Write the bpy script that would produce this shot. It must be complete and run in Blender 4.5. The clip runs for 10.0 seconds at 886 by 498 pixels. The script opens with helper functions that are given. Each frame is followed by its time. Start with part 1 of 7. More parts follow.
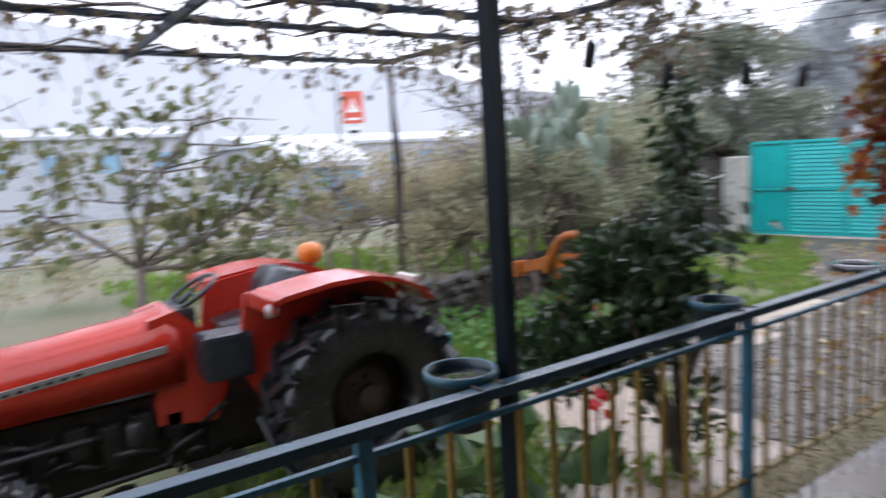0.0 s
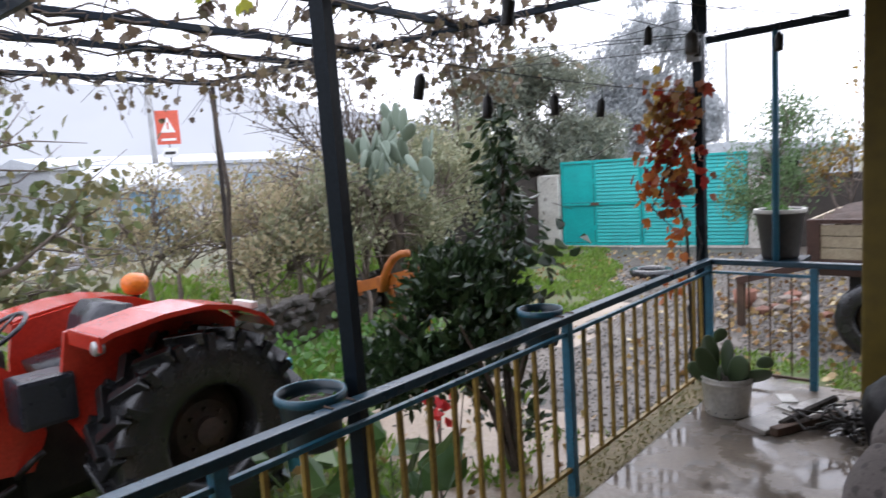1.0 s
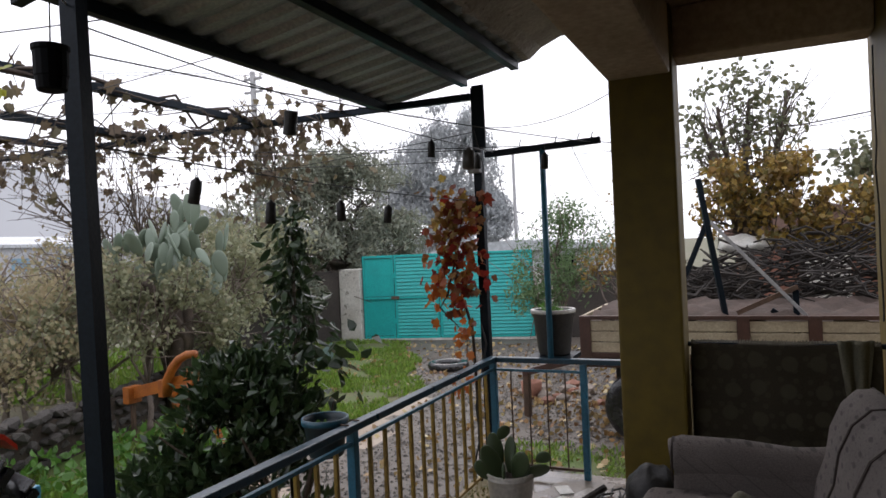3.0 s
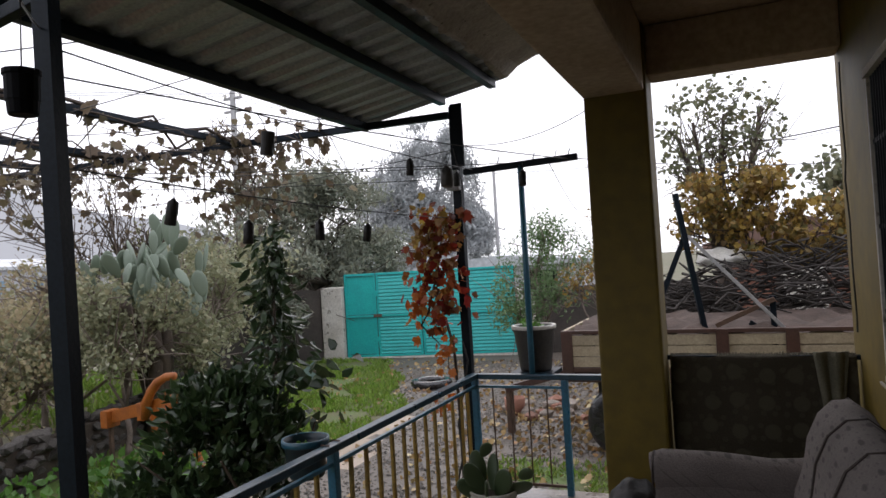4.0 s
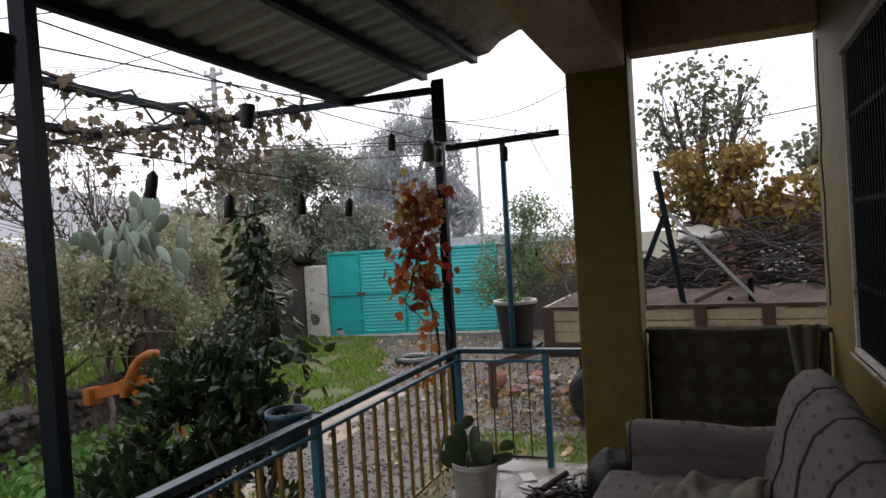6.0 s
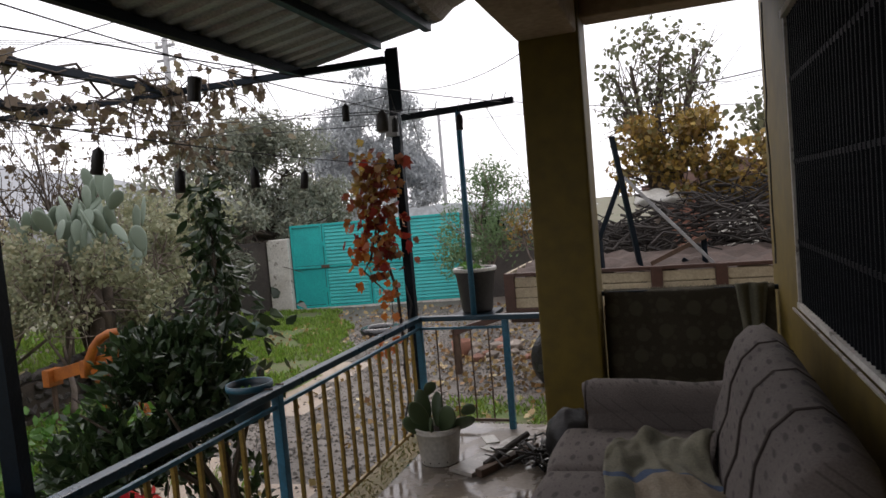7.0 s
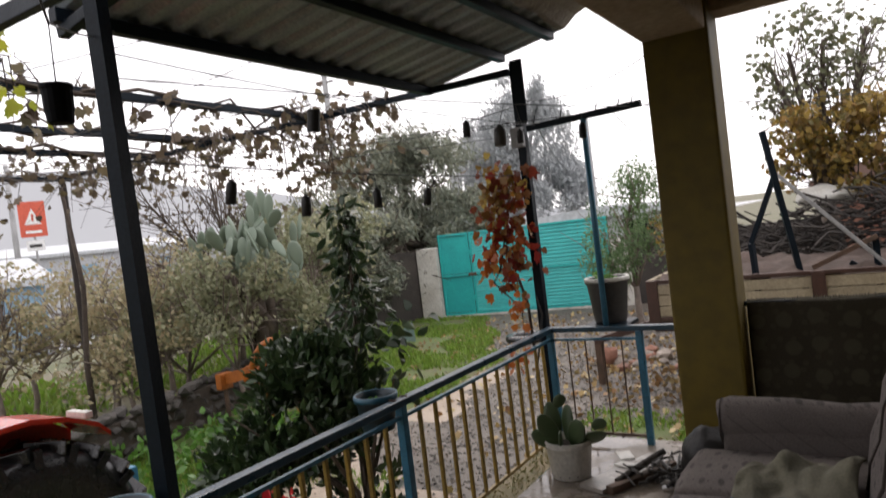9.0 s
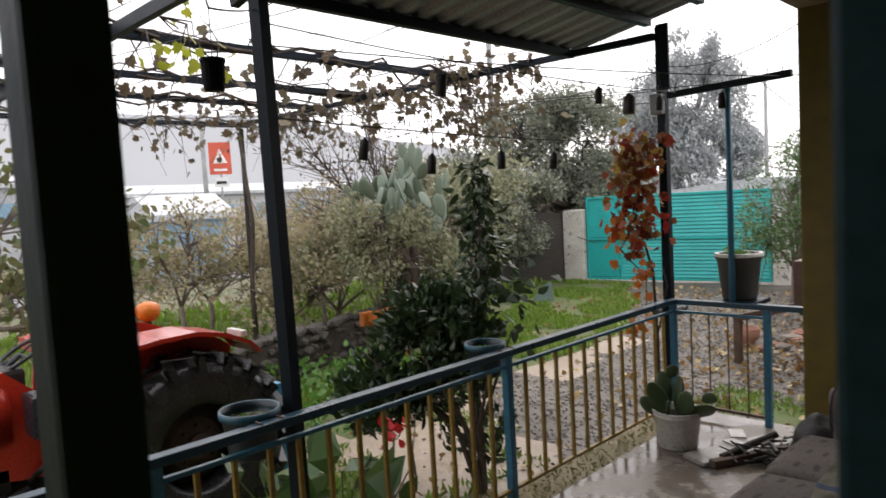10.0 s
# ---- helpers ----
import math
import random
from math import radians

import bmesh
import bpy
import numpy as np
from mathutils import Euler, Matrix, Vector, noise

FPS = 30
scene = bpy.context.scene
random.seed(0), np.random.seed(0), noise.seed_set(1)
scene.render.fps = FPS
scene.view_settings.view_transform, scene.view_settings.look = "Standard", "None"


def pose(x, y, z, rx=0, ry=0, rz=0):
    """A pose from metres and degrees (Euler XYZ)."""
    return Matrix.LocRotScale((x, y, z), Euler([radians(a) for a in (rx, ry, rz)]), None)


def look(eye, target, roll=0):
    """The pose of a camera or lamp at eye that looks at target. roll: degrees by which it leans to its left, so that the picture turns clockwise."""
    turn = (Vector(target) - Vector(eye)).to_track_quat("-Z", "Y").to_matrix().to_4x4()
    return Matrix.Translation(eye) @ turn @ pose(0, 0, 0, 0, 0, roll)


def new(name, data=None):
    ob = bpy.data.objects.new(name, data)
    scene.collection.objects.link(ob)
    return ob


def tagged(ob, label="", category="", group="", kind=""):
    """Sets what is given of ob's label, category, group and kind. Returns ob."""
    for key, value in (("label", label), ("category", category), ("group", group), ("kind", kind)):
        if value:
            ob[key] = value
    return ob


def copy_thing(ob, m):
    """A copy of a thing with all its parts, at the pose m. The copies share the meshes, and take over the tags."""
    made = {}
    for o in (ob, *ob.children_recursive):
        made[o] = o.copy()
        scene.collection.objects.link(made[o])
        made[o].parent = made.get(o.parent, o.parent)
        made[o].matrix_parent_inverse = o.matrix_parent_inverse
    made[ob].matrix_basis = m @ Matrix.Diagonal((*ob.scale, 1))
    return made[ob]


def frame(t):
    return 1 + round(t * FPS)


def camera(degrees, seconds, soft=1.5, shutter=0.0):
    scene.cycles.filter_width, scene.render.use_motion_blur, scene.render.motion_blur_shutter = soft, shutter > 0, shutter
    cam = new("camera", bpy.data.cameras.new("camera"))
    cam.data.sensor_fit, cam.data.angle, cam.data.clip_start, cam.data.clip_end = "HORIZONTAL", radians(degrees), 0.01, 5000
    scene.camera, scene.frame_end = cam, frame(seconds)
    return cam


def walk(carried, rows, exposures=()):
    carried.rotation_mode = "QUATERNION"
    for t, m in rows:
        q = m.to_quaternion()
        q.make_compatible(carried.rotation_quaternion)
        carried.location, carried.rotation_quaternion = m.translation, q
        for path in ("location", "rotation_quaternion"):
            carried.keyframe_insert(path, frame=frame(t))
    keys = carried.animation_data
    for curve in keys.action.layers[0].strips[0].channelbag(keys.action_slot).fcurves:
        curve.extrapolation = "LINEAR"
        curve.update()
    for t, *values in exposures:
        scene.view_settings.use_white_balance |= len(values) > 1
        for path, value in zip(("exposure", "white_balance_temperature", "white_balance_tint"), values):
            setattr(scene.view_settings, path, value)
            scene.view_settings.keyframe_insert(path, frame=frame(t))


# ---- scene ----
cam = camera(65.9, 10.0, shutter=0.5)
PATH = [
    (0.0, (0.058, 0.090, 1.676), (-1.571, 1.220, 1.412), -3.1),
    (0.1, (0.078, 0.033, 1.686), (-1.479, 1.254, 1.433), -3.4),
    (0.2, (0.085, 0.014, 1.689), (-1.450, 1.265, 1.440), -3.5),
    (0.3, (0.093, -0.010, 1.694), (-1.411, 1.279, 1.448), -3.6),
    (0.5, (0.108, -0.053, 1.701), (-1.342, 1.304, 1.464), -3.8),
    (1.0, (0.121, -0.028, 1.705), (-1.180, 1.473, 1.469), -3.7),
    (1.5, (0.152, 0.014, 1.729), (-1.019, 1.629, 1.592), -1.5),
    (2.0, (0.197, 0.043, 1.750), (-0.748, 1.804, 1.669), -2.1),
    (2.5, (0.197, 0.048, 1.761), (-0.659, 1.854, 1.691), -2.3),
    (3.0, (0.203, 0.050, 1.777), (-0.623, 1.871, 1.773), -2.6),
    (4.5, (0.231, 0.045, 1.781), (-0.532, 1.893, 1.824), -3.3),
    (5.0, (0.221, 0.046, 1.771), (-0.536, 1.897, 1.807), -2.9),
    (6.5, (0.263, 0.016, 1.747), (-0.433, 1.890, 1.678), -4.2),
    (7.0, (0.309, 0.012, 1.745), (-0.340, 1.901, 1.629), -4.9),
    (7.5, (0.436, 0.066, 1.748), (-0.511, 1.820, 1.580), -2.9),
    (8.0, (0.439, 0.169, 1.791), (-0.713, 1.787, 1.560), -4.0),
    (8.5, (0.455, 0.127, 1.758), (-0.624, 1.806, 1.628), -5.9),
    (9.0, (0.509, 0.076, 1.778), (-0.543, 1.776, 1.722), -6.9),
    (9.1, (0.550, 0.104, 1.758), (-0.543, 1.779, 1.744), -6.3),
    (9.2, (0.588, 0.124, 1.785), (-0.544, 1.772, 1.779), -4.8),
    (9.3, (0.635, 0.121, 1.780), (-0.555, 1.729, 1.777), -4.1),
    (9.4, (0.667, 0.095, 1.779), (-0.597, 1.644, 1.766), -4.0),
    (9.5, (0.690, 0.074, 1.762), (-0.644, 1.562, 1.702), -3.0),
    (9.7, (0.754, 0.037, 1.761), (-0.676, 1.431, 1.657), -3.7),
    (10.0, (0.816, 0.021, 1.782), (-0.591, 1.435, 1.639), -3.2),
]
EXPOSURES = [(0.0, 1.08, 5900, 17), (0.5, 1.13, 5900, 17), (1.0, 1.08, 6050, 17), (1.5, 0.98, 6150, 17), (2.5, 0.50, 6400, 17), (4.5, 0.44, 6450, 17),
             (7.0, 0.38, 6650, 17), (8.0, 0.68, 6850, 17), (9.0, 0.64, 6850, 17), (10.0, 0.76, 6800, 15)]
walk(cam, [(t, look(e, g, r)) for t, e, g, r in PATH], EXPOSURES)

# ---- overcast rainy daylight ----
world = bpy.data.worlds.new("overcast_sky")
scene.world = world
world.use_nodes = True
wn, wl = world.node_tree.nodes, world.node_tree.links
bg = wn["Background"]
sky = wn.new("ShaderNodeTexSky")
sky.sky_type = "NISHITA"
sky.sun_disc = False
sky.sun_elevation, sky.sun_rotation = radians(48), radians(-30)
sky.dust_density, sky.air_density = 4.0, 1.0
sky_scale = wn.new("ShaderNodeMix")
sky_scale.data_type = "RGBA"
sky_scale.blend_type = "MULTIPLY"
sky_scale.inputs[0].default_value = 1.0
sky_scale.inputs[7].default_value = (0.10, 0.10, 0.10, 1)
wl.new(sky.outputs[0], sky_scale.inputs[6])
cloud = wn.new("ShaderNodeMix")
cloud.data_type = "RGBA"
cloud.inputs[0].default_value = 0.88
cloud.inputs[7].default_value = (0.90, 0.93, 0.97, 1)
wl.new(sky_scale.outputs[2], cloud.inputs[6])
wl.new(cloud.outputs[2], bg.inputs[0])
bg.inputs[1].default_value = 1.3
sun_data = bpy.data.lights.new("sun", "SUN")
sun_data.energy, sun_data.angle, sun_data.color = 0.6, radians(40), (1.0, 0.97, 0.92)
sun = new("sun", sun_data)
sun.matrix_world = look((-20, 30, 40), (0, 0, 0))


# ---- materials ----
def mat(name, a, b, rough=0.6, metal=0.0, scale=3.0, fine=45.0, bump=0.15, mix=0.5, rand=0.0, spec=0.5, stain=None, stain_at=0.62):
    """Two colours blended by broad noise, fine grain, relief, optional stains."""
    m = bpy.data.materials.new(name)
    m.use_nodes = True
    n, l = m.node_tree.nodes, m.node_tree.links
    p = n["Principled BSDF"]
    tc = n.new("ShaderNodeTexCoord")
    n1 = n.new("ShaderNodeTexNoise")
    n1.inputs["Scale"].default_value, n1.inputs["Detail"].default_value = scale, 6
    n2 = n.new("ShaderNodeTexNoise")
    n2.inputs["Scale"].default_value, n2.inputs["Detail"].default_value = fine, 4
    for q in (n1, n2):
        l.new(tc.outputs["Object"], q.inputs["Vector"])
    ramp = n.new("ShaderNodeMapRange")
    ramp.inputs[1].default_value, ramp.inputs[2].default_value = mix - 0.16, mix + 0.16
    l.new(n1.outputs[0], ramp.inputs[0])
    c = n.new("ShaderNodeMix")
    c.data_type = "RGBA"
    c.inputs[6].default_value, c.inputs[7].default_value = (*a, 1), (*b, 1)
    l.new(ramp.outputs[0], c.inputs[0])
    out = c.outputs[2]
    if stain:
        n3 = n.new("ShaderNodeTexNoise")
        n3.inputs["Scale"].default_value, n3.inputs["Detail"].default_value = scale * 2.7, 9
        n3.inputs["Roughness"].default_value = 0.7
        l.new(tc.outputs["Object"], n3.inputs["Vector"])
        r3 = n.new("ShaderNodeMapRange")
        r3.inputs[1].default_value, r3.inputs[2].default_value = stain_at, stain_at + 0.06
        l.new(n3.outputs[0], r3.inputs[0])
        c3 = n.new("ShaderNodeMix")
        c3.data_type = "RGBA"
        c3.inputs[7].default_value = (*stain, 1)
        l.new(out, c3.inputs[6])
        l.new(r3.outputs[0], c3.inputs[0])
        out = c3.outputs[2]
    hsv = n.new("ShaderNodeHueSaturation")
    v = n.new("ShaderNodeMapRange")
    v.inputs[1].default_value, v.inputs[2].default_value, v.inputs[3].default_value, v.inputs[4].default_value = 0.25, 0.75, 0.78, 1.22
    l.new(n2.outputs[0], v.inputs[0])
    l.new(out, hsv.inputs["Color"])
    if rand:
        oi = n.new("ShaderNodeObjectInfo")
        r = n.new("ShaderNodeMapRange")
        r.inputs[3].default_value, r.inputs[4].default_value = 1 - rand, 1 + rand
        l.new(oi.outputs["Random"], r.inputs[0])
        mu = n.new("ShaderNodeMath")
        mu.operation = "MULTIPLY"
        l.new(v.outputs[0], mu.inputs[0])
        l.new(r.outputs[0], mu.inputs[1])
        l.new(mu.outputs[0], hsv.inputs["Value"])
    else:
        l.new(v.outputs[0], hsv.inputs["Value"])
    l.new(hsv.outputs[0], p.inputs["Base Color"])
    rr = n.new("ShaderNodeMapRange")
    rr.inputs[3].default_value, rr.inputs[4].default_value = max(0.03, rough - 0.12), min(1.0, rough + 0.12)
    l.new(n1.outputs[0], rr.inputs[0])
    l.new(rr.outputs[0], p.inputs["Roughness"])
    p.inputs["Metallic"].default_value = metal
    p.inputs["Specular IOR Level"].default_value = spec
    bp = n.new("ShaderNodeBump")
    bp.inputs["Strength"].default_value, bp.inputs["Distance"].default_value = bump, 0.01
    l.new(n2.outputs[0], bp.inputs["Height"])
    l.new(bp.outputs[0], p.inputs["Normal"])
    return m


def leaf_mat(name, colours, rough=0.45, through_light=0.3):
    """Leaves: each leaf takes one of the colours; light passes partly through."""
    m = bpy.data.materials.new(name)
    m.use_nodes = True
    n, l = m.node_tree.nodes, m.node_tree.links
    p, o = n["Principled BSDF"], n["Material Output"]
    geo = n.new("ShaderNodeNewGeometry")
    cr = n.new("ShaderNodeValToRGB")
    e = cr.color_ramp.elements
    while len(e) < len(colours):
        e.new(0.5)
    for i, c in enumerate(colours):
        e[i].position = i / max(1, len(colours) - 1)
        e[i].color = (*c, 1)
    l.new(geo.outputs["Random Per Island"], cr.inputs[0])
    l.new(cr.outputs[0], p.inputs["Base Color"])
    p.inputs["Roughness"].default_value = rough
    tr = n.new("ShaderNodeBsdfTranslucent")
    l.new(cr.outputs[0], tr.inputs[0])
    mx = n.new("ShaderNodeMixShader")
    mx.inputs[0].default_value = through_light
    l.new(p.outputs[0], mx.inputs[1])
    l.new(tr.outputs[0], mx.inputs[2])
    l.new(mx.outputs[0], o.inputs[0])
    return m


M = {}
M["yellow_wall"] = mat("yellow_painted_plaster", (0.126, 0.084, 0.003), (0.114, 0.076, 0.003), 0.65, scale=1.2, fine=9, bump=0.05, stain=(0.15, 0.10, 0.025), stain_at=0.74)
M["ceiling"] = mat("plaster_ceiling", (0.42, 0.33, 0.24), (0.34, 0.26, 0.18), 0.85, scale=1.2, fine=25, bump=0.2, stain=(0.22, 0.17, 0.12), stain_at=0.66)
M["raw_concrete"] = mat("raw_concrete", (0.42, 0.40, 0.37), (0.30, 0.28, 0.25), 0.85, scale=4, fine=40, bump=0.6, stain=(0.12, 0.11, 0.09), stain_at=0.6)
M["floor"] = mat("wet_concrete_floor", (0.27, 0.225, 0.180), (0.19, 0.160, 0.130), 0.3, scale=1.6, fine=35, bump=0.06, stain=(0.20, 0.185, 0.165), stain_at=0.56)


def puddles(m, scale, dry, wet):
    """Standing water in patches: smooth and darker inside, matt and pale outside."""
    n, l = m.node_tree.nodes, m.node_tree.links
    p = n["Principled BSDF"]
    tc = n.new("ShaderNodeTexCoord")
    nz = n.new("ShaderNodeTexNoise")
    nz.inputs["Scale"].default_value, nz.inputs["Detail"].default_value, nz.inputs["Roughness"].default_value = scale, 7, 0.62
    l.new(tc.outputs["Object"], nz.inputs["Vector"])
    r = n.new("ShaderNodeMapRange")
    r.inputs[1].default_value, r.inputs[2].default_value, r.inputs[3].default_value, r.inputs[4].default_value = 0.46, 0.54, dry, wet
    l.new(nz.outputs[0], r.inputs[0])
    l.new(r.outputs[0], p.inputs["Roughness"])
    k = n.new("ShaderNodeMapRange")
    k.inputs[1].default_value, k.inputs[2].default_value, k.inputs[3].default_value, k.inputs[4].default_value = 0.46, 0.54, 1.0, 0.72
    l.new(nz.outputs[0], k.inputs[0])
    h = n.new("ShaderNodeHueSaturation")
    l.new(p.inputs["Base Color"].links[0].from_socket, h.inputs["Color"])
    l.new(k.outputs[0], h.inputs["Value"])
    l.new(h.outputs[0], p.inputs["Base Color"])


puddles(M["floor"], 2.6, 0.34, 0.05)
M["blue"] = mat("blue_paint", (0.035, 0.16, 0.25), (0.028, 0.12, 0.19), 0.32, scale=5, fine=60, bump=0.1, stain=(0.10, 0.06, 0.035), stain_at=0.72)
M["blue_dark"] = mat("dark_teal_paint", (0.012, 0.040, 0.048), (0.010, 0.033, 0.042), 0.5, scale=5, fine=60, bump=0.1, spec=0.2)
M["navy"] = mat("navy_rail_paint", (0.014, 0.055, 0.088), (0.011, 0.043, 0.07), 0.3, scale=5, fine=60, bump=0.1, stain=(0.06, 0.05, 0.045), stain_at=0.74)
M["mustard"] = mat("mustard_paint", (0.30, 0.19, 0.03), (0.22, 0.14, 0.025), 0.45, scale=8, fine=70, bump=0.15, rand=0.15, stain=(0.12, 0.07, 0.03), stain_at=0.66)
M["rusty"] = mat("rusty_iron", (0.12, 0.07, 0.045), (0.07, 0.045, 0.03), 0.7, scale=9, fine=80, bump=0.3)
M["dark_iron"] = mat("dark_painted_iron", (0.005, 0.010, 0.016), (0.007, 0.012, 0.018), 0.42, scale=5, fine=60, bump=0.15, spec=0.14, stain=(0.03, 0.022, 0.017), stain_at=0.74)
M["post_brown"] = mat("dark_brown_iron", (0.030, 0.020, 0.016), (0.020, 0.014, 0.012), 0.6, scale=9, fine=80, bump=0.3)
M["sheet"] = mat("galvanised_sheet", (0.34, 0.38, 0.40), (0.26, 0.29, 0.31), 0.5, 0.35, scale=2, fine=50, bump=0.1, stain=(0.18, 0.15, 0.12), stain_at=0.68)
M["gate"] = mat("turquoise_paint", (0.006, 0.42, 0.40), (0.005, 0.36, 0.35), 0.42, scale=2.5, fine=40, bump=0.1, rand=0.06, stain=(0.03, 0.20, 0.18), stain_at=0.68)
# Gate strip colour: rust lines, with the frame edges' shade painted in.
M["gate_dark"] = mat("rust_and_edge_shade_teal", (0.010, 0.10, 0.095), (0.04, 0.05, 0.04), 0.6, scale=6, fine=50, bump=0.2)
M["red"] = mat("red_tractor_paint", (0.46, 0.030, 0.014), (0.36, 0.024, 0.012), 0.2, scale=2.5, fine=50, bump=0.04, stain=(0.22, 0.05, 0.03), stain_at=0.72)
M["rubber"] = mat("wet_rubber", (0.014, 0.014, 0.016), (0.024, 0.024, 0.025), 0.24, scale=6, fine=60, bump=0.2, spec=0.7, stain=(0.09, 0.075, 0.06), stain_at=0.7)
M["rim"] = mat("dirty_rim", (0.075, 0.045, 0.038), (0.045, 0.032, 0.029), 0.6, scale=6, fine=50, bump=0.25, stain=(0.05, 0.04, 0.035), stain_at=0.6)
M["engine"] = mat("oily_iron", (0.014, 0.014, 0.014), (0.028, 0.024, 0.022), 0.5, 0.2, scale=7, fine=60, bump=0.3)
M["chrome"] = mat("dull_metal_strip", (0.50, 0.50, 0.50), (0.36, 0.36, 0.36), 0.35, 0.7, scale=8, fine=60, bump=0.05)
M["seat_vinyl"] = mat("wet_black_vinyl", (0.016, 0.018, 0.024), (0.026, 0.028, 0.036), 0.28, scale=5, fine=50, bump=0.08)
M["amber"] = mat("orange_plastic", (0.75, 0.20, 0.02), (0.66, 0.16, 0.015), 0.3, scale=5, fine=40, bump=0.03)
M["plow"] = mat("orange_paint", (0.42, 0.125, 0.015), (0.28, 0.08, 0.015), 0.5, scale=5, fine=50, bump=0.15, stain=(0.18, 0.08, 0.03), stain_at=0.64)
M["tub"] = mat("blue_plastic", (0.022, 0.10, 0.15), (0.018, 0.078, 0.115), 0.35, scale=4, fine=40, bump=0.05)
M["tub_dark"] = mat("dark_blue_plastic", (0.008, 0.026, 0.036), (0.006, 0.020, 0.029), 0.4, scale=4, fine=40, bump=0.05, stain=(0.04, 0.035, 0.03), stain_at=0.66)
M["pot"] = mat("dark_plastic_pot", (0.045, 0.043, 0.042), (0.06, 0.055, 0.05), 0.5, scale=5, fine=40, bump=0.1)
M["white_plastic"] = mat("dirty_white_plastic", (0.62, 0.61, 0.57), (0.52, 0.50, 0.45), 0.4, scale=5, fine=40, bump=0.04, stain=(0.32, 0.28, 0.22), stain_at=0.7)
M["soil"] = mat("dark_soil", (0.055, 0.04, 0.028), (0.035, 0.026, 0.02), 0.9, scale=12, fine=60, bump=0.8)
M["bark"] = mat("bark", (0.10, 0.075, 0.055), (0.065, 0.05, 0.04), 0.85, scale=9, fine=50, bump=0.7)
# Twig grey is lifted to paint mist over the distant shrubs.
M["twig"] = mat("grey_twigs", (0.22, 0.175, 0.145), (0.15, 0.12, 0.10), 0.85, scale=9, fine=50, bump=0.4)
M["vine_wood"] = mat("vine_wood", (0.075, 0.055, 0.042), (0.05, 0.038, 0.03), 0.85, scale=12, fine=60, bump=0.6)
M["char_wood"] = mat("wet_dark_firewood", (0.016, 0.014, 0.012), (0.034, 0.028, 0.023), 0.4, scale=12, fine=60, bump=0.6, rand=0.35)
M["brush"] = mat("grey_brushwood", (0.055, 0.045, 0.038), (0.018, 0.015, 0.013), 0.8, scale=9, fine=50, bump=0.4, rand=0.3)
M["plank"] = mat("weathered_cream_plank", (0.40, 0.335, 0.23), (0.33, 0.27, 0.185), 0.7, scale=4, fine=50, bump=0.25, rand=0.1, stain=(0.22, 0.16, 0.10), stain_at=0.66)
M["brown_steel"] = mat("brown_painted_steel", (0.075, 0.035, 0.025), (0.055, 0.028, 0.02), 0.55, scale=5, fine=50, bump=0.2)
M["board"] = mat("wet_grey_board", (0.42, 0.39, 0.35), (0.32, 0.29, 0.26), 0.3, scale=5, fine=50, bump=0.15)
M["stone"] = mat("field_stone", (0.085, 0.075, 0.066), (0.05, 0.045, 0.04), 0.8, scale=6, fine=40, bump=0.6, rand=0.3)
M["earth"] = mat("red_brown_earth", (0.075, 0.049, 0.038), (0.048, 0.033, 0.026), 0.9, scale=5, fine=45, bump=0.7)
M["pale_stone"] = mat("pale_rubble", (0.26, 0.22, 0.185), (0.20, 0.165, 0.135), 0.75, scale=6, fine=40, bump=0.5, rand=0.3)
M["conc_wall"] = mat("weathered_concrete_wall", (0.060, 0.050, 0.042), (0.036, 0.031, 0.028), 0.85, scale=1.5, fine=25, bump=0.4, stain=(0.10, 0.088, 0.072), stain_at=0.64)
M["white_wash"] = mat("flaking_whitewash", (0.60, 0.58, 0.53), (0.48, 0.45, 0.40), 0.8, scale=2.5, fine=30, bump=0.3, stain=(0.20, 0.18, 0.15), stain_at=0.58)
M["blanket_stripe"] = mat("blue_cloth_stripe", (0.035, 0.065, 0.12), (0.028, 0.05, 0.095), 0.9, scale=8, fine=90, bump=0.5)
M["blanket_pale"] = mat("cream_cloth", (0.22, 0.185, 0.135), (0.18, 0.145, 0.10), 0.9, scale=8, fine=90, bump=0.5)
M["blanket"] = mat("pale_green_cloth", (0.14, 0.13, 0.088), (0.10, 0.095, 0.064), 0.9, scale=8, fine=90, bump=0.5)
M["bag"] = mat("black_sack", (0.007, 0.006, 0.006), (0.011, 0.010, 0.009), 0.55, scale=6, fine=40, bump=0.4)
M["zinc_pole"] = mat("grey_concrete_pole", (0.36, 0.36, 0.36), (0.28, 0.28, 0.28), 0.8, scale=2, fine=30, bump=0.2)
M["wire"] = mat("black_cable", (0.02, 0.02, 0.022), (0.03, 0.03, 0.03), 0.5, scale=5, fine=30, bump=0.05)
# Opaque near-black panes: the unlit room's darkness is put into their colour.
M["glass_dark"] = mat("room_dark_window_pane", (0.004, 0.005, 0.006), (0.006, 0.007, 0.008), 0.9, scale=2, fine=10, bump=0.0, spec=0.0)
M["bar_iron"] = mat("matt_black_bar", (0.005, 0.006, 0.008), (0.008, 0.009, 0.011), 0.7, scale=4, fine=40, bump=0.1, spec=0.1)
M["road"] = mat("wet_asphalt", (0.10, 0.10, 0.105), (0.075, 0.075, 0.08), 0.25, scale=0.4, fine=30, bump=0.1)
M["gravel"] = mat("wet_grey_gravel_ground", (0.120, 0.100, 0.080), (0.076, 0.064, 0.052), 0.6, scale=1.3, fine=30, bump=0.8, stain=(0.13, 0.105, 0.08), stain_at=0.6)
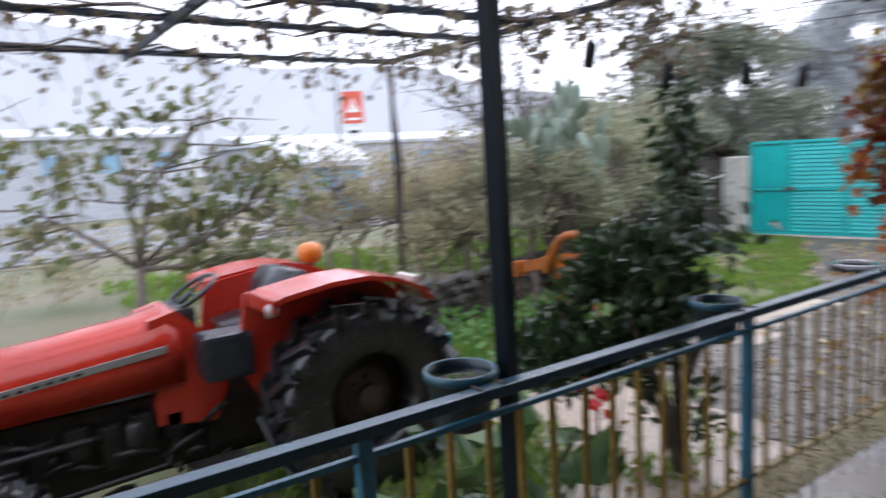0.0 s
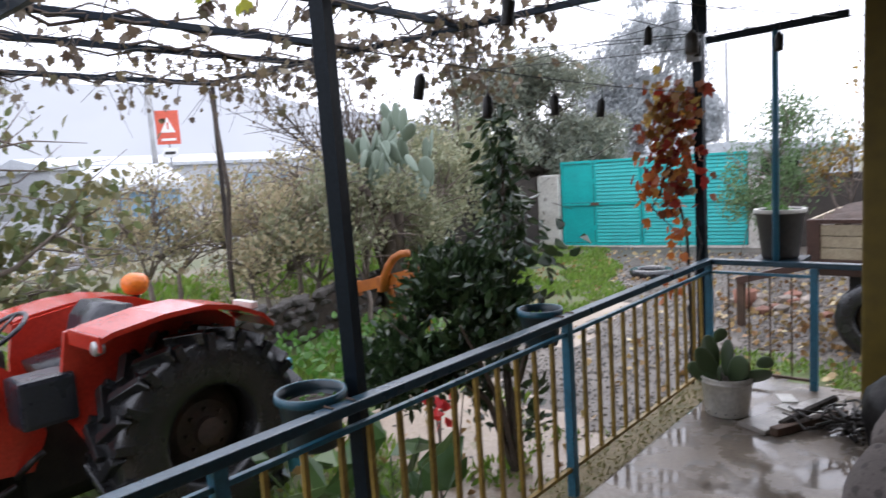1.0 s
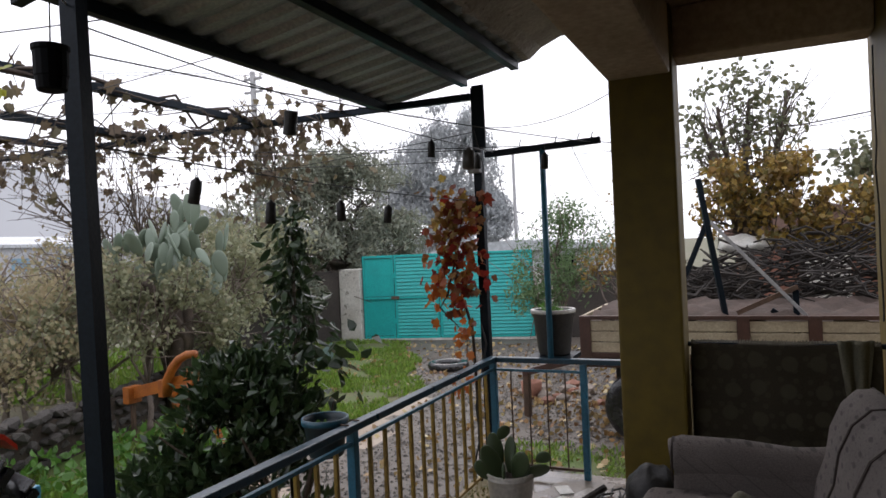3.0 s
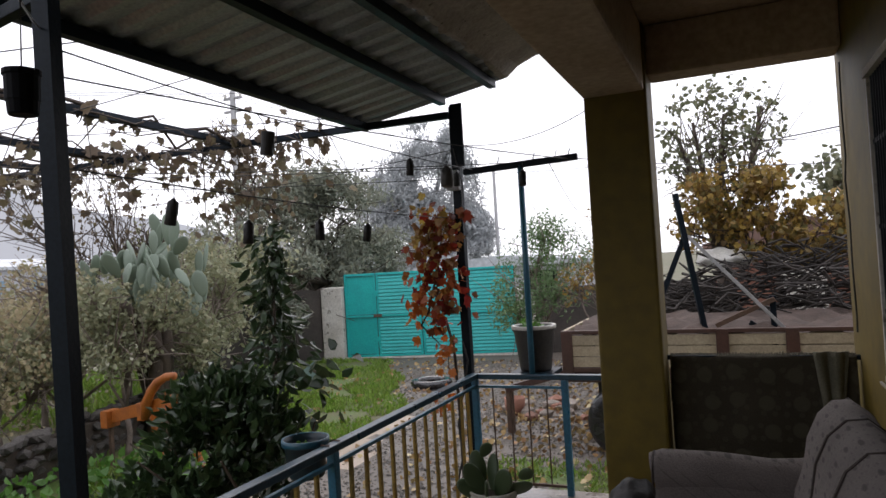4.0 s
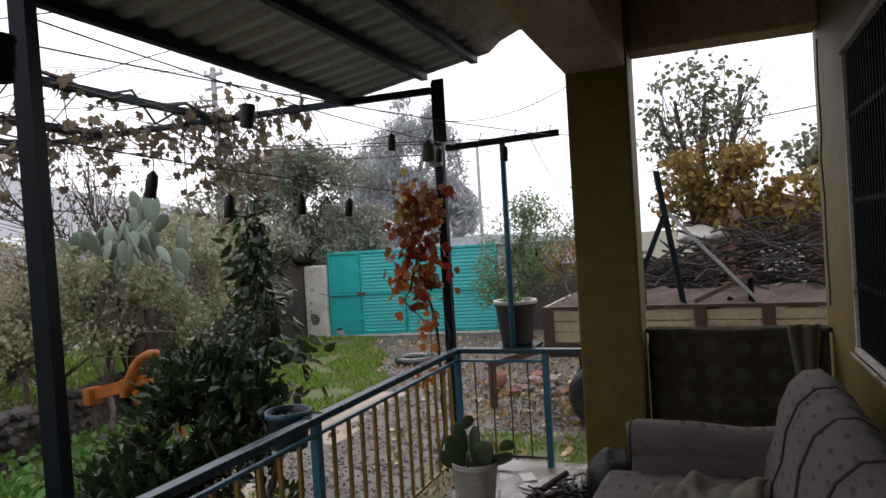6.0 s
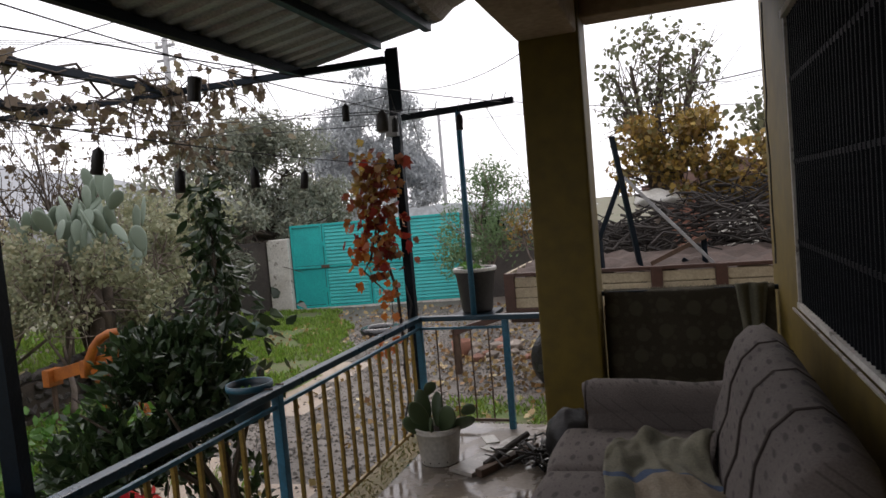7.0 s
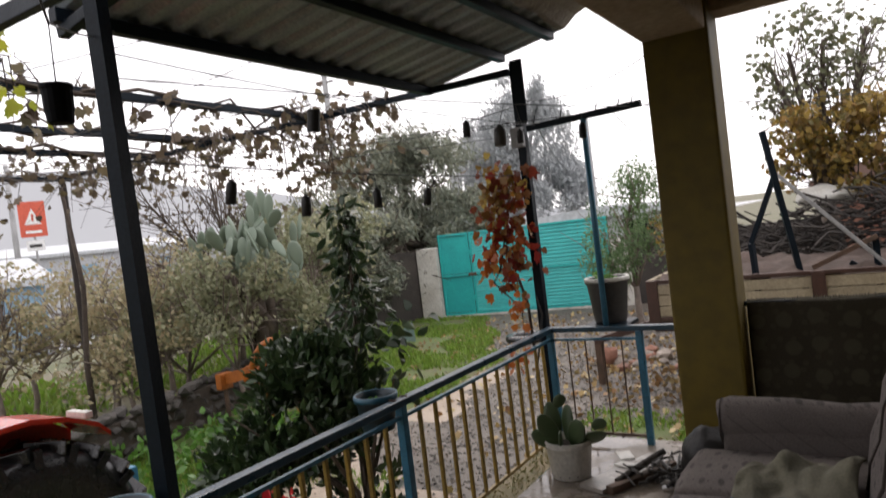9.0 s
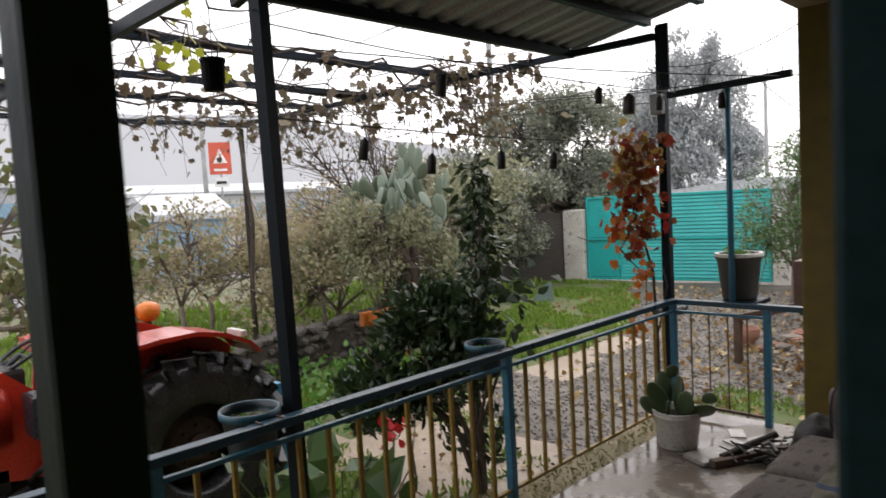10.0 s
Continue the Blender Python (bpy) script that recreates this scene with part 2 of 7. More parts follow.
M["dirt"] = mat("tan_wet_dirt", (0.34, 0.265, 0.20), (0.26, 0.20, 0.145), 0.42, scale=1.5, fine=35, bump=0.4, stain=(0.17, 0.15, 0.06), stain_at=0.62)
M["grass_soil"] = mat("mossy_soil", (0.075, 0.125, 0.022), (0.105, 0.100, 0.045), 0.8, scale=1.8, fine=35, bump=0.6)
M["kerb"] = mat("tan_mossy_kerb", (0.22, 0.17, 0.085), (0.15, 0.125, 0.055), 0.7, scale=3.5, fine=35, bump=0.6, stain=(0.085, 0.10, 0.03), stain_at=0.58)
M["field"] = mat("rough_field_soil", (0.13, 0.11, 0.07), (0.09, 0.10, 0.045), 0.85, scale=0.5, fine=15, bump=0.5)
M["brick_red"] = mat("broken_red_brick", (0.26, 0.12, 0.08), (0.20, 0.09, 0.06), 0.75, scale=6, fine=40, bump=0.5, rand=0.3)
M["white_far"] = mat("white_factory_wall", (0.46, 0.47, 0.49), (0.38, 0.39, 0.41), 0.7, scale=0.2, fine=6, bump=0.05)
M["roof_far"] = mat("pale_metal_roof", (0.50, 0.52, 0.54), (0.42, 0.44, 0.46), 0.6, scale=0.3, fine=8, bump=0.05)
M["blue_far"] = mat("pale_blue_panel", (0.22, 0.36, 0.46), (0.18, 0.30, 0.40), 0.6, scale=0.6, fine=10, bump=0.05)
M["sign_red"] = mat("orange_red_sign", (0.62, 0.10, 0.05), (0.55, 0.085, 0.045), 0.4, scale=1, fine=12, bump=0.02)
M["sign_white"] = mat("white_sign_paint", (0.78, 0.78, 0.77), (0.70, 0.70, 0.69), 0.4, scale=1, fine=12, bump=0.02)
M["tile_red"] = mat("clay_roof", (0.22, 0.13, 0.10), (0.17, 0.105, 0.085), 0.75, scale=1, fine=15, bump=0.3)
M["tarp"] = mat("blue_tarp", (0.05, 0.30, 0.48), (0.04, 0.24, 0.40), 0.4, scale=3, fine=30, bump=0.2)
M["green_sheet"] = mat("pale_green_sheet", (0.13, 0.20, 0.175), (0.10, 0.16, 0.14), 0.5, scale=3, fine=30, bump=0.1)

L = {}
L["laurel"] = leaf_mat("dark_glossy_leaf", [(0.019, 0.040, 0.016), (0.032, 0.060, 0.022), (0.050, 0.086, 0.030), (0.025, 0.048, 0.020)], 0.28, 0.12)
# Olive leaves are lifted paler to paint in some mist.
L["olive"] = leaf_mat("mist_pale_olive_leaf", [(0.20, 0.222, 0.170), (0.27, 0.290, 0.225), (0.15, 0.168, 0.125), (0.31, 0.305, 0.215)], 0.5, 0.25)
# Conifer needles: the pale grey is mist put into the leaf colour.
L["haze"] = leaf_mat("haze_painted_conifer_needle", [(0.40, 0.418, 0.425), (0.46, 0.478, 0.484), (0.34, 0.358, 0.365)], 0.8, 0.2)
L["dry"] = leaf_mat("dry_brown_leaf", [(0.115, 0.080, 0.052), (0.150, 0.110, 0.066), (0.080, 0.058, 0.042), (0.175, 0.135, 0.070), (0.100, 0.092, 0.050)], 0.6, 0.3)
# Shrub leaves greyed and lifted, fig leaves lifted: mist put into the colours.
L["shrub"] = leaf_mat("mist_pale_shrub_leaf", [(0.323, 0.282, 0.170), (0.414, 0.343, 0.207), (0.270, 0.270, 0.150), (0.450, 0.391, 0.232), (0.336, 0.255, 0.168)], 0.6, 0.3)
L["green_shrub"] = leaf_mat("mist_pale_green_shrub_leaf", [(0.248, 0.264, 0.159), (0.304, 0.311, 0.181), (0.200, 0.216, 0.131), (0.374, 0.342, 0.205)], 0.55, 0.3)
L["fig"] = leaf_mat("broad_green_leaf", [(0.137, 0.178, 0.076), (0.181, 0.208, 0.086), (0.222, 0.195, 0.087), (0.106, 0.126, 0.065)], 0.45, 0.35)
L["bright"] = leaf_mat("fresh_green_leaf", [(0.075, 0.188, 0.031), (0.112, 0.250, 0.044), (0.062, 0.150, 0.025)], 0.4, 0.35)
L["broad"] = leaf_mat("dark_broad_leaf", [(0.040, 0.092, 0.022), (0.060, 0.125, 0.030), (0.030, 0.070, 0.018), (0.11, 0.17, 0.06)], 0.35, 0.22)
L["lime"] = leaf_mat("yellow_green_leaf", [(0.35, 0.40, 0.04), (0.42, 0.42, 0.05), (0.28, 0.34, 0.04)], 0.45, 0.45)
L["red_vine"] = leaf_mat("autumn_vine_leaf", [(0.18, 0.016, 0.014), (0.26, 0.030, 0.016), (0.32, 0.085, 0.022), (0.13, 0.018, 0.014), (0.34, 0.17, 0.034), (0.10, 0.030, 0.020)], 0.4, 0.4)
L["orange_vine"] = leaf_mat("orange_vine_leaf", [(0.464, 0.144, 0.024), (0.400, 0.096, 0.020), (0.440, 0.208, 0.040)], 0.4, 0.4)
L["gold_vine"] = leaf_mat("gold_vine_leaf", [(0.30, 0.19, 0.043), (0.25, 0.125, 0.034), (0.36, 0.26, 0.055), (0.20, 0.06, 0.028), (0.17, 0.025, 0.02)], 0.4, 0.4)
L["yellow"] = leaf_mat("yellow_autumn_leaf", [(0.34, 0.225, 0.050), (0.42, 0.285, 0.060), (0.22, 0.15, 0.045), (0.16, 0.15, 0.050), (0.30, 0.17, 0.045), (0.12, 0.085, 0.040)], 0.5, 0.4)
L["green_tree"] = leaf_mat("mid_green_leaf", [(0.13, 0.145, 0.085), (0.17, 0.18, 0.10), (0.10, 0.112, 0.066), (0.20, 0.185, 0.095)], 0.45, 0.35)
L["bush_green"] = leaf_mat("soft_green_bush_leaf", [(0.112, 0.188, 0.075), (0.150, 0.237, 0.094), (0.088, 0.150, 0.062)], 0.5, 0.3)
L["grass"] = leaf_mat("grass_blade", [(0.14, 0.26, 0.03), (0.19, 0.33, 0.04), (0.23, 0.31, 0.06), (0.11, 0.21, 0.025), (0.20, 0.22, 0.07)], 0.5, 0.3)
L["dead_grass"] = leaf_mat("dead_grass", [(0.26, 0.21, 0.085), (0.20, 0.17, 0.06), (0.12, 0.15, 0.04), (0.32, 0.26, 0.12)], 0.6, 0.2)
L["fallen"] = leaf_mat("fallen_leaf", [(0.40, 0.28, 0.10), (0.30, 0.16, 0.06), (0.45, 0.36, 0.16), (0.22, 0.11, 0.05), (0.50, 0.42, 0.22)], 0.5, 0.1)
L["gravel_stone"] = leaf_mat("wet_pebble", [(0.048, 0.042, 0.035), (0.075, 0.064, 0.053), (0.098, 0.089, 0.078), (0.056, 0.050, 0.044), (0.125, 0.105, 0.085), (0.15, 0.115, 0.085)], 0.65, 0.0)
# Pad colour raised to paint in the mist around the far clump.
L["cactus"] = leaf_mat("cactus_skin", [(0.155, 0.200, 0.150), (0.185, 0.235, 0.175), (0.135, 0.172, 0.125)], 0.5, 0.0)
L["cactus_dark"] = leaf_mat("dark_cactus_skin", [(0.05, 0.085, 0.035), (0.065, 0.10, 0.045), (0.07, 0.085, 0.04)], 0.4, 0.0)
L["flower"] = leaf_mat("red_petal", [(0.62, 0.03, 0.03), (0.70, 0.06, 0.05), (0.50, 0.02, 0.03)], 0.4, 0.3)


# distant wooded hill: a plain backdrop, its haze painted as a pale glow
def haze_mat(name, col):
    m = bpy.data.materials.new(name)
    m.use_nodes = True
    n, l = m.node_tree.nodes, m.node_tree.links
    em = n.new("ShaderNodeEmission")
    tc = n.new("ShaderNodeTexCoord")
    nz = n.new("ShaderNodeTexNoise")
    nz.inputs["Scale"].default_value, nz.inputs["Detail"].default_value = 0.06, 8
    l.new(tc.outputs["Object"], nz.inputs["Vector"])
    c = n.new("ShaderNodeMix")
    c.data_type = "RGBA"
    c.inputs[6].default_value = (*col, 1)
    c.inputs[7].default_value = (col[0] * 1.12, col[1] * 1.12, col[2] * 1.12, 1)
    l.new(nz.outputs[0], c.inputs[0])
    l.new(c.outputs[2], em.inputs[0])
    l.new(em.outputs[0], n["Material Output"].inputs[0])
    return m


M["hill"] = haze_mat("glowing_mist_hill", (0.37, 0.39, 0.42))


# patterned upholstery and carpet
def cloth_pattern(name, base, base2, mark, scale, size, flat, stretch=(1, 1, 1), rough=0.95):
    """Woven cloth with small printed marks laid out in a loose grid; flat: which axes unroll the cloth."""
    m = mat(name, base, base2, rough, scale=3, fine=120, bump=0.35)
    n, l = m.node_tree.nodes, m.node_tree.links
    p = n["Principled BSDF"]
    tc = n.new("ShaderNodeTexCoord")
    sp = n.new("ShaderNodeSeparateXYZ")
    l.new(tc.outputs["Object"], sp.inputs[0])
    ad = n.new("ShaderNodeMath")
    ad.operation = "MULTIPLY_ADD"
    ad.inputs[1].default_value = flat
    l.new(sp.outputs["X"], ad.inputs[0])
    l.new(sp.outputs["Z"], ad.inputs[2])
    cb = n.new("ShaderNodeCombineXYZ")
    l.new(sp.outputs["Y" if flat > 0 else "X"], cb.inputs[0])
    l.new(ad.outputs[0], cb.inputs[1])
    mp = n.new("ShaderNodeMapping")
    mp.inputs["Scale"].default_value = stretch
    l.new(cb.outputs[0], mp.inputs[0])
    mixes = []
    for s, z, amt, rnd in ((scale, size, 0.75, 0.25), (scale * 2.3, size * 0.8, 0.45, 0.6)):
        vo = n.new("ShaderNodeTexVoronoi")
        vo.voronoi_dimensions = "2D"
        vo.inputs["Scale"].default_value = s
        vo.inputs["Randomness"].default_value = rnd
        l.new(mp.outputs[0], vo.inputs["Vector"])
        r = n.new("ShaderNodeMapRange")
        r.inputs[1].default_value, r.inputs[2].default_value, r.inputs[3].default_value, r.inputs[4].default_value = z, z + 0.06, amt, 0.0
        l.new(vo.outputs["Distance"], r.inputs[0])
        c = n.new("ShaderNodeMix")
        c.data_type = "RGBA"
        c.inputs[7].default_value = (*mark, 1)
        l.new(p.inputs["Base Color"].links[0].from_socket, c.inputs[6])
        l.new(r.outputs[0], c.inputs[0])
        l.new(c.outputs[2], p.inputs["Base Color"])
    return m


M["sofa"] = cloth_pattern("grey_beige_upholstery", (0.120, 0.100, 0.091), (0.094, 0.079, 0.072), (0.030, 0.023, 0.023), 8.0, 0.13, 0.8, (0.6, 1.6, 1))
M["sofa_trim"] = mat("brown_piping", (0.05, 0.038, 0.032), (0.04, 0.03, 0.026), 0.9, scale=10, fine=100, bump=0.4)
M["carpet"] = cloth_pattern("olive_brown_carpet", (0.042, 0.034, 0.019), (0.032, 0.027, 0.015), (0.066, 0.057, 0.038), 5.5, 0.24, 0.0, (1, 1, 1))


# ---- mesh helpers ----
def quiet(bm, name, material, smooth=False):
    me = bpy.data.meshes.new(name)
    bmesh.ops.recalc_face_normals(bm, faces=bm.faces)
    bm.to_mesh(me)
    bm.free()
    me.materials.append(material)
    if smooth:
        for f in me.polygons:
            f.use_smooth = True
    return me


def thing(name, at, label, category, group="", kind=""):
    """An Empty at the base of a thing; its parts are built in world coordinates."""
    e = new(name)
    e.location = at
    e.empty_display_size = 0.1
    return tagged(e, label, category, group, kind)


def world_place(ob):
    m = Matrix.Translation(ob.location)
    return m if ob.parent is None else world_place(ob.parent) @ ob.matrix_parent_inverse @ m


def part(name, bm, material, parent, label="", smooth=False):
    """One mesh object under a thing or a part."""
    ob = new(name, quiet(bm, name, material, smooth))
    ob.parent = parent
    ob.matrix_parent_inverse = world_place(parent).inverted()
    return tagged(ob, label)


def solid(name, bm, material, label, category, group="", kind="", smooth=False):
    """A top-level thing that is one mesh."""
    return tagged(new(name, quiet(bm, name, material, smooth)), label, category, group, kind)


def box(bm, x0, x1, y0, y1, z0, z1, bevel=0.0, m=None):
    r = bmesh.ops.create_cube(bm, size=1.0)
    t = Matrix.Translation(((x0 + x1) / 2, (y0 + y1) / 2, (z0 + z1) / 2)) @ Matrix.Diagonal((x1 - x0, y1 - y0, z1 - z0, 1))
    bmesh.ops.transform(bm, matrix=(m or Matrix()) @ t, verts=r["verts"])
    if bevel:
        es = {e for v in r["verts"] for e in v.link_edges}
        bmesh.ops.bevel(bm, geom=list(es), offset=bevel, segments=2, affect="EDGES", profile=0.6)
    return bm


def boxes(*spec, bevel=0.0):
    bm = bmesh.new()
    for s in spec:
        box(bm, *s, bevel=bevel)
    return bm


def ring(bm, c, u, v, r, n):
    return [bm.verts.new(c + u * (r * math.cos(2 * math.pi * i / n)) + v * (r * math.sin(2 * math.pi * i / n))) for i in range(n)]


def tube(bm, pts, radii, n=8, closed=False):
    """A tapered tube along a polyline."""
    pts = [Vector(p) for p in pts]
    if not hasattr(radii, "__len__"):
        radii = [radii] * len(pts)
    rings = []
    up = Vector((0.13, 0.21, 0.97)).normalized()
    for i, p in enumerate(pts):
        if closed:
            d = pts[(i + 1) % len(pts)] - pts[i - 1]
        else:
            d = pts[min(i + 1, len(pts) - 1)] - pts[max(i - 1, 0)]
        d.normalize()
        u = d.cross(up)
        if u.length < 0.15:
            u = d.cross(Vector((1, 0.1, 0)))
        u.normalize()
        v = d.cross(u)
        rings.append(ring(bm, p, u, v, radii[i], n))
    m = len(rings)
    for i in range(m if closed else m - 1):
        a, b = rings[i], rings[(i + 1) % m]
        for j in range(n):
            bm.faces.new((a[j], a[(j + 1) % n], b[(j + 1) % n], b[j]))
    if not closed:
        bm.faces.new(rings[0])
        bm.faces.new(rings[-1])
    return bm


def lathe(bm, profile, n=32, m=None, close=False):
    """A body of revolution about z from (radius, height) pairs."""
    rs = []
    for r, z in profile:
        rs.append([bm.verts.new((r * math.cos(2 * math.pi * i / n), r * math.sin(2 * math.pi * i / n), z)) for i in range(n)])
    k = len(rs)
    for i in range(k if close else k - 1):
        a, b = rs[i], rs[(i + 1) % k]
        for j in range(n):
            bm.faces.new((a[j], a[(j + 1) % n], b[(j + 1) % n], b[j]))
    if not close:
        bm.faces.new(rs[0])
        bm.faces.new(rs[-1])
    if m is not None:
        bmesh.ops.transform(bm, matrix=m, verts=[v for q in rs for v in q])
    return bm


def prism(bm, outline, y0, y1, axis="y"):
    """An outline of (a, z) pairs pushed from y0 to y1; axis x or y."""
    def at(a, z, t):
        return (a, t, z) if axis == "y" else (t, a, z)
    lo = [bm.verts.new(at(a, z, y0)) for a, z in outline]
    hi = [bm.verts.new(at(a, z, y1)) for a, z in outline]
    n = len(outline)
    for i in range(n):
        bm.faces.new((lo[i], lo[(i + 1) % n], hi[(i + 1) % n], hi[i]))
    bm.faces.new(lo)
    bm.faces.new(hi)
    return bm


def soften(bm, w, seg=2):
    es = [e for e in bm.edges if len(e.link_faces) == 2 and e.calc_face_angle(0) > 0.6]
    bmesh.ops.bevel(bm, geom=es, offset=w, segments=seg, affect="EDGES", profile=0.6)
    return bm


BLADE = ((0, 0, 0), (0.17, 0.25, 0.04), (0.19, 0.6, 0.03), (0, 1, -0.08), (-0.19, 0.6, 0.03), (-0.17, 0.25, 0.04))
OVAL = ((0, 0, 0), (0.30, 0.28, 0.05), (0.26, 0.66, 0.04), (0, 1, -0.06), (-0.26, 0.66, 0.04), (-0.30, 0.28, 0.05))
LANCE = ((0, 0, 0), (0.16, 0.45, 0.03), (0, 1, -0.05), (-0.16, 0.45, 0.03))
VINE = ((0, 0.02, 0), (0.30, -0.06, 0.03), (0.50, 0.26, 0.0), (0.34, 0.42, 0.04), (0.42, 0.76, -0.02), (0.17, 0.70, 0.04), (0, 1.02, -0.08),
        (-0.17, 0.70, 0.04), (-0.42, 0.76, -0.02), (-0.34, 0.42, 0.04), (-0.50, 0.26, 0.0), (-0.30, -0.06, 0.03))


def leaves(places, sizes, shape, seed=0, droop=0.4, heading=None):
    """Many leaves as one mesh's vertices and faces; each leaf is an island of its own."""
    g = np.random.default_rng(seed)
    n = len(places)
    s = np.array(shape)
    k = len(s)
    d = g.normal(size=(n, 3))
    if heading is not None:
        d = d * 0.45 + heading
    d[:, 2] -= droop
    d /= np.linalg.norm(d, axis=1, keepdims=True) + 1e-9
    a = g.normal(size=(n, 3))
    u = np.cross(d, a)
    u /= np.linalg.norm(u, axis=1, keepdims=True) + 1e-9
    w = np.cross(u, d)
    z = np.array(sizes).reshape(-1, 1, 1)
    curl = g.uniform(0.5, 2.2, size=(n, 1, 1))
    v = np.array(places)[:, None, :] + z * (s[None, :, 0:1] * u[:, None, :] + s[None, :, 1:2] * d[:, None, :] + curl * s[None, :, 2:3] * w[:, None, :])
    verts = v.reshape(-1, 3)
    base = (np.arange(n) * k)[:, None]
    if k == 4:
        f = np.concatenate([base + np.array([[0, 1, 2]]), base + np.array([[0, 2, 3]])])
        return verts, f
    faces = base + np.arange(k)[None, :]
    return verts, faces


def mesh_from(name, chunks, material):
    """One mesh object from vertex and face arrays."""
    vs, fs, o = [], [], 0
    for v, f in chunks:
        vs.append(np.asarray(v))
        fs.extend((np.asarray(f) + o).tolist())
        o += len(v)
    me = bpy.data.meshes.new(name)
    me.from_pydata(np.concatenate(vs).tolist(), [], fs)
    me.materials.append(material)
    return new(name, me)


def stuff_under(name, chunks, material, parent, label="", kind="stuff"):
    ob = mesh_from(name, chunks, material)
    ob.parent = parent
    ob.matrix_parent_inverse = world_place(parent).inverted()
    return tagged(ob, label, kind=kind)


def in_clump(g, c, r, n, hollow=0.5, gap=0.0, gs=1.6):
    """Random places in an ellipsoid, denser outside, with gaps."""
    p = g.normal(size=(n, 3))
    p /= np.linalg.norm(p, axis=1, keepdims=True)
    p *= (g.uniform(0, 1, (n, 1)) ** hollow) * g.uniform(0.82, 1.15, (n, 1))
    q = np.array(c) + p * np.array(r)
    if gap > 0:
        keep = np.array([noise.noise(Vector(x) * gs) > gap - 0.5 for x in q])
        q = q[keep]
    return q


def tree(name, base, fork, trunk_r, clumps, leaf, size, shape, label, category, seed, bark="bark", twigs=10, gap=0.45, droop=0.4, twig_r=0.012, gs=1.6, group=""):
    """A tapered trunk with limbs to every clump, twigs, and a crown of single leaves."""
    g = np.random.default_rng(seed)
    t = thing(name, base, label, category, group)
    bm = bmesh.new()
    b, f = Vector(base), Vector(fork)
    mid = (b + f) / 2 + Vector((g.uniform(-1, 1), g.uniform(-1, 1), 0)) * (f - b).length * 0.07
    tube(bm, [b, b + (mid - b) * 0.3, mid, f], [trunk_r * 1.35, trunk_r * 1.05, trunk_r * 0.9, trunk_r * 0.72], 9)
    chunks = []
    for c, r, n in clumps:
        cv = Vector(c)
        span = (cv - f).length
        k1 = f + (cv - f) * 0.45 + Vector(g.normal(size=3)) * span * 0.08
        tube(bm, [f - (f - b).normalized() * trunk_r * 0.4, k1, cv], [trunk_r * 0.55, trunk_r * 0.36, trunk_r * 0.16], 6)
        for _ in range(twigs):
            e = cv + Vector(g.normal(size=3) * np.array(r) * 0.62)
            s0 = k1 + (cv - k1) * g.uniform(0.1, 1.0)
            m1 = s0 + (e - s0) * 0.5 + Vector(g.normal(size=3)) * 0.06 * (e - s0).length
            tube(bm, [s0, m1, e], [twig_r, twig_r * 0.7, twig_r * 0.25], 4)
        p = in_clump(g, c, r, n, 0.45, gap, gs)
        chunks.append(leaves(p, size * g.uniform(0.55, 1.25, len(p)), shape, seed + len(chunks), droop))
    part("trunk", bm, M[bark], t, smooth=True)
    stuff_under("crown", chunks, L[leaf], t)
    return t
G0 = -0.40          # yard level below the porch floor
RX, RY = -1.70, 5.10    # railing line and corner

# ---- ground ----
rng = np.random.default_rng(5)


def ground_zone(x, y):
    """0 gravel, 1 tan dirt, 2 mossy grass, 3 field."""
    w = noise.noise(Vector((x * 0.9, y * 0.9, 3.1))) * 0.55 + noise.noise(Vector((x * 2.6, y * 2.6, 1.7))) * 0.22
    if x < -9.2 + w or y > 15.6 or x > 8 or y < -6:
        return 3
    if -9.5 < x < -4.6 + w - max(0, y - 9.5) * 0.55 and y > 2.5:
        return 2
    if x < -3.0 and y < 3.2 + w:
        return 2
    if -4.6 + w < x < -1.2 and -4 < y < 4.2 + 1.2 * w + (-1.7 - x) * 0.7:
        return 1
    if -2.1 < x < 0.2 and 6.2 + w < y < 6.9 + w:
        return 2
    if -4.8 + w < x < -4.0 + w and 6.4 < y < 9:
        return 1
    return 0


bm = bmesh.new()
xs = sorted({*np.round(np.arange(-12, 5, 0.25), 3), *[-900, -400, -200, -120, -80, -60, -50, -40, -34, -28, -24, -20, -17, -14, 7, 10, 15, 25, 40, 80, 200, 400, 900]})
ys = sorted({*np.round(np.arange(-3, 16, 0.25), 3), *[-900, -400, -200, -80, -40, -20, -10, -6, 18, 22, 27, 33, 40, 60, 100, 200, 400, 900]})
grid = []
for x in xs:
    row = []
    for y in ys:
        near = -12 < x < 5 and -3 < y < 16
        z = G0 + (0.035 * noise.noise(Vector((x * 0.7, y * 0.7, 0))) + 0.015 * noise.noise(Vector((x * 2.3, y * 2.3, 5))) if near else -0.02)
        row.append(bm.verts.new((x, y, z)))
    grid.append(row)
for i in range(len(xs) - 1):
    for j in range(len(ys) - 1):
        f = bm.faces.new((grid[i][j], grid[i + 1][j], grid[i + 1][j + 1], grid[i][j + 1]))
        f.material_index = ground_zone((xs[i] + xs[i + 1]) / 2, (ys[j] + ys[j + 1]) / 2)
        f.smooth = True
me = bpy.data.meshes.new("ground")
bm.to_mesh(me)
bm.free()
for k in ("gravel", "dirt", "grass_soil", "field"):
    me.materials.append(M[k])
tagged(new("ground", me), "yard ground of wet gravel, tan dirt and mossy grass", "ground", kind="structure")

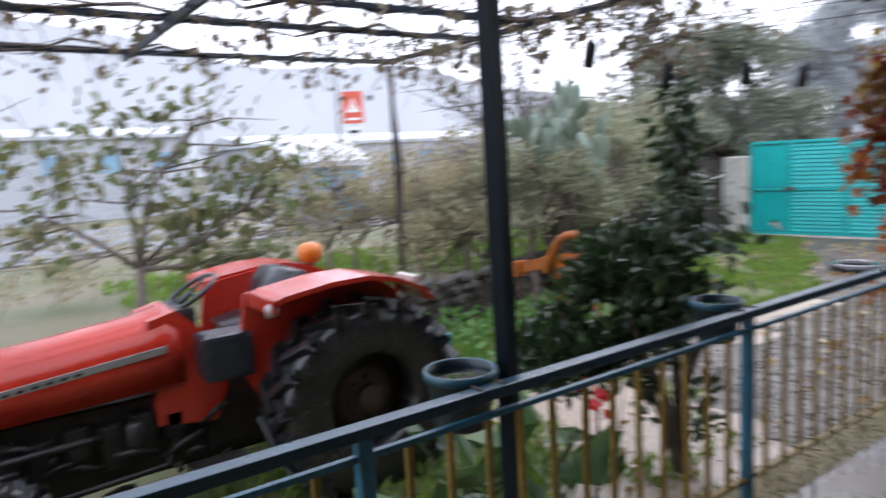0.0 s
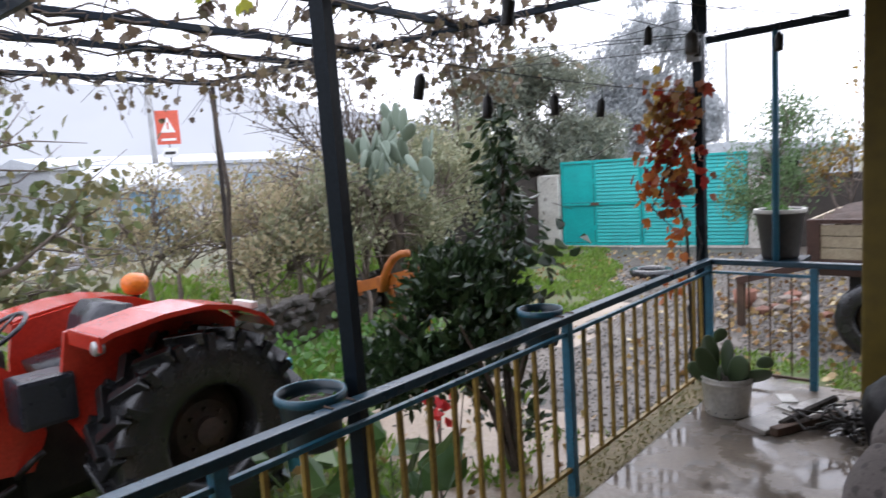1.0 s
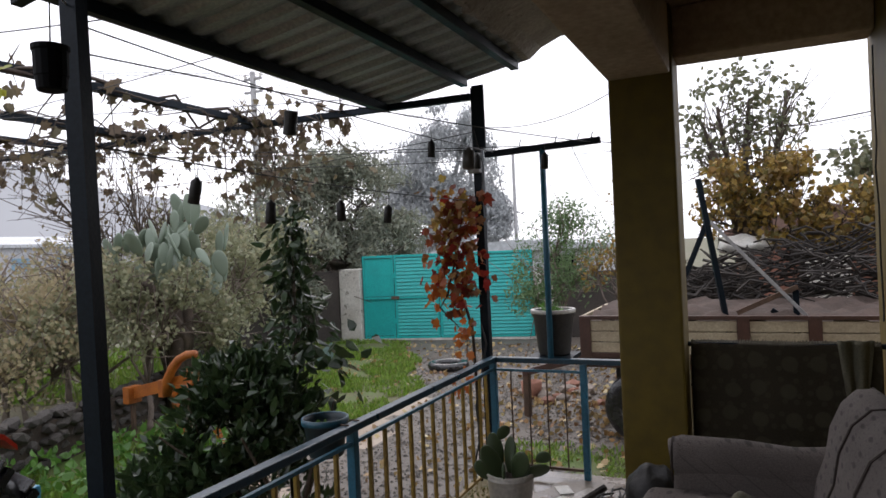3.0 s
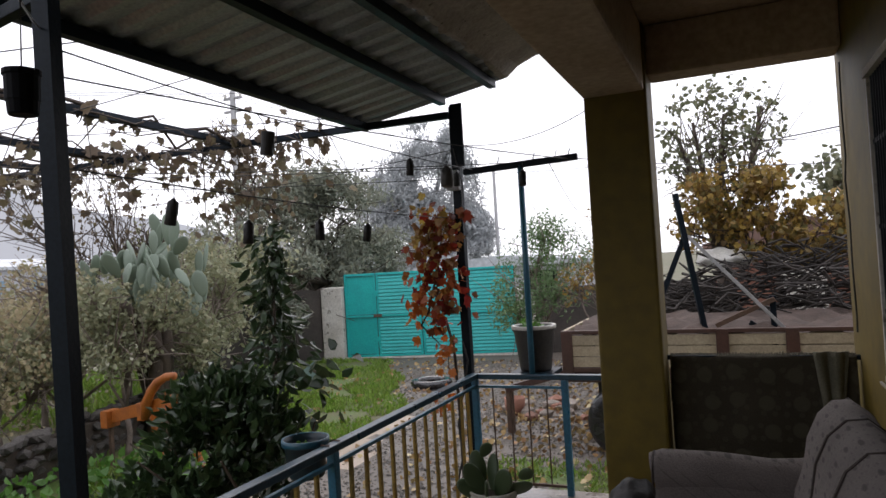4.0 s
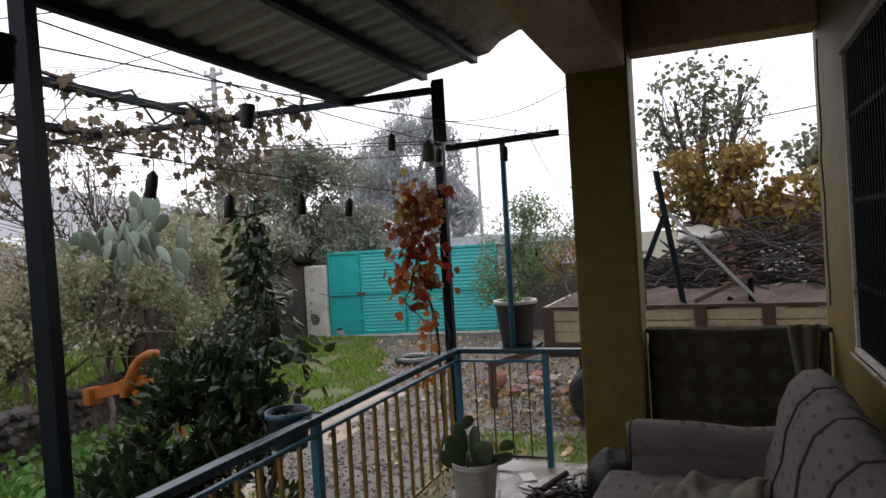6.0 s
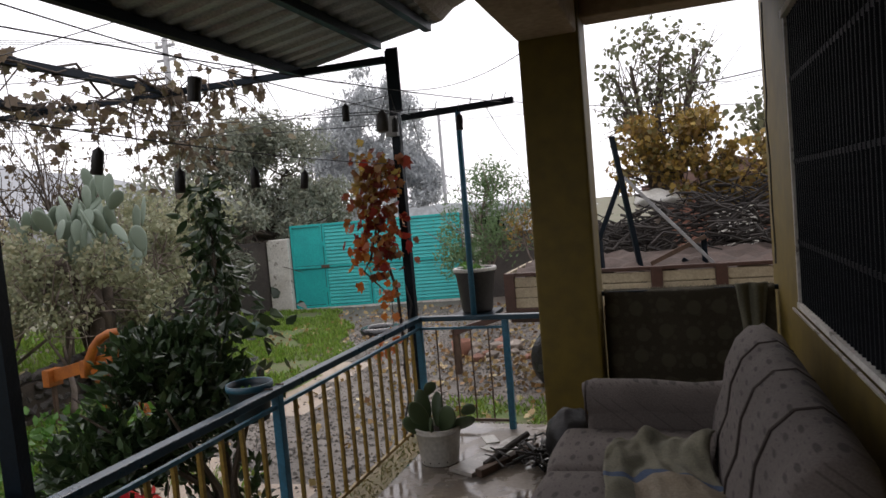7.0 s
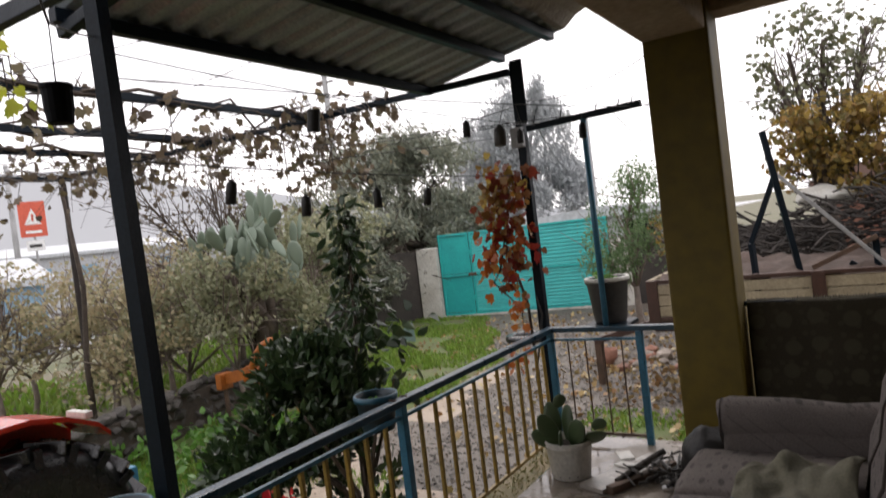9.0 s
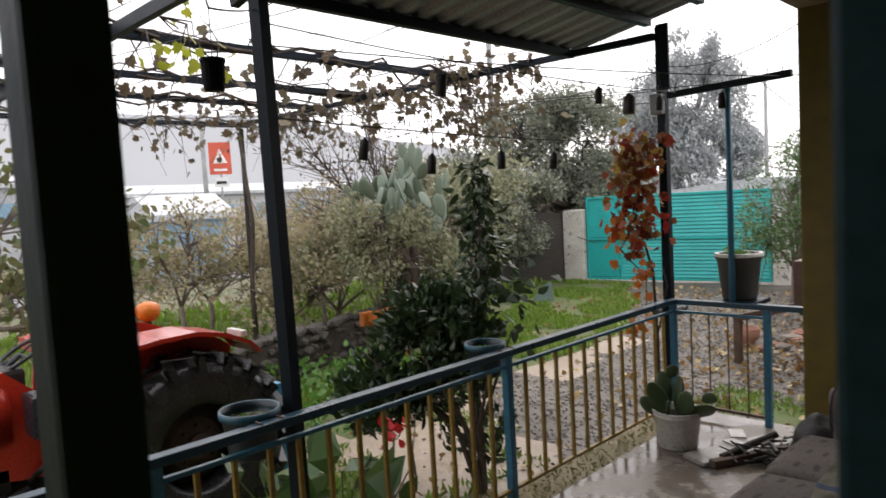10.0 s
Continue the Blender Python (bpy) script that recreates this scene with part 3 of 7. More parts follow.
solid("road", boxes((-30, -19.5, -160, 200, G0 - 0.3, G0 + 0.02)), M["road"], "wet grey asphalt road beyond the garden", "road", kind="structure")

# ---- porch ----
solid("porch_floor", soften(boxes((-1.56, 0.93, -3.0, 5.22, -0.75, 0.0)), 0.015), M["floor"], "wet smooth grey concrete porch floor", "floor", kind="structure")
bm = bmesh.new()
box(bm, -1.92, -1.56, -3.0, 5.35, -0.75, -0.09)
solid("porch_kerb", soften(bm, 0.03), M["kerb"], "dirty earth-covered kerb below the railing", "kerb", kind="structure")

# house walls
WX = 0.93
bm = boxes((WX, WX + 0.25, 4.22, 5.25, -0.75, 3.33), (WX, WX + 0.25, -3.0, 2.05, -0.75, 3.33), (WX, WX + 0.25, 2.05, 4.22, -0.75, 1.03), (WX, WX + 0.25, 2.05, 4.22, 2.66, 3.33))
bmesh.ops.remove_doubles(bm, verts=bm.verts, dist=0.0005)
solid("wall_east", bm, M["yellow_wall"], "yellow painted plaster house wall along the porch", "wall", kind="structure")
solid("wall_north", boxes((WX + 0.25, 5.0, 5.0, 5.25, -0.75, 3.33)), M["yellow_wall"], "yellow painted plaster end wall", "wall", kind="structure")
solid("wall_south", boxes((-1.4, 5.0, -3.25, -3.0, -0.75, 3.33)), M["yellow_wall"], "yellow painted plaster wall closing the porch", "wall", kind="structure")
solid("wall_back", boxes((5.0, 5.25, -3.25, 5.25, -0.75, 3.33)), M["yellow_wall"], "yellow painted plaster back wall", "wall", kind="structure")
solid("house_floor", boxes((WX + 0.25, 5.0, -3.0, 5.0, -0.75, -0.02)), M["floor"], "plain concrete floor inside the house", "floor", kind="structure")

# concrete slab with a broken outer edge
bm = bmesh.new()
g = np.random.default_rng(8)
n = 90
lo, hi, lo2, hi2 = [], [], [], []
for i in range(n + 1):
    y = -3.25 + (5.16 + 3.25) * i / n
    j = g.normal() * 0.018
    lo.append(bm.verts.new((-1.40 + j, y, 3.33 + abs(g.normal()) * 0.012)))
    hi.append(bm.verts.new((-1.46 + g.normal() * 0.012, y, 3.42 + g.normal() * 0.01)))
    lo2.append(bm.verts.new((5.25, y, 3.33)))
    hi2.append(bm.verts.new((5.25, y, 3.52)))
for i in range(n):
    for a, b in ((lo, lo2), (lo2, hi2), (hi2, hi), (hi, lo)):
        bm.faces.new((a[i], a[i + 1], b[i + 1], b[i]))
bm.faces.new((lo[0], lo2[0], hi2[0], hi[0]))
bm.faces.new((lo[-1], hi[-1], hi2[-1], lo2[-1]))
solid("ceiling", bm, M["ceiling"], "brownish plastered concrete slab over the porch with a broken edge", "ceiling", kind="structure")
bm = bmesh.new()
g = np.random.default_rng(18)
prev = None
for i in range(230):
    y = -3.0 + 8.12 * i / 229
    dz = 0.022 * noise.noise(Vector((y * 3.1, 0.5, 0))) + 0.016 * noise.noise(Vector((y * 11, 2.5, 0))) + 0.006 * g.normal()
    dx = 0.020 * noise.noise(Vector((y * 5.3, 7.5, 0))) + 0.004 * g.normal()
    q = [bm.verts.new(p) for p in ((-1.36 + dx, y, 3.36), (-1.375 + dx, y, 3.26 + dz), (-1.345 + dx, y, 3.205 + dz), (-1.29 + dx * 0.5, y, 3.20 + dz * 0.7), (-1.20, y, 3.27 + dz * 0.4), (-1.02, y, 3.335))]
    if prev:
        for a in range(5):
            bm.faces.new((prev[a], prev[a + 1], q[a + 1], q[a]))
    prev = q
solid("slab_lip", bm, M["raw_concrete"], "crumbling pale plaster lip along the slab edge", "trim", kind="structure")
bm = bmesh.new()
box(bm, -0.66, -0.25, -3.0, 4.80, 2.86, 3.328, 0.02)
solid("beam_long", bm, M["ceiling"], "plastered concrete beam running along the porch ceiling", "beam", kind="structure")
bm = bmesh.new()
box(bm, -0.24, 0.925, 4.90, 5.16, 2.98, 3.328, 0.02)
solid("beam_cross", bm, M["ceiling"], "plastered concrete beam between pillar and wall", "beam", kind="structure")
bm = bmesh.new()
box(bm, -0.66, -0.235, 4.80, 5.16, -0.0, 3.328, 0.02)
solid("pillar", bm, M["yellow_wall"], "square yellow painted concrete porch pillar", "pillar", kind="structure")

# window with iron bars
WY0, WY1, WZ0, WZ1 = 2.05, 4.22, 1.03, 2.66
win = thing("window_1", (WX, 3.1, WZ0), "barred window with dark panes beside the sofa", "window", kind="structure")
bm = boxes((WX - 0.012, WX + 0.05, WY0, WY0 + 0.06, WZ0 + 0.03, WZ1 - 0.04), (WX - 0.006, WX + 0.05, WY1 - 0.025, WY1, WZ0 + 0.03, WZ1 - 0.04), (WX - 0.02, WX + 0.05, WY0, WY1, WZ1 - 0.04, WZ1), (WX - 0.012, WX + 0.05, WY0, WY1, WZ0, WZ0 + 0.03))
part("window_frame", bm, M["white_wash"], win, "thin chipped white frame")
part("window_sill", boxes((WX - 0.035, WX - 0.022, WY0 - 0.03, WY1 + 0.02, WZ0 - 0.014, WZ0), bevel=0.003), M["board"], win)
for k in range(3):
    y0 = WY0 + 0.07 + k * 0.68
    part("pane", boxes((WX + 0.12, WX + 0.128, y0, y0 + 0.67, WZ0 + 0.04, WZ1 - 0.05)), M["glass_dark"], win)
me_bar = quiet(tube(bmesh.new(), [(0, 0, WZ0 + 0.035), (0, 0, WZ1 - 0.045)], 0.012, 6), "bar", M["bar_iron"])
for k in range(34):
    b = new("bar", me_bar)
    b.location = (WX + 0.012, WY0 + 0.10 + k * 0.0603, 0)
    b.parent = win
    b.matrix_parent_inverse = world_place(win).inverted()
for z in (1.40, 1.84, 2.28):
    part("cross_bar", boxes((WX + 0.005, WX + 0.019, WY0 + 0.06, WY1 - 0.025, z - 0.012, z + 0.012)), M["bar_iron"], win)
# Unseen black sheet added behind the panes as the room's darkness.
solid("window_dark_backing", boxes((WX + 0.20, WX + 0.24, WY0 + 0.01, WY1 - 0.01, WZ0 + 0.01, WZ1 - 0.01)), M["bag"], "black sheet standing in for the dark room behind the panes", "shutter", kind="structure")

# narrow steel door: one stile and one half-open leaf
bm = bmesh.new()
box(bm, 0.588, 0.611, 0.075, 0.099, 0.0, 3.33, 0.003)
solid("steel_post", bm, M["blue_dark"], "slim dark teal steel door post on the porch", "post")
leaf_t = thing("door_1", (0.83, 0.38, 0), "half-open dark teal steel door leaf beside the house wall", "door", kind="structure")
part("door_panel", boxes((0.724, 0.925, 0.36, 0.40, 0.02, 2.1), bevel=0.005), M["blue_dark"], leaf_t)
part("door_handle", tube(bmesh.new(), [(0.76, 0.40, 1.02), (0.76, 0.445, 1.02), (0.84, 0.445, 1.02)], 0.009, 8), M["chrome"], leaf_t, "dull metal handle")

# ---- railing ----
rail = thing("railing", (RX, RY, -0.09), "blue steel porch railing with mustard balusters, chipped and wet", "railing", kind="")
YB = -3.0
part("top_rail", boxes((RX - 0.03, RX + 0.03, YB, RY + 0.03, 0.862, 0.902), bevel=0.006), M["navy"], rail)
part("upper_rail", boxes((RX - 0.012, RX + 0.012, YB, RY, 0.792, 0.812), bevel=0.003), M["blue"], rail)
part("bottom_rail", boxes((RX - 0.012, RX + 0.012, YB, RY, 0.055, 0.075), bevel=0.003), M["mustard"], rail)
part("top_rail", boxes((RX + 0.03, -0.66, RY - 0.03, RY + 0.03, 0.862, 0.902), bevel=0.006), M["navy"], rail)
part("upper_rail", boxes((RX, -0.98, RY - 0.012, RY + 0.012, 0.792, 0.812), bevel=0.003), M["blue"], rail)
part("bottom_rail", boxes((RX, -0.98, RY - 0.012, RY + 0.012, 0.055, 0.075), bevel=0.003), M["rusty"], rail)
for y in (-1.05, 0.98, 3.02, RY):
    part("post", boxes((RX - 0.024, RX + 0.024, y - 0.024, y + 0.024, -0.12, 0.862), bevel=0.005), M["blue"], rail)
part("post", boxes((-1.01, -0.962, RY - 0.024, RY + 0.024, -0.02, 0.862), bevel=0.005), M["blue"], rail)
me_bal = quiet(box(bmesh.new(), -0.0105, 0.0105, -0.0105, 0.0105, 0.075, 0.792, 0.003), "baluster", M["mustard"])
gy = np.random.default_rng(2)
for a, b in ((-3.0, -1.05), (-1.05, 0.98), (0.98, 3.02), (3.02, RY)):
    for k in range(1, 13):
        o = new("baluster", me_bal)
        o.location = (RX, a + (b - a) * k / 13 + gy.normal() * 0.003, 0)
        o.rotation_euler = (gy.normal() * 0.004, gy.normal() * 0.004, gy.uniform(-0.1, 0.1))
        o.parent = rail
        o.matrix_parent_inverse = world_place(rail).inverted()
me_thin = quiet(tube(bmesh.new(), [(0, 0, 0.075), (0, 0, 0.792)], 0.006, 6), "thin_baluster", M["rusty"])
for k in range(1, 5):
    o = new("baluster", me_thin)
    o.location = (RX + (0.715) * k / 5, RY, 0)
    o.parent = rail
    o.matrix_parent_inverse = world_place(rail).inverted()

# clothes-line post on the short railing
tp = thing("clothesline_post", (-1.23, RY, 0.9), "teal steel T-shaped clothesline post fixed on the railing", "post")
part("pole", tube(bmesh.new(), [(-1.23, RY, 0.90), (-1.225, RY - 0.01, 1.7), (-1.22, RY - 0.02, 2.49)], 0.023, 10), M["blue"], tp, smooth=True)
bm = bmesh.new()
box(bm, -0.46, 0.44, -0.022, 0.022, -0.024, 0.024, 0.004, Matrix.Translation((-1.22, RY - 0.02, 2.50)) @ Matrix.Rotation(radians(-1.5), 4, "Y"))
part("crossbar", bm, M["dark_iron"], tp)
for k, x in enumerate((-1.62, -1.40, -1.12, -0.95, -0.85)):
    part("hook", tube(bmesh.new(), [(x, RY - 0.02, 2.52), (x + 0.01, RY - 0.02, 2.56), (x + 0.02, RY - 0.03, 2.575)], 0.004, 5), M["dark_iron"], tp)

# big pot on the corner of the short railing
pot = thing("plant_pot", (-1.25, 5.27, 0.905), "large dark grey plastic flower pot with pale rim beside the railing", "plant pot")
bm = bmesh.new()
lathe(bm, [(0.118, 0.0), (0.125, 0.02), (0.158, 0.30), (0.172, 0.315), (0.172, 0.345), (0.150, 0.345), (0.146, 0.29), (0.02, 0.285)], 28, Matrix.Translation((-1.25, 5.29, 0.905)))
part("pot_body", bm, M["pot"], pot, smooth=True)
part("rim", lathe(bmesh.new(), [(0.174, 0.325), (0.177, 0.335), (0.174, 0.352), (0.152, 0.352), (0.150, 0.335)], 28, Matrix.Translation((-1.25, 5.29, 0.905)), close=True), M["white_plastic"], pot, "pale worn rim")
bm = bmesh.new()
lathe(bm, [(0.146, 0.286), (0.10, 0.31), (0.03, 0.325)], 20, Matrix.Translation((-1.25, 5.29, 0.905)))
part("soil", bm, M["soil"], pot)
g = np.random.default_rng(41)
p = np.array([-1.25, 5.29, 1.24]) + g.normal(size=(60, 3)) * np.array([0.06, 0.06, 0.02])
stuff_under("seedling", [leaves(p, g.uniform(0.03, 0.06, 60), OVAL, 3, -0.5)], L["bright"], pot)
solid("pot_shelf", boxes((-1.42, -1.08, 5.133, 5.45, 0.868, 0.902), bevel=0.006), M["dark_iron"], "narrow iron shelf fixed to the railing top", "shelf")

# ---- sheet-metal roof beside the slab ----
mr = thing("metal_roof", (-1.95, 3.5, 2.88), "corrugated grey sheet-metal awning on dark iron posts", "awning")
EX0, EX1, EZ0, EZ1 = -2.60, -1.33, 3.0, 3.21
EY0, EY1 = 1.92, 5.20
bm = bmesh.new()
g = np.random.default_rng(9)
prev = None
ny, pitch = 176, 0.19
for i in range(ny + 1):
    y = EY0 + (EY1 - EY0) * i / ny
    u = (y / pitch) % 1.0
    w = 0.035 * min(1, max(0, (abs(u - 0.5) - 0.18) / 0.12))
    j = 0.0
    rowv = [bm.verts.new((x - j, y, EZ0 + (EZ1 - EZ0) * (x - EX0) / (EX1 - EX0) + w)) for x in (EX0, EX0 + 0.4, EX0 + 0.8, EX1)]
    if prev:
        for a in range(3):
            bm.faces.new((prev[a], prev[a + 1], rowv[a + 1], rowv[a]))
    prev = rowv
rf = part("roof_sheet", bm, M["sheet"], mr)
sm = rf.modifiers.new("thick", "SOLIDIFY")
sm.thickness = 0.003
for x in (-2.56, -1.85, -1.42):
    z = EZ0 + (EZ1 - EZ0) * (x - EX0) / (EX1 - EX0)
    part("purlin", boxes((x - 0.03, x + 0.03, EY0 - 0.02, EY1 - 0.07, z - 0.07, z - 0.004), bevel=0.004), M["dark_iron"], mr)
# Added strip that blocks sky light coming through the corrugations at the eave.
part("eave_gap_strip", boxes((EX0 - 0.012, EX0 - 0.004, EY0, EY1 - 0.05, EZ0 - 0.05, EZ0 + 0.045)), M["dark_iron"], mr)
for y in (1.95,):
    bm = bmesh.new()
    d = math.atan2(EZ1 - EZ0, EX1 - EX0)
    box(bm, 0, (EX1 - EX0) / math.cos(d), y - 0.025, y + 0.025, -0.13, -0.075, 0.004, Matrix.Translation((EX0, 0, EZ0)) @ Matrix.Rotation(-d, 4, "Y"))
    part("rafter", bm, M["dark_iron"], mr)
part("post", tube(bmesh.new(), [(-1.85, 1.695, G0 - 0.05), (-1.85, 1.645, 3.06)], 0.043, 4), M["dark_iron"], mr)
part("post", boxes((-1.82, -1.75, 5.17, 5.24, G0 - 0.05, 3.05), bevel=0.006), M["dark_iron"], mr)
part("bracket", boxes((-1.80, -1.70, 5.15, 5.169, 2.55, 3.06), bevel=0.004), M["dark_iron"], mr)

# ---- pergola over the tractor ----
pg = thing("pergola", (-8.17, 5.08, G0), "dark iron pergola frame carrying a bare grapevine", "pergola")


def beam(p0, p1, w=0.05, h=0.05):
    b = bmesh.new()
    p0, p1 = Vector(p0), Vector(p1)
    d = p1 - p0
    m = Matrix.Translation(p0) @ d.to_track_quat("X", "Z").to_matrix().to_4x4()
    return box(b, 0, d.length, -w / 2, w / 2, -h / 2, h / 2, 0.004, m)


part("front_beam", beam((-1.80, 5.12, 2.965), (-8.30, 5.10, 3.02), 0.05, 0.055), M["dark_iron"], pg)
part("back_beam", beam((-1.85, 1.72, 2.94), (-8.25, 1.72, 2.95), 0.05, 0.08), M["dark_iron"], pg)
part("rear_beam", beam((-1.95, -2.6, 2.84), (-8.25, -2.6, 2.84), 0.05, 0.06), M["dark_iron"], pg)
BEAMS = ((-3.97, 3.01), (-5.39, 3.03), (-6.40, 3.02), (-8.17, 3.0))
for x, z in BEAMS:
    part("long_beam", beam((x, -3.2, z + 0.005), (x, 5.2, z + 0.005), 0.055, 0.06), M["dark_iron"], pg)
for x, y, z in ((-8.17, 5.08, 2.99), (-8.17, -2.6, 2.80), (-1.95, -2.6, 2.80)):
    part("post", tube(bmesh.new(), [(x, y, G0 - 0.1), (x, y, z - 0.03)], 0.034, 8), M["post_brown"], pg, "dark brown round post")

# wires across the pergola and towards the clothes-line post
wr = thing("overhead_wires", (-3.5, 4.0, 2.8), "thin black wires strung over the pergola and yard", "wire")


def wire(a, b, sag, r=0.0035, n=14, name="wire", parent=None, mt="wire"):
    a, b = Vector(a), Vector(b)
    pts = [a.lerp(b, i / n) - Vector((0, 0, sag * 4 * (i / n) * (1 - i / n))) for i in range(n + 1)]
    return part(name, tube(bmesh.new(), pts, r, 5), M[mt], parent or wr)


for a, b, s in (((-8.1, 4.4, 2.98), (-1.80, 5.15, 2.46), 0.08), ((-8.1, 3.5, 2.98), (-1.68, 5.08, 2.53), 0.06), ((-8.1, 2.6, 2.98), (-1.3, 5.08, 2.52), 0.08),
                ((-1.93, 1.72, 2.62), (-1.60, 5.08, 2.50), 0.04), ((-1.93, 1.70, 2.20), (-1.80, 5.17, 2.14), 0.03), ((-8.1, 1.8, 2.95), (-2.5, 4.6, 2.95), 0.05),
                ((-1.93, 1.70, 2.52), (-0.85, 5.06, 2.50), 0.03), ((-1.70, 5.17, 2.72), (-0.66, 4.95, 2.82), 0.08), ((-8.1, 3.9, 3.03), (-2.6, 3.2, 2.97), 0.03), ((-8.1, 0.8, 3.0), (-2.6, 2.4, 2.95), 0.05),
                ((-0.80, 5.08, 2.5), (3.5, 9.5, 2.9), 0.2), ((-1.0, 5.08, 2.5), (-2.2, 13.0, 2.5), 0.15), ((-1.6, 5.08, 2.5), (-4.2, 13.0, 2.7), 0.2), ((-8.1, 5.2, 2.60), (-1.80, 5.2, 2.70), 0.12)):
    wire(a, b, s)

# dark cans hung on the wires
can = thing("hanging_can", (-1.85, 3.245, 2.0), "small black plastic can hung upside down from a wire", "can", group="cans on the wires")
part("can_body", lathe(bmesh.new(), [(0.022, -0.052), (0.025, -0.05), (0.024, -0.01), (0.026, 0.0), (0.023, 0.045), (0.010, 0.055), (0.008, 0.062)], 14, Matrix.Translation((-1.85, 3.245, 2.0))), M["bag"], can, smooth=True)
part("string", tube(bmesh.new(), [(-1.85, 3.245, 2.06), (-1.852, 3.245, 2.10), (-1.86, 3.245, 2.142)], 0.002, 4), M["wire"], can)
for x, y, z, r in ((-1.87, 3.81, 2.0, 9), (-1.89, 2.69, 1.98, -6), (-1.93, 2.25, 2.06, 12), (-1.68, 4.09, 2.42, 5), (-1.08, 4.64, 2.34, -7), (-1.72, 5.02, 2.43, 4)):
    copy_thing(can, pose(x, y, z, r, r * 0.6, r * 5))
big = thing("hanging_can", (-1.64, 2.54, 2.36), "dented black tin hung from the wire under the awning", "can")
part("can_body", lathe(bmesh.new(), [(0.026, -0.055), (0.030, -0.052), (0.029, 0.0), (0.031, 0.048), (0.026, 0.052), (0.022, -0.04)], 16, Matrix.Translation((-1.64, 2.54, 2.36)) @ Matrix.Rotation(radians(9), 4, "Y")), M["bag"], big)
part("string", tube(bmesh.new(), [(-1.64, 2.54, 2.40), (-1.66, 2.54, 2.46), (-1.69, 2.54, 2.50)], 0.002, 4), M["wire"], big)
jar = thing("hanging_can", (-1.33, 3.86, 2.30), "grey dented tin hung from the clothesline wire", "can")
part("can_body", lathe(bmesh.new(), [(0.030, -0.058), (0.036, -0.055), (0.038, 0.0), (0.036, 0.045), (0.018, 0.06), (0.014, 0.07)], 16, Matrix.Translation((-1.33, 3.86, 2.30)) @ Matrix.Rotation(radians(-7), 4, "X")), M["pot"], jar, smooth=True)
part("string", tube(bmesh.new(), [(-1.33, 3.86, 2.365), (-1.31, 3.87, 2.43), (-1.29, 3.88, 2.49)], 0.002, 4), M["wire"], jar)
pot2 = thing("hanging_cup", (-1.17, 1.06, 2.16), "black ribbed plastic cup hung on a wire", "cup")
m = Matrix.Translation((-1.17, 1.06, 2.155))
part("cup_body", lathe(bmesh.new(), [(0.028, 0.0), (0.031, 0.004), (0.033, 0.03), (0.035, 0.032), (0.036, 0.085), (0.039, 0.088), (0.039, 0.098), (0.033, 0.098), (0.030, 0.02), (0.004, 0.018)], 16, m), M["bar_iron"], pot2)
part("string", tube(bmesh.new(), [(-1.17, 1.06, 2.25), (-1.165, 1.058, 2.32), (-1.15, 1.05, 2.40)], 0.002, 4), M["wire"], pot2)
wire((-1.15, 1.05, 2.40), (-2.55, 2.2, 2.95), 0.03)
wire((-1.15, 1.05, 2.40), (-0.66, 0.6, 2.9), 0.0)

# grapevine on the pergola
gv = thing("grapevine", (-7.9, 4.9, G0), "leafless grapevine with a few withered brown leaves over the pergola", "vine")
g = np.random.default_rng(21)
bm = bmesh.new()
bm2 = bmesh.new()
pts_leaf, pts_lime = [], []
tube(bm, [(-7.95, 4.95, G0), (-8.05, 5.0, 0.6), (-7.98, 5.05, 1.6), (-8.1, 5.0, 2.9)], [0.045, 0.035, 0.03, 0.025], 7)
for x, z in BEAMS:
    for rep in range(3):
        y, zz, xx = -3.0, z + 0.03, x
        line = []
        while y < 5.1:
            line.append((xx, y, zz))
            y += 0.3
            xx = x + g.normal() * 0.07
            zz = z + 0.02 + g.normal() * 0.05
        tube(bm, line, [0.016 - 0.004 * rep] * len(line), 5)
for k in range(430):
    y = g.uniform(-2.8, 5.6)
    if g.uniform() < 0.35:
        y = 5.12 + g.normal() * 0.12
        b0 = Vector((g.uniform(-8.1, -3.0), y, 3.0))
    else:
        x, z = BEAMS[g.integers(0, 4)]
        b0 = Vector((x + g.normal() * 0.08, y, z))
    span = g.uniform(0.35, 1.0)
    side = Vector((g.normal() * 0.5, g.normal() * 0.5, 0)) * span
    drop = g.uniform(-0.45, 0.35) * span if k % 3 else -g.uniform(0.4, 0.9) * span
    p1 = b0 + side * 0.5 + Vector((0, 0, drop * 0.2 + g.normal() * 0.05))
    p2 = b0 + side + Vector((0, 0, drop))
    tube(bm2, [b0, p1, p2], [0.007, 0.005, 0.002], 4)
    for _ in range(g.integers(1, 5)):
        q = b0.lerp(p2, g.uniform(0.15, 1.0)) + Vector(g.normal(size=3) * 0.04)
        if q.x < -2.75 or q.y > 5.0:
            pts_leaf.append(tuple(q))
p = np.array(pts_leaf)
stuff_under("withered_leaves", [leaves(p, g.uniform(0.055, 0.115, len(p)), VINE, 4, 1.2)], L["dry"], gv)
c = np.array([(-3.04, 1.9, 2.76)]) + g.normal(size=(30, 3)) * np.array([0.16, 0.10, 0.10])
for k in range(6):
    tube(bm2, [(-3.04, 1.74, 2.90), (-3.04 + g.normal() * 0.1, 1.85, 2.85), tuple(c[k])], [0.006, 0.005, 0.003], 4)
stuff_under("green_leaves", [leaves(c, g.uniform(0.05, 0.085, len(c)), VINE, 5, 1.0)], L["lime"], gv, "last yellow-green leaves")
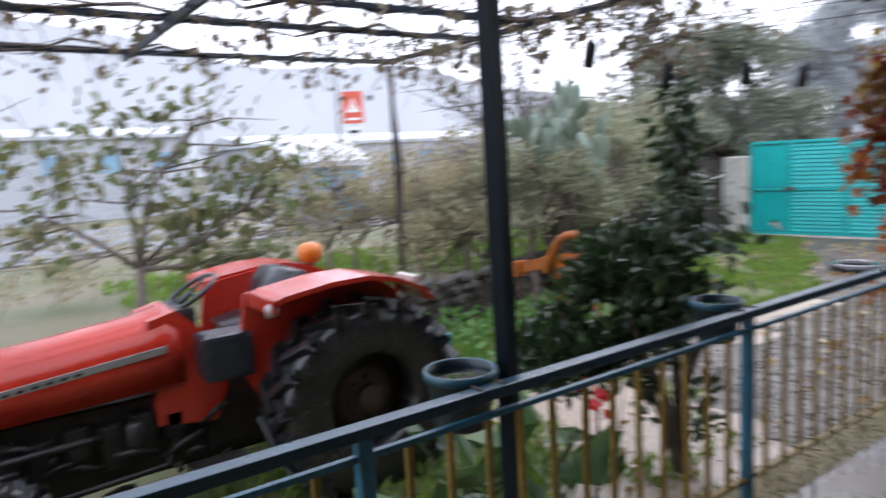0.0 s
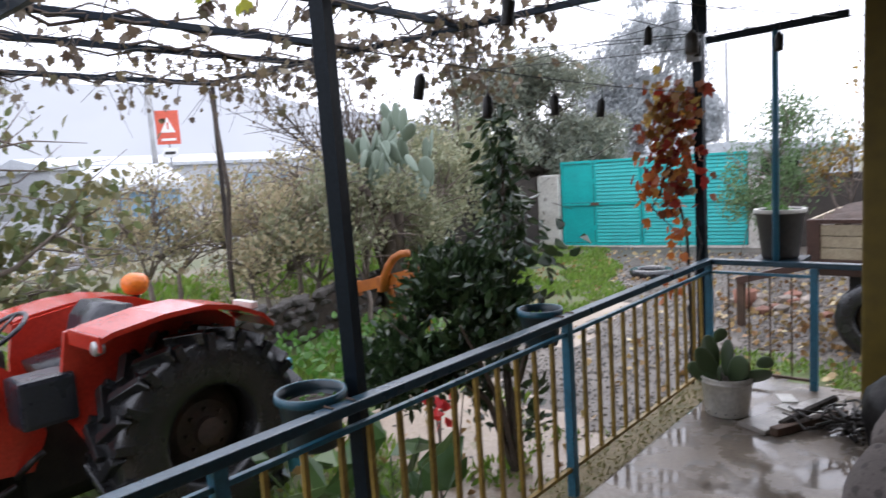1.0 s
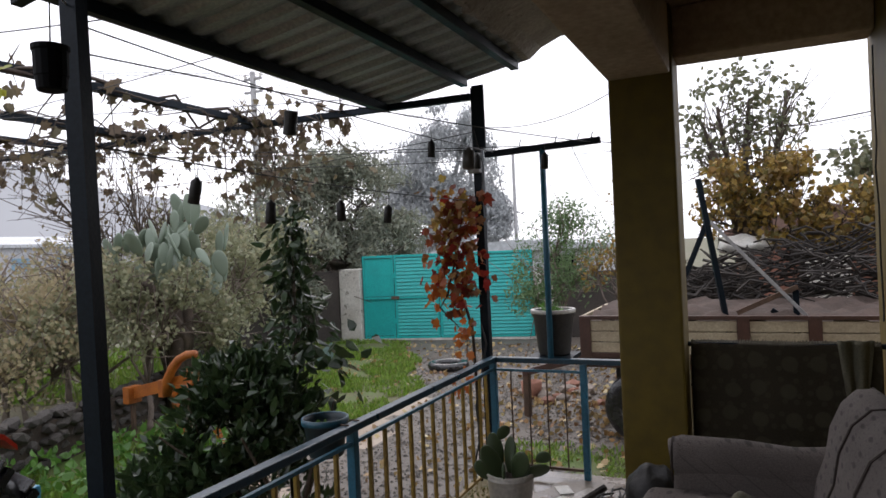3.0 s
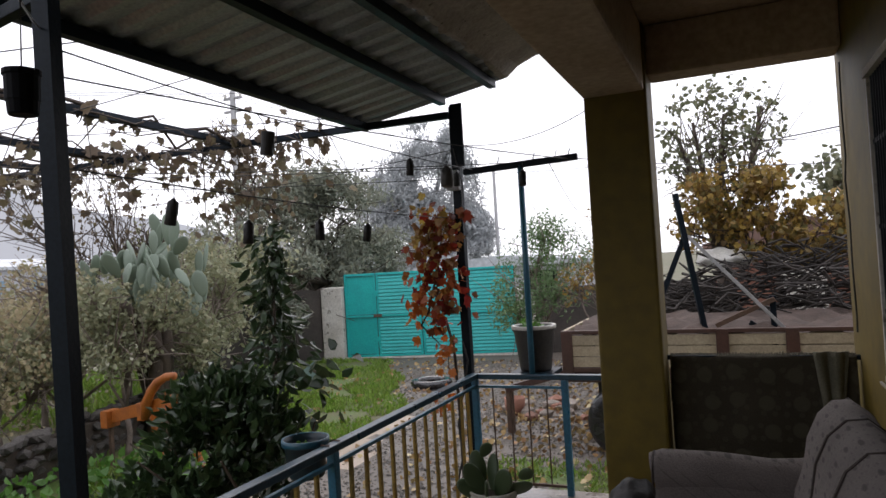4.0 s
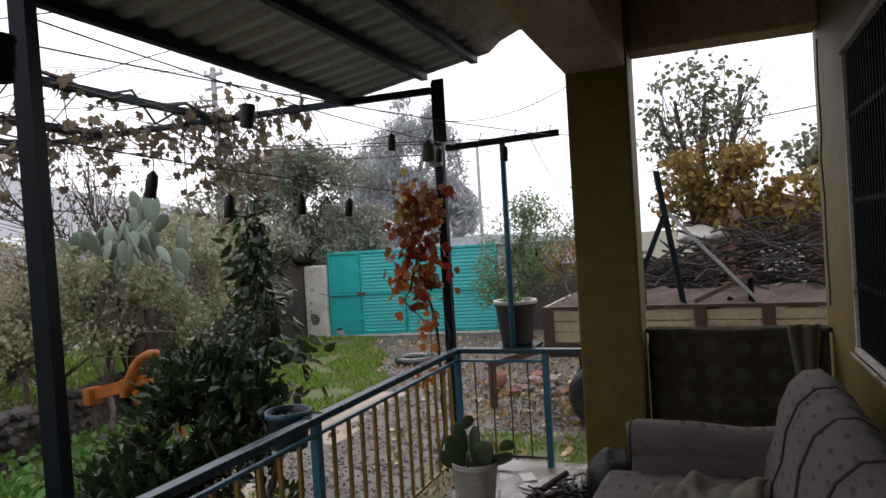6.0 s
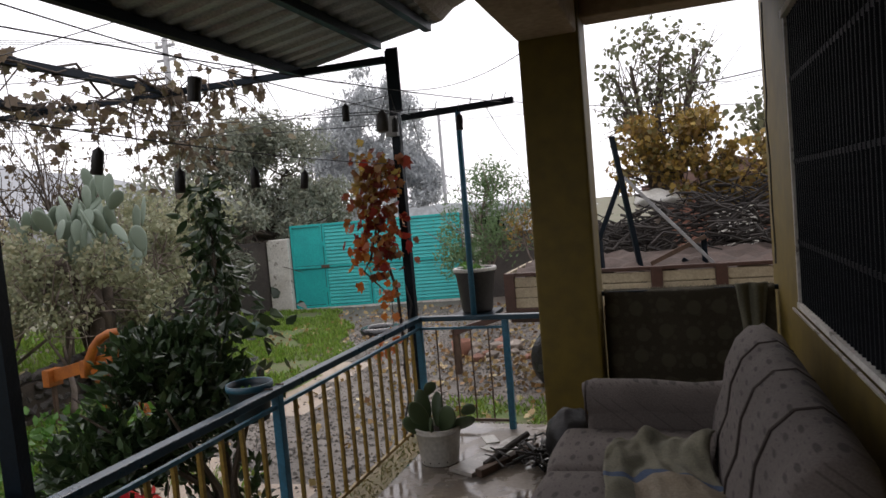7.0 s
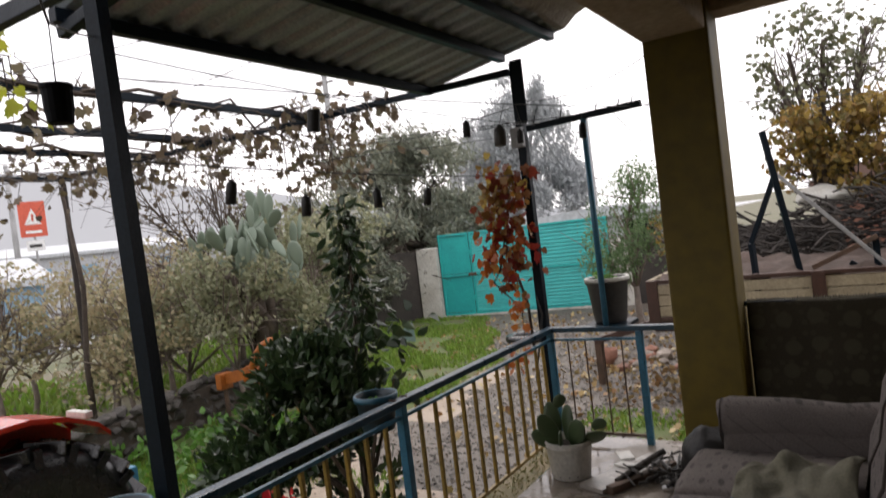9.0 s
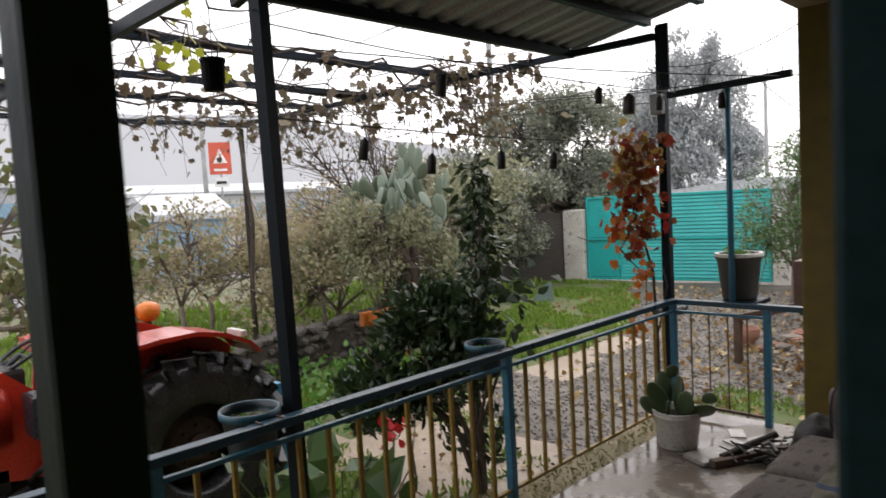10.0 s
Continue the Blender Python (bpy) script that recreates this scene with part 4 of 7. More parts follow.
tagged(part("stem", bm, M["vine_wood"], gv, smooth=True), kind="stuff")
tagged(part("tendril", bm2, M["vine_wood"], gv), kind="stuff")
c = np.array([(-4.22, 5.6, 2.70)]) + g.normal(size=(260, 3)) * np.array([0.26, 0.25, 0.24])
stuff_under("leaf_tuft", [leaves(c, g.uniform(0.05, 0.10, len(c)), VINE, 6, 1.2)], L["dry"], gv, "hanging tuft of withered leaves")
bm = bmesh.new()
for k in range(26):
    a = Vector((-4.12 + g.normal() * 0.35, 5.15, 3.0))
    e = Vector((-4.22 + g.normal() * 0.25, 5.6 + g.normal() * 0.25, 2.70 + g.normal() * 0.25))
    tube(bm, [a, (a + e) / 2 + Vector((0, 0, 0.15)), e], [0.008, 0.006, 0.003], 4)
tagged(part("tuft_stem", bm, M["vine_wood"], gv), kind="stuff")

# autumn creeper on the awning post
cr = thing("creeper", (-1.84, 5.0, -0.09), "autumn creeper with red, gold and orange leaves on the awning post", "vine")
g = np.random.default_rng(23)
bm = bmesh.new()
tube(bm, [(-1.84, 5.10, -0.09), (-1.85, 5.12, 0.5), (-1.86, 5.10, 1.1), (-1.90, 5.05, 1.35), (-2.02, 5.0, 1.40), (-1.92, 5.0, 1.75), (-1.85, 5.05, 2.2)], [0.014, 0.013, 0.012, 0.012, 0.010, 0.009, 0.005], 6)
tube(bm, [(-2.02, 5.0, 1.40), (-2.08, 4.98, 1.30), (-2.0, 4.98, 1.22), (-1.87, 5.0, 1.08), (-1.88, 5.0, 0.72)], [0.009, 0.008, 0.006, 0.004, 0.002], 5)
part("stem", bm, M["vine_wood"], cr, smooth=True)


def hung(c, r, n):
    return np.array(c) + g.normal(size=(n, 3)) * np.array(r) * 0.6


stuff_under("gold_leaves", [leaves(hung((-1.93, 4.98, 2.06), (0.16, 0.09, 0.17), 110), g.uniform(0.05, 0.09, 110), VINE, 7, 1.4)], L["gold_vine"], cr, "gold top leaves")
stuff_under("red_leaves", [leaves(hung((-1.90, 4.97, 1.75), (0.18, 0.09, 0.36), 210), g.uniform(0.045, 0.095, 210), VINE, 8, 1.4),
                           leaves(np.array([(-1.66, 4.97, 1.52), (-1.67, 4.98, 2.17), (-1.70, 4.97, 2.20)]), [0.11, 0.12, 0.10], VINE, 9, 1.0)], L["red_vine"], cr, "red leaves")
stuff_under("orange_leaves", [leaves(hung((-2.05, 4.95, 1.47), (0.17, 0.07, 0.16), 42), g.uniform(0.06, 0.10, 42), VINE, 10, 1.2),
                              leaves(hung((-1.90, 4.97, 1.10), (0.06, 0.05, 0.22), 16), g.uniform(0.05, 0.085, 16), VINE, 11, 1.2),
                              leaves(hung((-1.96, 4.95, 0.68), (0.14, 0.06, 0.09), 14), g.uniform(0.06, 0.09, 14), VINE, 12, 1.2)], L["orange_vine"], cr, "orange lower leaves")

hz = thing("cable", (-1.80, 5.1, -0.09), "loose black cable hanging beside the awning post", "cable")
part("strand", tube(bmesh.new(), [(-1.80, 5.14, 1.15), (-1.76, 5.13, 1.0), (-1.81, 5.12, 0.75), (-1.86, 5.10, 0.5), (-1.83, 5.08, 0.25), (-1.87, 5.04, 0.05), (-1.84, 5.0, -0.085)], 0.008, 6), M["wire"], hz)
part("strand", tube(bmesh.new(), [(-1.79, 5.15, 2.7), (-1.72, 5.14, 2.4), (-1.76, 5.14, 2.1), (-1.79, 5.15, 1.9)], 0.004, 5), M["wire"], hz)
part("junction_box", boxes((-1.845, -1.745, 5.105, 5.165, 2.36, 2.52), bevel=0.008), M["zinc_pole"], hz, "small grey box on the post")

# ---- tractor ----
TX = -4.47
tr = thing("tractor", (TX, 2.05, -0.47), "old wet red farm tractor with muddy tyres parked in the garden", "tractor")


def wheel(cx, cy, cz, r, w, rim_r, lugs, side):
    """A tyre with chevron lugs, a rim dish and a hub, as parts under the tractor."""
    m = Matrix.Translation((cx, cy, cz)) @ Matrix.Rotation(radians(90), 4, "Y")
    b = bmesh.new()
    lathe(b, [(rim_r, -w * 0.40), (rim_r + 0.04, -w * 0.47), (r * 0.80, -w * 0.52), (r * 0.93, -w * 0.47), (r * 0.955, -w * 0.30), (r * 0.96, 0), (r * 0.955, w * 0.30), (r * 0.93, w * 0.47), (r * 0.80, w * 0.52), (rim_r + 0.04, w * 0.47), (rim_r, w * 0.40), (rim_r - 0.01, 0)], 48, m, close=True)
    lug_at = []
    for k in range(lugs):
        for s in (-1, 1):
            a = 2 * math.pi * (k + (0.5 if s > 0 else 0)) / lugs
            lm = m @ Matrix.Rotation(a, 4, "Z") @ Matrix.Translation((r * 0.955, 0, s * w * 0.25)) @ Matrix.Rotation(s * radians(38), 4, "X")
            lug_at.append(lm)
            lm = m @ Matrix.Rotation(a + 0.5 * math.pi / lugs * 1.9, 4, "Z") @ Matrix.Translation((r * 0.90, 0, s * w * 0.50))
            lug_at.append(lm @ Matrix.Diagonal((1.35, 0.9, 0.16, 1)))
    ty = part("tyre", b, M["rubber"], tr, "black wet tyre with deep lugs", smooth=True)
    lug = quiet(box(bmesh.new(), -0.03, 0.048 * r / 0.64, -0.028 * r / 0.64, 0.028 * r / 0.64, -w * 0.34, w * 0.34, 0.006), "lug", M["rubber"])
    for lm in lug_at:
        o = new("lug", lug)
        o.parent = ty
        o.matrix_parent_inverse = world_place(ty).inverted()
        o.matrix_basis = lm
    b = bmesh.new()
    lathe(b, [(rim_r, -w * 0.38), (rim_r * 0.97, -w * 0.2), (rim_r * 0.62, side * w * 0.02), (rim_r * 0.30, side * w * 0.10), (rim_r * 0.30, side * w * 0.24), (rim_r * 0.12, side * w * 0.28)] if side > 0 else
          [(rim_r, w * 0.38), (rim_r * 0.97, w * 0.2), (rim_r * 0.62, -w * 0.02), (rim_r * 0.30, -w * 0.10), (rim_r * 0.30, -w * 0.24), (rim_r * 0.12, -w * 0.28)], 32, m)
    for k in range(8):
        a = 2 * math.pi * k / 8
        tube(b, [m @ Vector((rim_r * 0.45 * math.cos(a), rim_r * 0.45 * math.sin(a), side * w * 0.04)), m @ Vector((rim_r * 0.45 * math.cos(a), rim_r * 0.45 * math.sin(a), side * w * 0.14))], 0.014, 6)
    rim = part("rim", b, M["rim"], ty, "dirty reddish rim")
    return ty


wheel(-3.79, 2.08, 0.17, 0.64, 0.36, 0.30, 18, 1)
wheel(-5.15, 2.08, 0.17, 0.64, 0.36, 0.30, 18, -1)
wheel(-3.86, -0.05, -0.12, 0.36, 0.20, 0.19, 14, 1)
wheel(-5.08, -0.05, -0.12, 0.36, 0.20, 0.19, 14, -1)


def fender(x0, x1, name, dz):
    """A flat-topped mudguard with a turned-down rear lip and a folded outer edge."""
    b = bmesh.new()
    top = [(1.43, 0.925), (1.50, 0.95), (1.80, 0.99), (2.05, 0.995), (2.26, 0.95), (2.44, 0.865), (2.51, 0.79)]
    low = [(y, z - 0.03) for y, z in top]
    prism(b, [(y, z + dz) for y, z in top + low[::-1]], x0, x1, "x")
    soften(b, 0.012)
    box(b, x0 + 0.005, x1 - 0.005, 1.425, 1.445, 0.85 + dz, 0.94 + dz, 0.006)
    return part(name, b, M["red"], tr, "glossy red mudguard")


fender(-3.98, -3.56, "mudguard", 0.0)
fender(-5.38, -4.92, "mudguard", -0.05)
for x0, x1, dz in ((-4.03, -3.99, 0.0), (-4.91, -4.87, -0.05)):
    b = bmesh.new()
    prism(b, [(y, z + dz) for y, z in ((1.42, 0.92), (1.80, 0.975), (2.05, 0.98), (2.26, 0.935), (2.50, 0.78), (2.45, 0.30), (2.1, 0.05), (1.55, 0.10), (1.36, 0.45), (1.38, 0.70))], x0, x1, "x")
    part("inner_guard", b, M["red"], tr)
# bonnet: rounded, sloping to the front, higher towards the driver
b = bmesh.new()
side = [(-4.20, 0.40), (-4.17, 0.62), (-4.22, 0.74), (-4.33, 0.81), (-4.47, 0.83), (-4.61, 0.81), (-4.72, 0.74), (-4.77, 0.62), (-4.74, 0.40)]
secs = ((-0.75, 0.86, -0.19), (-0.3, 0.95, -0.13), (0.4, 1.0, -0.07), (0.85, 1.0, -0.02), (1.0, 0.98, 0.02), (1.08, 0.90, -0.02))
rr = []
for y, k, dz in secs:
    rr.append([b.verts.new((TX + (x - TX) * k, y, z + (dz if z > 0.5 else dz * 0.4))) for x, z in side])
for p, q in zip(rr, rr[1:]):
    for i in range(len(side)):
        b.faces.new((p[i], p[(i + 1) % len(side)], q[(i + 1) % len(side)], q[i]))
b.faces.new(rr[0])
b.faces.new(rr[-1])
part("bonnet", soften(b, 0.02), M["red"], tr, "glossy red bonnet", smooth=True)
b = bmesh.new()
prism(b, [(0.90, 0.15), (0.90, 0.80), (1.06, 0.84), (1.30, 0.62), (1.34, 0.30), (1.25, 0.10)], -4.70, -4.24, "x")
part("scuttle", soften(b, 0.03), M["red"], tr)
part("dash", boxes((-4.66, -4.28, 1.06, 1.20, 0.70, 0.84), bevel=0.03), M["engine"], tr, "dark instrument panel")
part("trim_strip", beam((-4.163, 0.98, 0.635), (-4.20, -0.60, 0.475), 0.012, 0.045), M["chrome"], tr, "dull metal strip along the bonnet")
for k in range(7):
    part("strip_mark", beam((-4.156, 0.52 - k * 0.07, 0.588 - k * 0.007), (-4.157, 0.475 - k * 0.07, 0.5835 - k * 0.007), 0.006, 0.016), M["engine"], tr)
part("grille", boxes((-4.68, -4.26, -0.80, -0.75, 0.22, 0.60), bevel=0.01), M["engine"], tr)
b = bmesh.new()
box(b, -4.62, -4.32, -0.70, 1.7, -0.18, 0.32, 0.04)
box(b, -4.68, -4.26, 1.2, 2.45, -0.12, 0.40, 0.05)
for k in range(9):
    y = -0.5 + k * 0.18
    part("engine_rib", boxes((-4.318, -4.24, y, y + 0.11, -0.05 + 0.05 * (k % 3), 0.22 + 0.03 * (k % 2)), bevel=0.01), M["engine"], tr)
part("fuel_pipe", tube(bmesh.new(), [(-4.28, 0.6, 0.15), (-4.15, 0.5, 0.2), (-4.15, -0.2, 0.18), (-4.25, -0.4, 0.1)], 0.022, 8), M["engine"], tr, smooth=True)
part("fuel_pipe", tube(bmesh.new(), [(-4.25, 1.0, 0.05), (-4.1, 0.9, -0.05), (-4.1, 0.2, -0.08)], 0.018, 8), M["engine"], tr, smooth=True)
part("engine_block", b, M["engine"], tr, "dark oily engine and gearbox")
part("rear_axle", tube(bmesh.new(), [(-5.1, 2.08, 0.17), (-3.8, 2.08, 0.17)], 0.10, 14), M["engine"], tr, smooth=True)
part("front_axle", tube(bmesh.new(), [(-5.05, -0.05, -0.12), (-3.9, -0.05, -0.12)], 0.045, 10), M["engine"], tr, smooth=True)
g = np.random.default_rng(14)
for k in range(16):
    y, z = g.uniform(-0.3, 1.3), g.uniform(-0.2, 0.3)
    p0 = Vector((-4.20 + g.uniform(-0.05, 0.12), y, z))
    p1 = p0 + Vector((g.uniform(-0.08, 0.05), g.uniform(-0.25, 0.25), g.uniform(-0.15, 0.15)))
    part("hose", tube(bmesh.new(), [p0, (p0 + p1) / 2 + Vector((0.04, 0, 0.03)), p1], g.uniform(0.010, 0.022), 7), M["engine"], tr, smooth=True)
part("step", boxes((-4.10, -3.86, 1.00, 1.34, -0.10, -0.07), bevel=0.01), M["engine"], tr)
part("fuel_filter", lathe(bmesh.new(), [(0.045, 0), (0.05, 0.02), (0.05, 0.13), (0.03, 0.15)], 16, Matrix.Translation((-4.14, 0.75, 0.10))), M["engine"], tr, smooth=True)
# seat
b = bmesh.new()
prism(b, [(1.42, 0.58), (1.40, 0.66), (1.66, 0.70), (1.72, 0.90), (1.80, 0.985), (1.92, 0.97), (1.96, 0.66), (1.85, 0.58)], -4.72, -4.22, "x")
part("driver_seat", soften(b, 0.035, 3), M["seat_vinyl"], tr, "wet black driver's seat", smooth=True)
b = bmesh.new()
box(b, -4.21, -3.96, 1.14, 1.44, 0.42, 0.70, 0.03)
part("tool_box", b, M["seat_vinyl"], tr, "wet black tool box")
c0 = Vector((TX, 1.22, 0.90))
b = bmesh.new()
ringp = []
for i in range(28):
    a = 2 * math.pi * i / 28
    ringp.append(c0 + Vector((0.19 * math.cos(a), 0.19 * math.sin(a) * 0.82, 0.19 * math.sin(a) * 0.5)))
tube(b, ringp, 0.014, 8, closed=True)
for i in (0, 9, 19):
    tube(b, [c0, ringp[i]], 0.009, 6)
tube(b, [c0, (TX, 1.10, 0.80)], 0.02, 8)
part("steering_wheel", b, M["seat_vinyl"], tr, smooth=True)
b = bmesh.new()
lathe(b, [(0.045, 0.0), (0.075, 0.018), (0.095, 0.055), (0.100, 0.090), (0.092, 0.125), (0.066, 0.150), (0.03, 0.162), (0.008, 0.164)], 24, Matrix.Translation((-4.99, 2.30, 0.905)))
part("beacon", b, M["amber"], tr, "orange warning beacon", smooth=True)
part("beacon_stem", tube(bmesh.new(), [(-4.99, 2.30, 0.74), (-4.99, 2.30, 0.908)], 0.026, 8), M["engine"], tr)
b = bmesh.new()
lathe(b, [(0.02, -0.03), (0.035, -0.025), (0.042, 0.02), (0.03, 0.03)], 16, Matrix.Translation((-3.62, 1.44, 0.87)) @ Matrix.Rotation(radians(90), 4, "X"))
part("marker_lamp", b, M["chrome"], tr, smooth=True)
part("tail_lamp", boxes((-3.86, -3.64, 2.41, 2.46, 0.885, 0.93), bevel=0.008), M["white_plastic"], tr)
part("exhaust_pipe", tube(bmesh.new(), [(-4.62, 0.1, 0.80), (-4.62, 0.1, 1.05)], 0.03, 10), M["rusty"], tr, smooth=True)
for x in (-4.75, -4.18):
    part("lift_arm", beam((x, 2.3, 0.05), (x, 2.95, -0.12), 0.05, 0.03), M["engine"], tr)
part("lever", tube(bmesh.new(), [(-4.15, 1.6, 0.55), (-4.10, 1.45, 0.85)], 0.010, 6), M["engine"], tr)
solid("blue_canister", soften(boxes((-3.98, -3.88, 2.76, 2.86, G0 - 0.02, 0.42)), 0.02), M["tarp"], "blue plastic canister behind the tractor wheel", "canister")

# ---- things on the porch ----
bk = thing("bucket", (-1.345, 4.39, 0), "dirty white plastic bucket planter standing on the wet porch floor", "bucket")
bm = bmesh.new()
mb = Matrix.Translation((-1.345, 4.39, 0.0))
lathe(bm, [(0.128, 0.002), (0.132, 0.01), (0.156, 0.215), (0.164, 0.22), (0.164, 0.23), (0.158, 0.233), (0.167, 0.248), (0.165, 0.258), (0.152, 0.258), (0.146, 0.21), (0.02, 0.205)], 32, mb)
part("bucket_body", bm, M["white_plastic"], bk, smooth=True)
bm = bmesh.new()
lathe(bm, [(0.146, 0.206), (0.08, 0.228), (0.02, 0.233)], 20, mb)
part("soil", bm, M["soil"], bk)
for i, a in enumerate((250, 262, 274)):
    ca = radians(a)
    b = bmesh.new()
    tube(b, [mb @ Vector((0.1385 * math.cos(ca + t), 0.1385 * math.sin(ca + t), 0.155 + 0.012 * i)) for t in np.linspace(-0.12, 0.1 - 0.03 * i, 6)], 0.003, 4)
    part("label_bar", b, M["engine"], bk, "faded printed label bar")
for a in (215, 235, 258, 285, 310):
    ca = radians(a)
    b = bmesh.new()
    bmesh.ops.create_icosphere(b, subdivisions=1, radius=0.006, matrix=Matrix.Translation((-1.345 + 0.133 * math.cos(ca), 4.39 + 0.133 * math.sin(ca), 0.03)))
    part("drain_hole", b, M["bag"], bk)


def pad(bm, base, tip, width, thick, bend=0.0):
    """One flat oval cactus pad from base to tip."""
    base, tip = Vector(base), Vector(tip)
    d = tip - base
    r = bmesh.ops.create_uvsphere(bm, u_segments=14, v_segments=9, radius=0.5)
    for v in r["verts"]:
        k = 0.72 + 0.5 * (v.co.z + 0.5)
        v.co = Vector((v.co.x * width * min(1.05, k), v.co.y * thick, v.co.z * d.length))
    q = d.to_track_quat("Z", "X").to_matrix().to_4x4() @ Matrix.Rotation(bend, 4, "Z")
    bmesh.ops.transform(bm, matrix=Matrix.Translation((base + tip) / 2) @ q, verts=r["verts"])


cp = thing("potted_cactus", (-1.345, 4.39, 0.25), "prickly pear with dark green pads growing in the white bucket", "cactus")
for b0, t0, w, be in (((-1.36, 4.34, 0.25), (-1.47, 4.28, 0.47), 0.13, 0.3), ((-1.40, 4.40, 0.26), (-1.46, 4.44, 0.52), 0.12, 1.0), ((-1.27, 4.32, 0.25), (-1.17, 4.27, 0.45), 0.14, 0.2),
                      ((-1.25, 4.37, 0.25), (-1.03, 4.33, 0.36), 0.13, 0.8), ((-1.36, 4.32, 0.25), (-1.52, 4.24, 0.36), 0.12, 0.5), ((-1.33, 4.40, 0.26), (-1.33, 4.46, 0.50), 0.10, 1.3), ((-1.33, 4.30, 0.25), (-1.30, 4.20, 0.37), 0.12, 0.0),
                      ((-1.40, 4.42, 0.48), (-1.34, 4.42, 0.58), 0.09, 0.6), ((-1.12, 4.34, 0.38), (-1.02, 4.33, 0.44), 0.09, 0.4)):
    b = bmesh.new()
    pad(b, b0, t0, w, 0.028, be)
    bmesh.ops.translate(b, vec=(-0.035, 0.03, -0.035), verts=b.verts)
    part("cactus_pad", b, L["cactus_dark"], cp, smooth=True)

bm = bmesh.new()
box(bm, -0.10, 0.10, -0.36, 0.36, 0.0, 0.03, 0.006, Matrix.Translation((-0.98, 4.48, 0.004)) @ Matrix.Rotation(radians(-24), 4, "Z"))
solid("wooden_board", bm, M["board"], "wet pale board lying on the porch floor", "board")
bm = bmesh.new()
box(bm, -0.03, 0.03, -0.30, 0.30, 0.0, 0.05, 0.008, Matrix.Translation((-0.86, 4.40, 0.004)) @ Matrix.Rotation(radians(-27), 4, "Z"))
solid("wooden_batten", bm, M["rusty"], "dark brown batten along the board", "batten")
bm = bmesh.new()
box(bm, -0.05, 0.05, -0.08, 0.08, 0.0, 0.012, 0.002, Matrix.Translation((-1.07, 4.72, 0.036)) @ Matrix.Rotation(radians(30), 4, "Z"))
box(bm, -0.045, 0.045, -0.06, 0.06, 0.0, 0.010, 0.002, Matrix.Translation((-1.02, 4.55, 0.036)) @ Matrix.Rotation(radians(65), 4, "Z"))
solid("paper_scraps", bm, M["white_plastic"], "folded white paper scraps on the board", "paper")

g = np.random.default_rng(31)
for k in range(46):
    a = radians(g.uniform(15, 120))
    ln = g.uniform(0.14, 0.34)
    c = Vector((-0.66 + g.normal() * 0.085, 4.40 + g.normal() * 0.085, 0.016 + 0.0028 * k + g.uniform(0, 0.008)))
    d = Vector((math.cos(a) * g.choice([-1, 1]), math.sin(a), g.normal() * 0.25)) * ln / 2
    if c.z - abs(d.z) < 0.012:
        d.z = 0.0
    b = bmesh.new()
    r = g.uniform(0.006, 0.014)
    tube(b, [c - d, c + Vector(g.normal(size=3)) * 0.012, c + d], [r, r * 0.9, r * 0.7], 6)
    solid("firewood_stick", b, M["char_wood"], "dark wet firewood stick in a loose heap", "firewood", "firewood heap on the porch")
bm = bmesh.new()
tube(bm, [(-0.98, 4.24, 0.045), (-0.86, 4.42, 0.10), (-0.75, 4.56, 0.15)], [0.022, 0.024, 0.022], 8)
solid("firewood_log", bm, M["brush"], "grey-brown stick on top of the firewood heap", "firewood")

bm = bmesh.new()
bmesh.ops.create_icosphere(bm, subdivisions=4, radius=1.0)
for v in bm.verts:
    p = v.co.copy()
    k = 1 + 0.10 * noise.noise(p * 2.1) + 0.05 * noise.noise(p * 6)
    v.co = Vector((-0.41 + 0.165 * p.x * k, 4.32 + 0.17 * p.y * k, 0.205 + (0.205 * p.z * k if p.z > -0.6 else -0.204 + 0.02 * (p.z + 0.6))))
solid("black_sack", bm, M["bag"], "black sack slumped between pillar and sofa", "sack", smooth=True)

# sofa along the house wall
so = thing("sofa", (0.3, 3.0, 0), "worn grey-beige patterned sofa with rolled arms on the porch", "sofa")


def cushion(x0, x1, y0, y1, z0, z1, r, puff=0.03, m=None):
    """A rounded box with bulging faces."""
    b = bmesh.new()
    box(b, x0, x1, y0, y1, z0, z1)
    bmesh.ops.bevel(b, geom=list(b.edges), offset=r, segments=4, affect="EDGES", profile=0.55)
    bmesh.ops.subdivide_edges(b, edges=[e for e in b.edges if e.calc_length() > 0.12], cuts=3, use_grid_fill=True)
    c = Vector(((x0 + x1) / 2, (y0 + y1) / 2, (z0 + z1) / 2))
    h = Vector(((x1 - x0) / 2, (y1 - y0) / 2, (z1 - z0) / 2))
    for v in b.verts:
        u = Vector(((v.co.x - c.x) / h.x, (v.co.y - c.y) / h.y, (v.co.z - c.z) / h.z))
        w = [max(0, 1 - u[i] * u[i]) for i in range(3)]
        nz = noise.noise(v.co * 7.0) * 0.008
        v.co += Vector((u.x * w[1] * w[2], u.y * w[0] * w[2], u.z * w[0] * w[1])) * puff + Vector((nz, nz * 0.5, nz))
    if m is not None:
        bmesh.ops.transform(b, matrix=m, verts=b.verts)
    return b


part("base", cushion(-0.28, 0.84, 1.75, 4.05, 0.06, 0.30, 0.03, 0.005), M["sofa"], so, smooth=True)
for k in range(3):
    y0 = 2.02 + k * 0.62
    part("seat_cushion", cushion(-0.37, 0.55, y0, y0 + 0.615, 0.28, 0.44, 0.05, 0.035), M["sofa"], so, smooth=True)
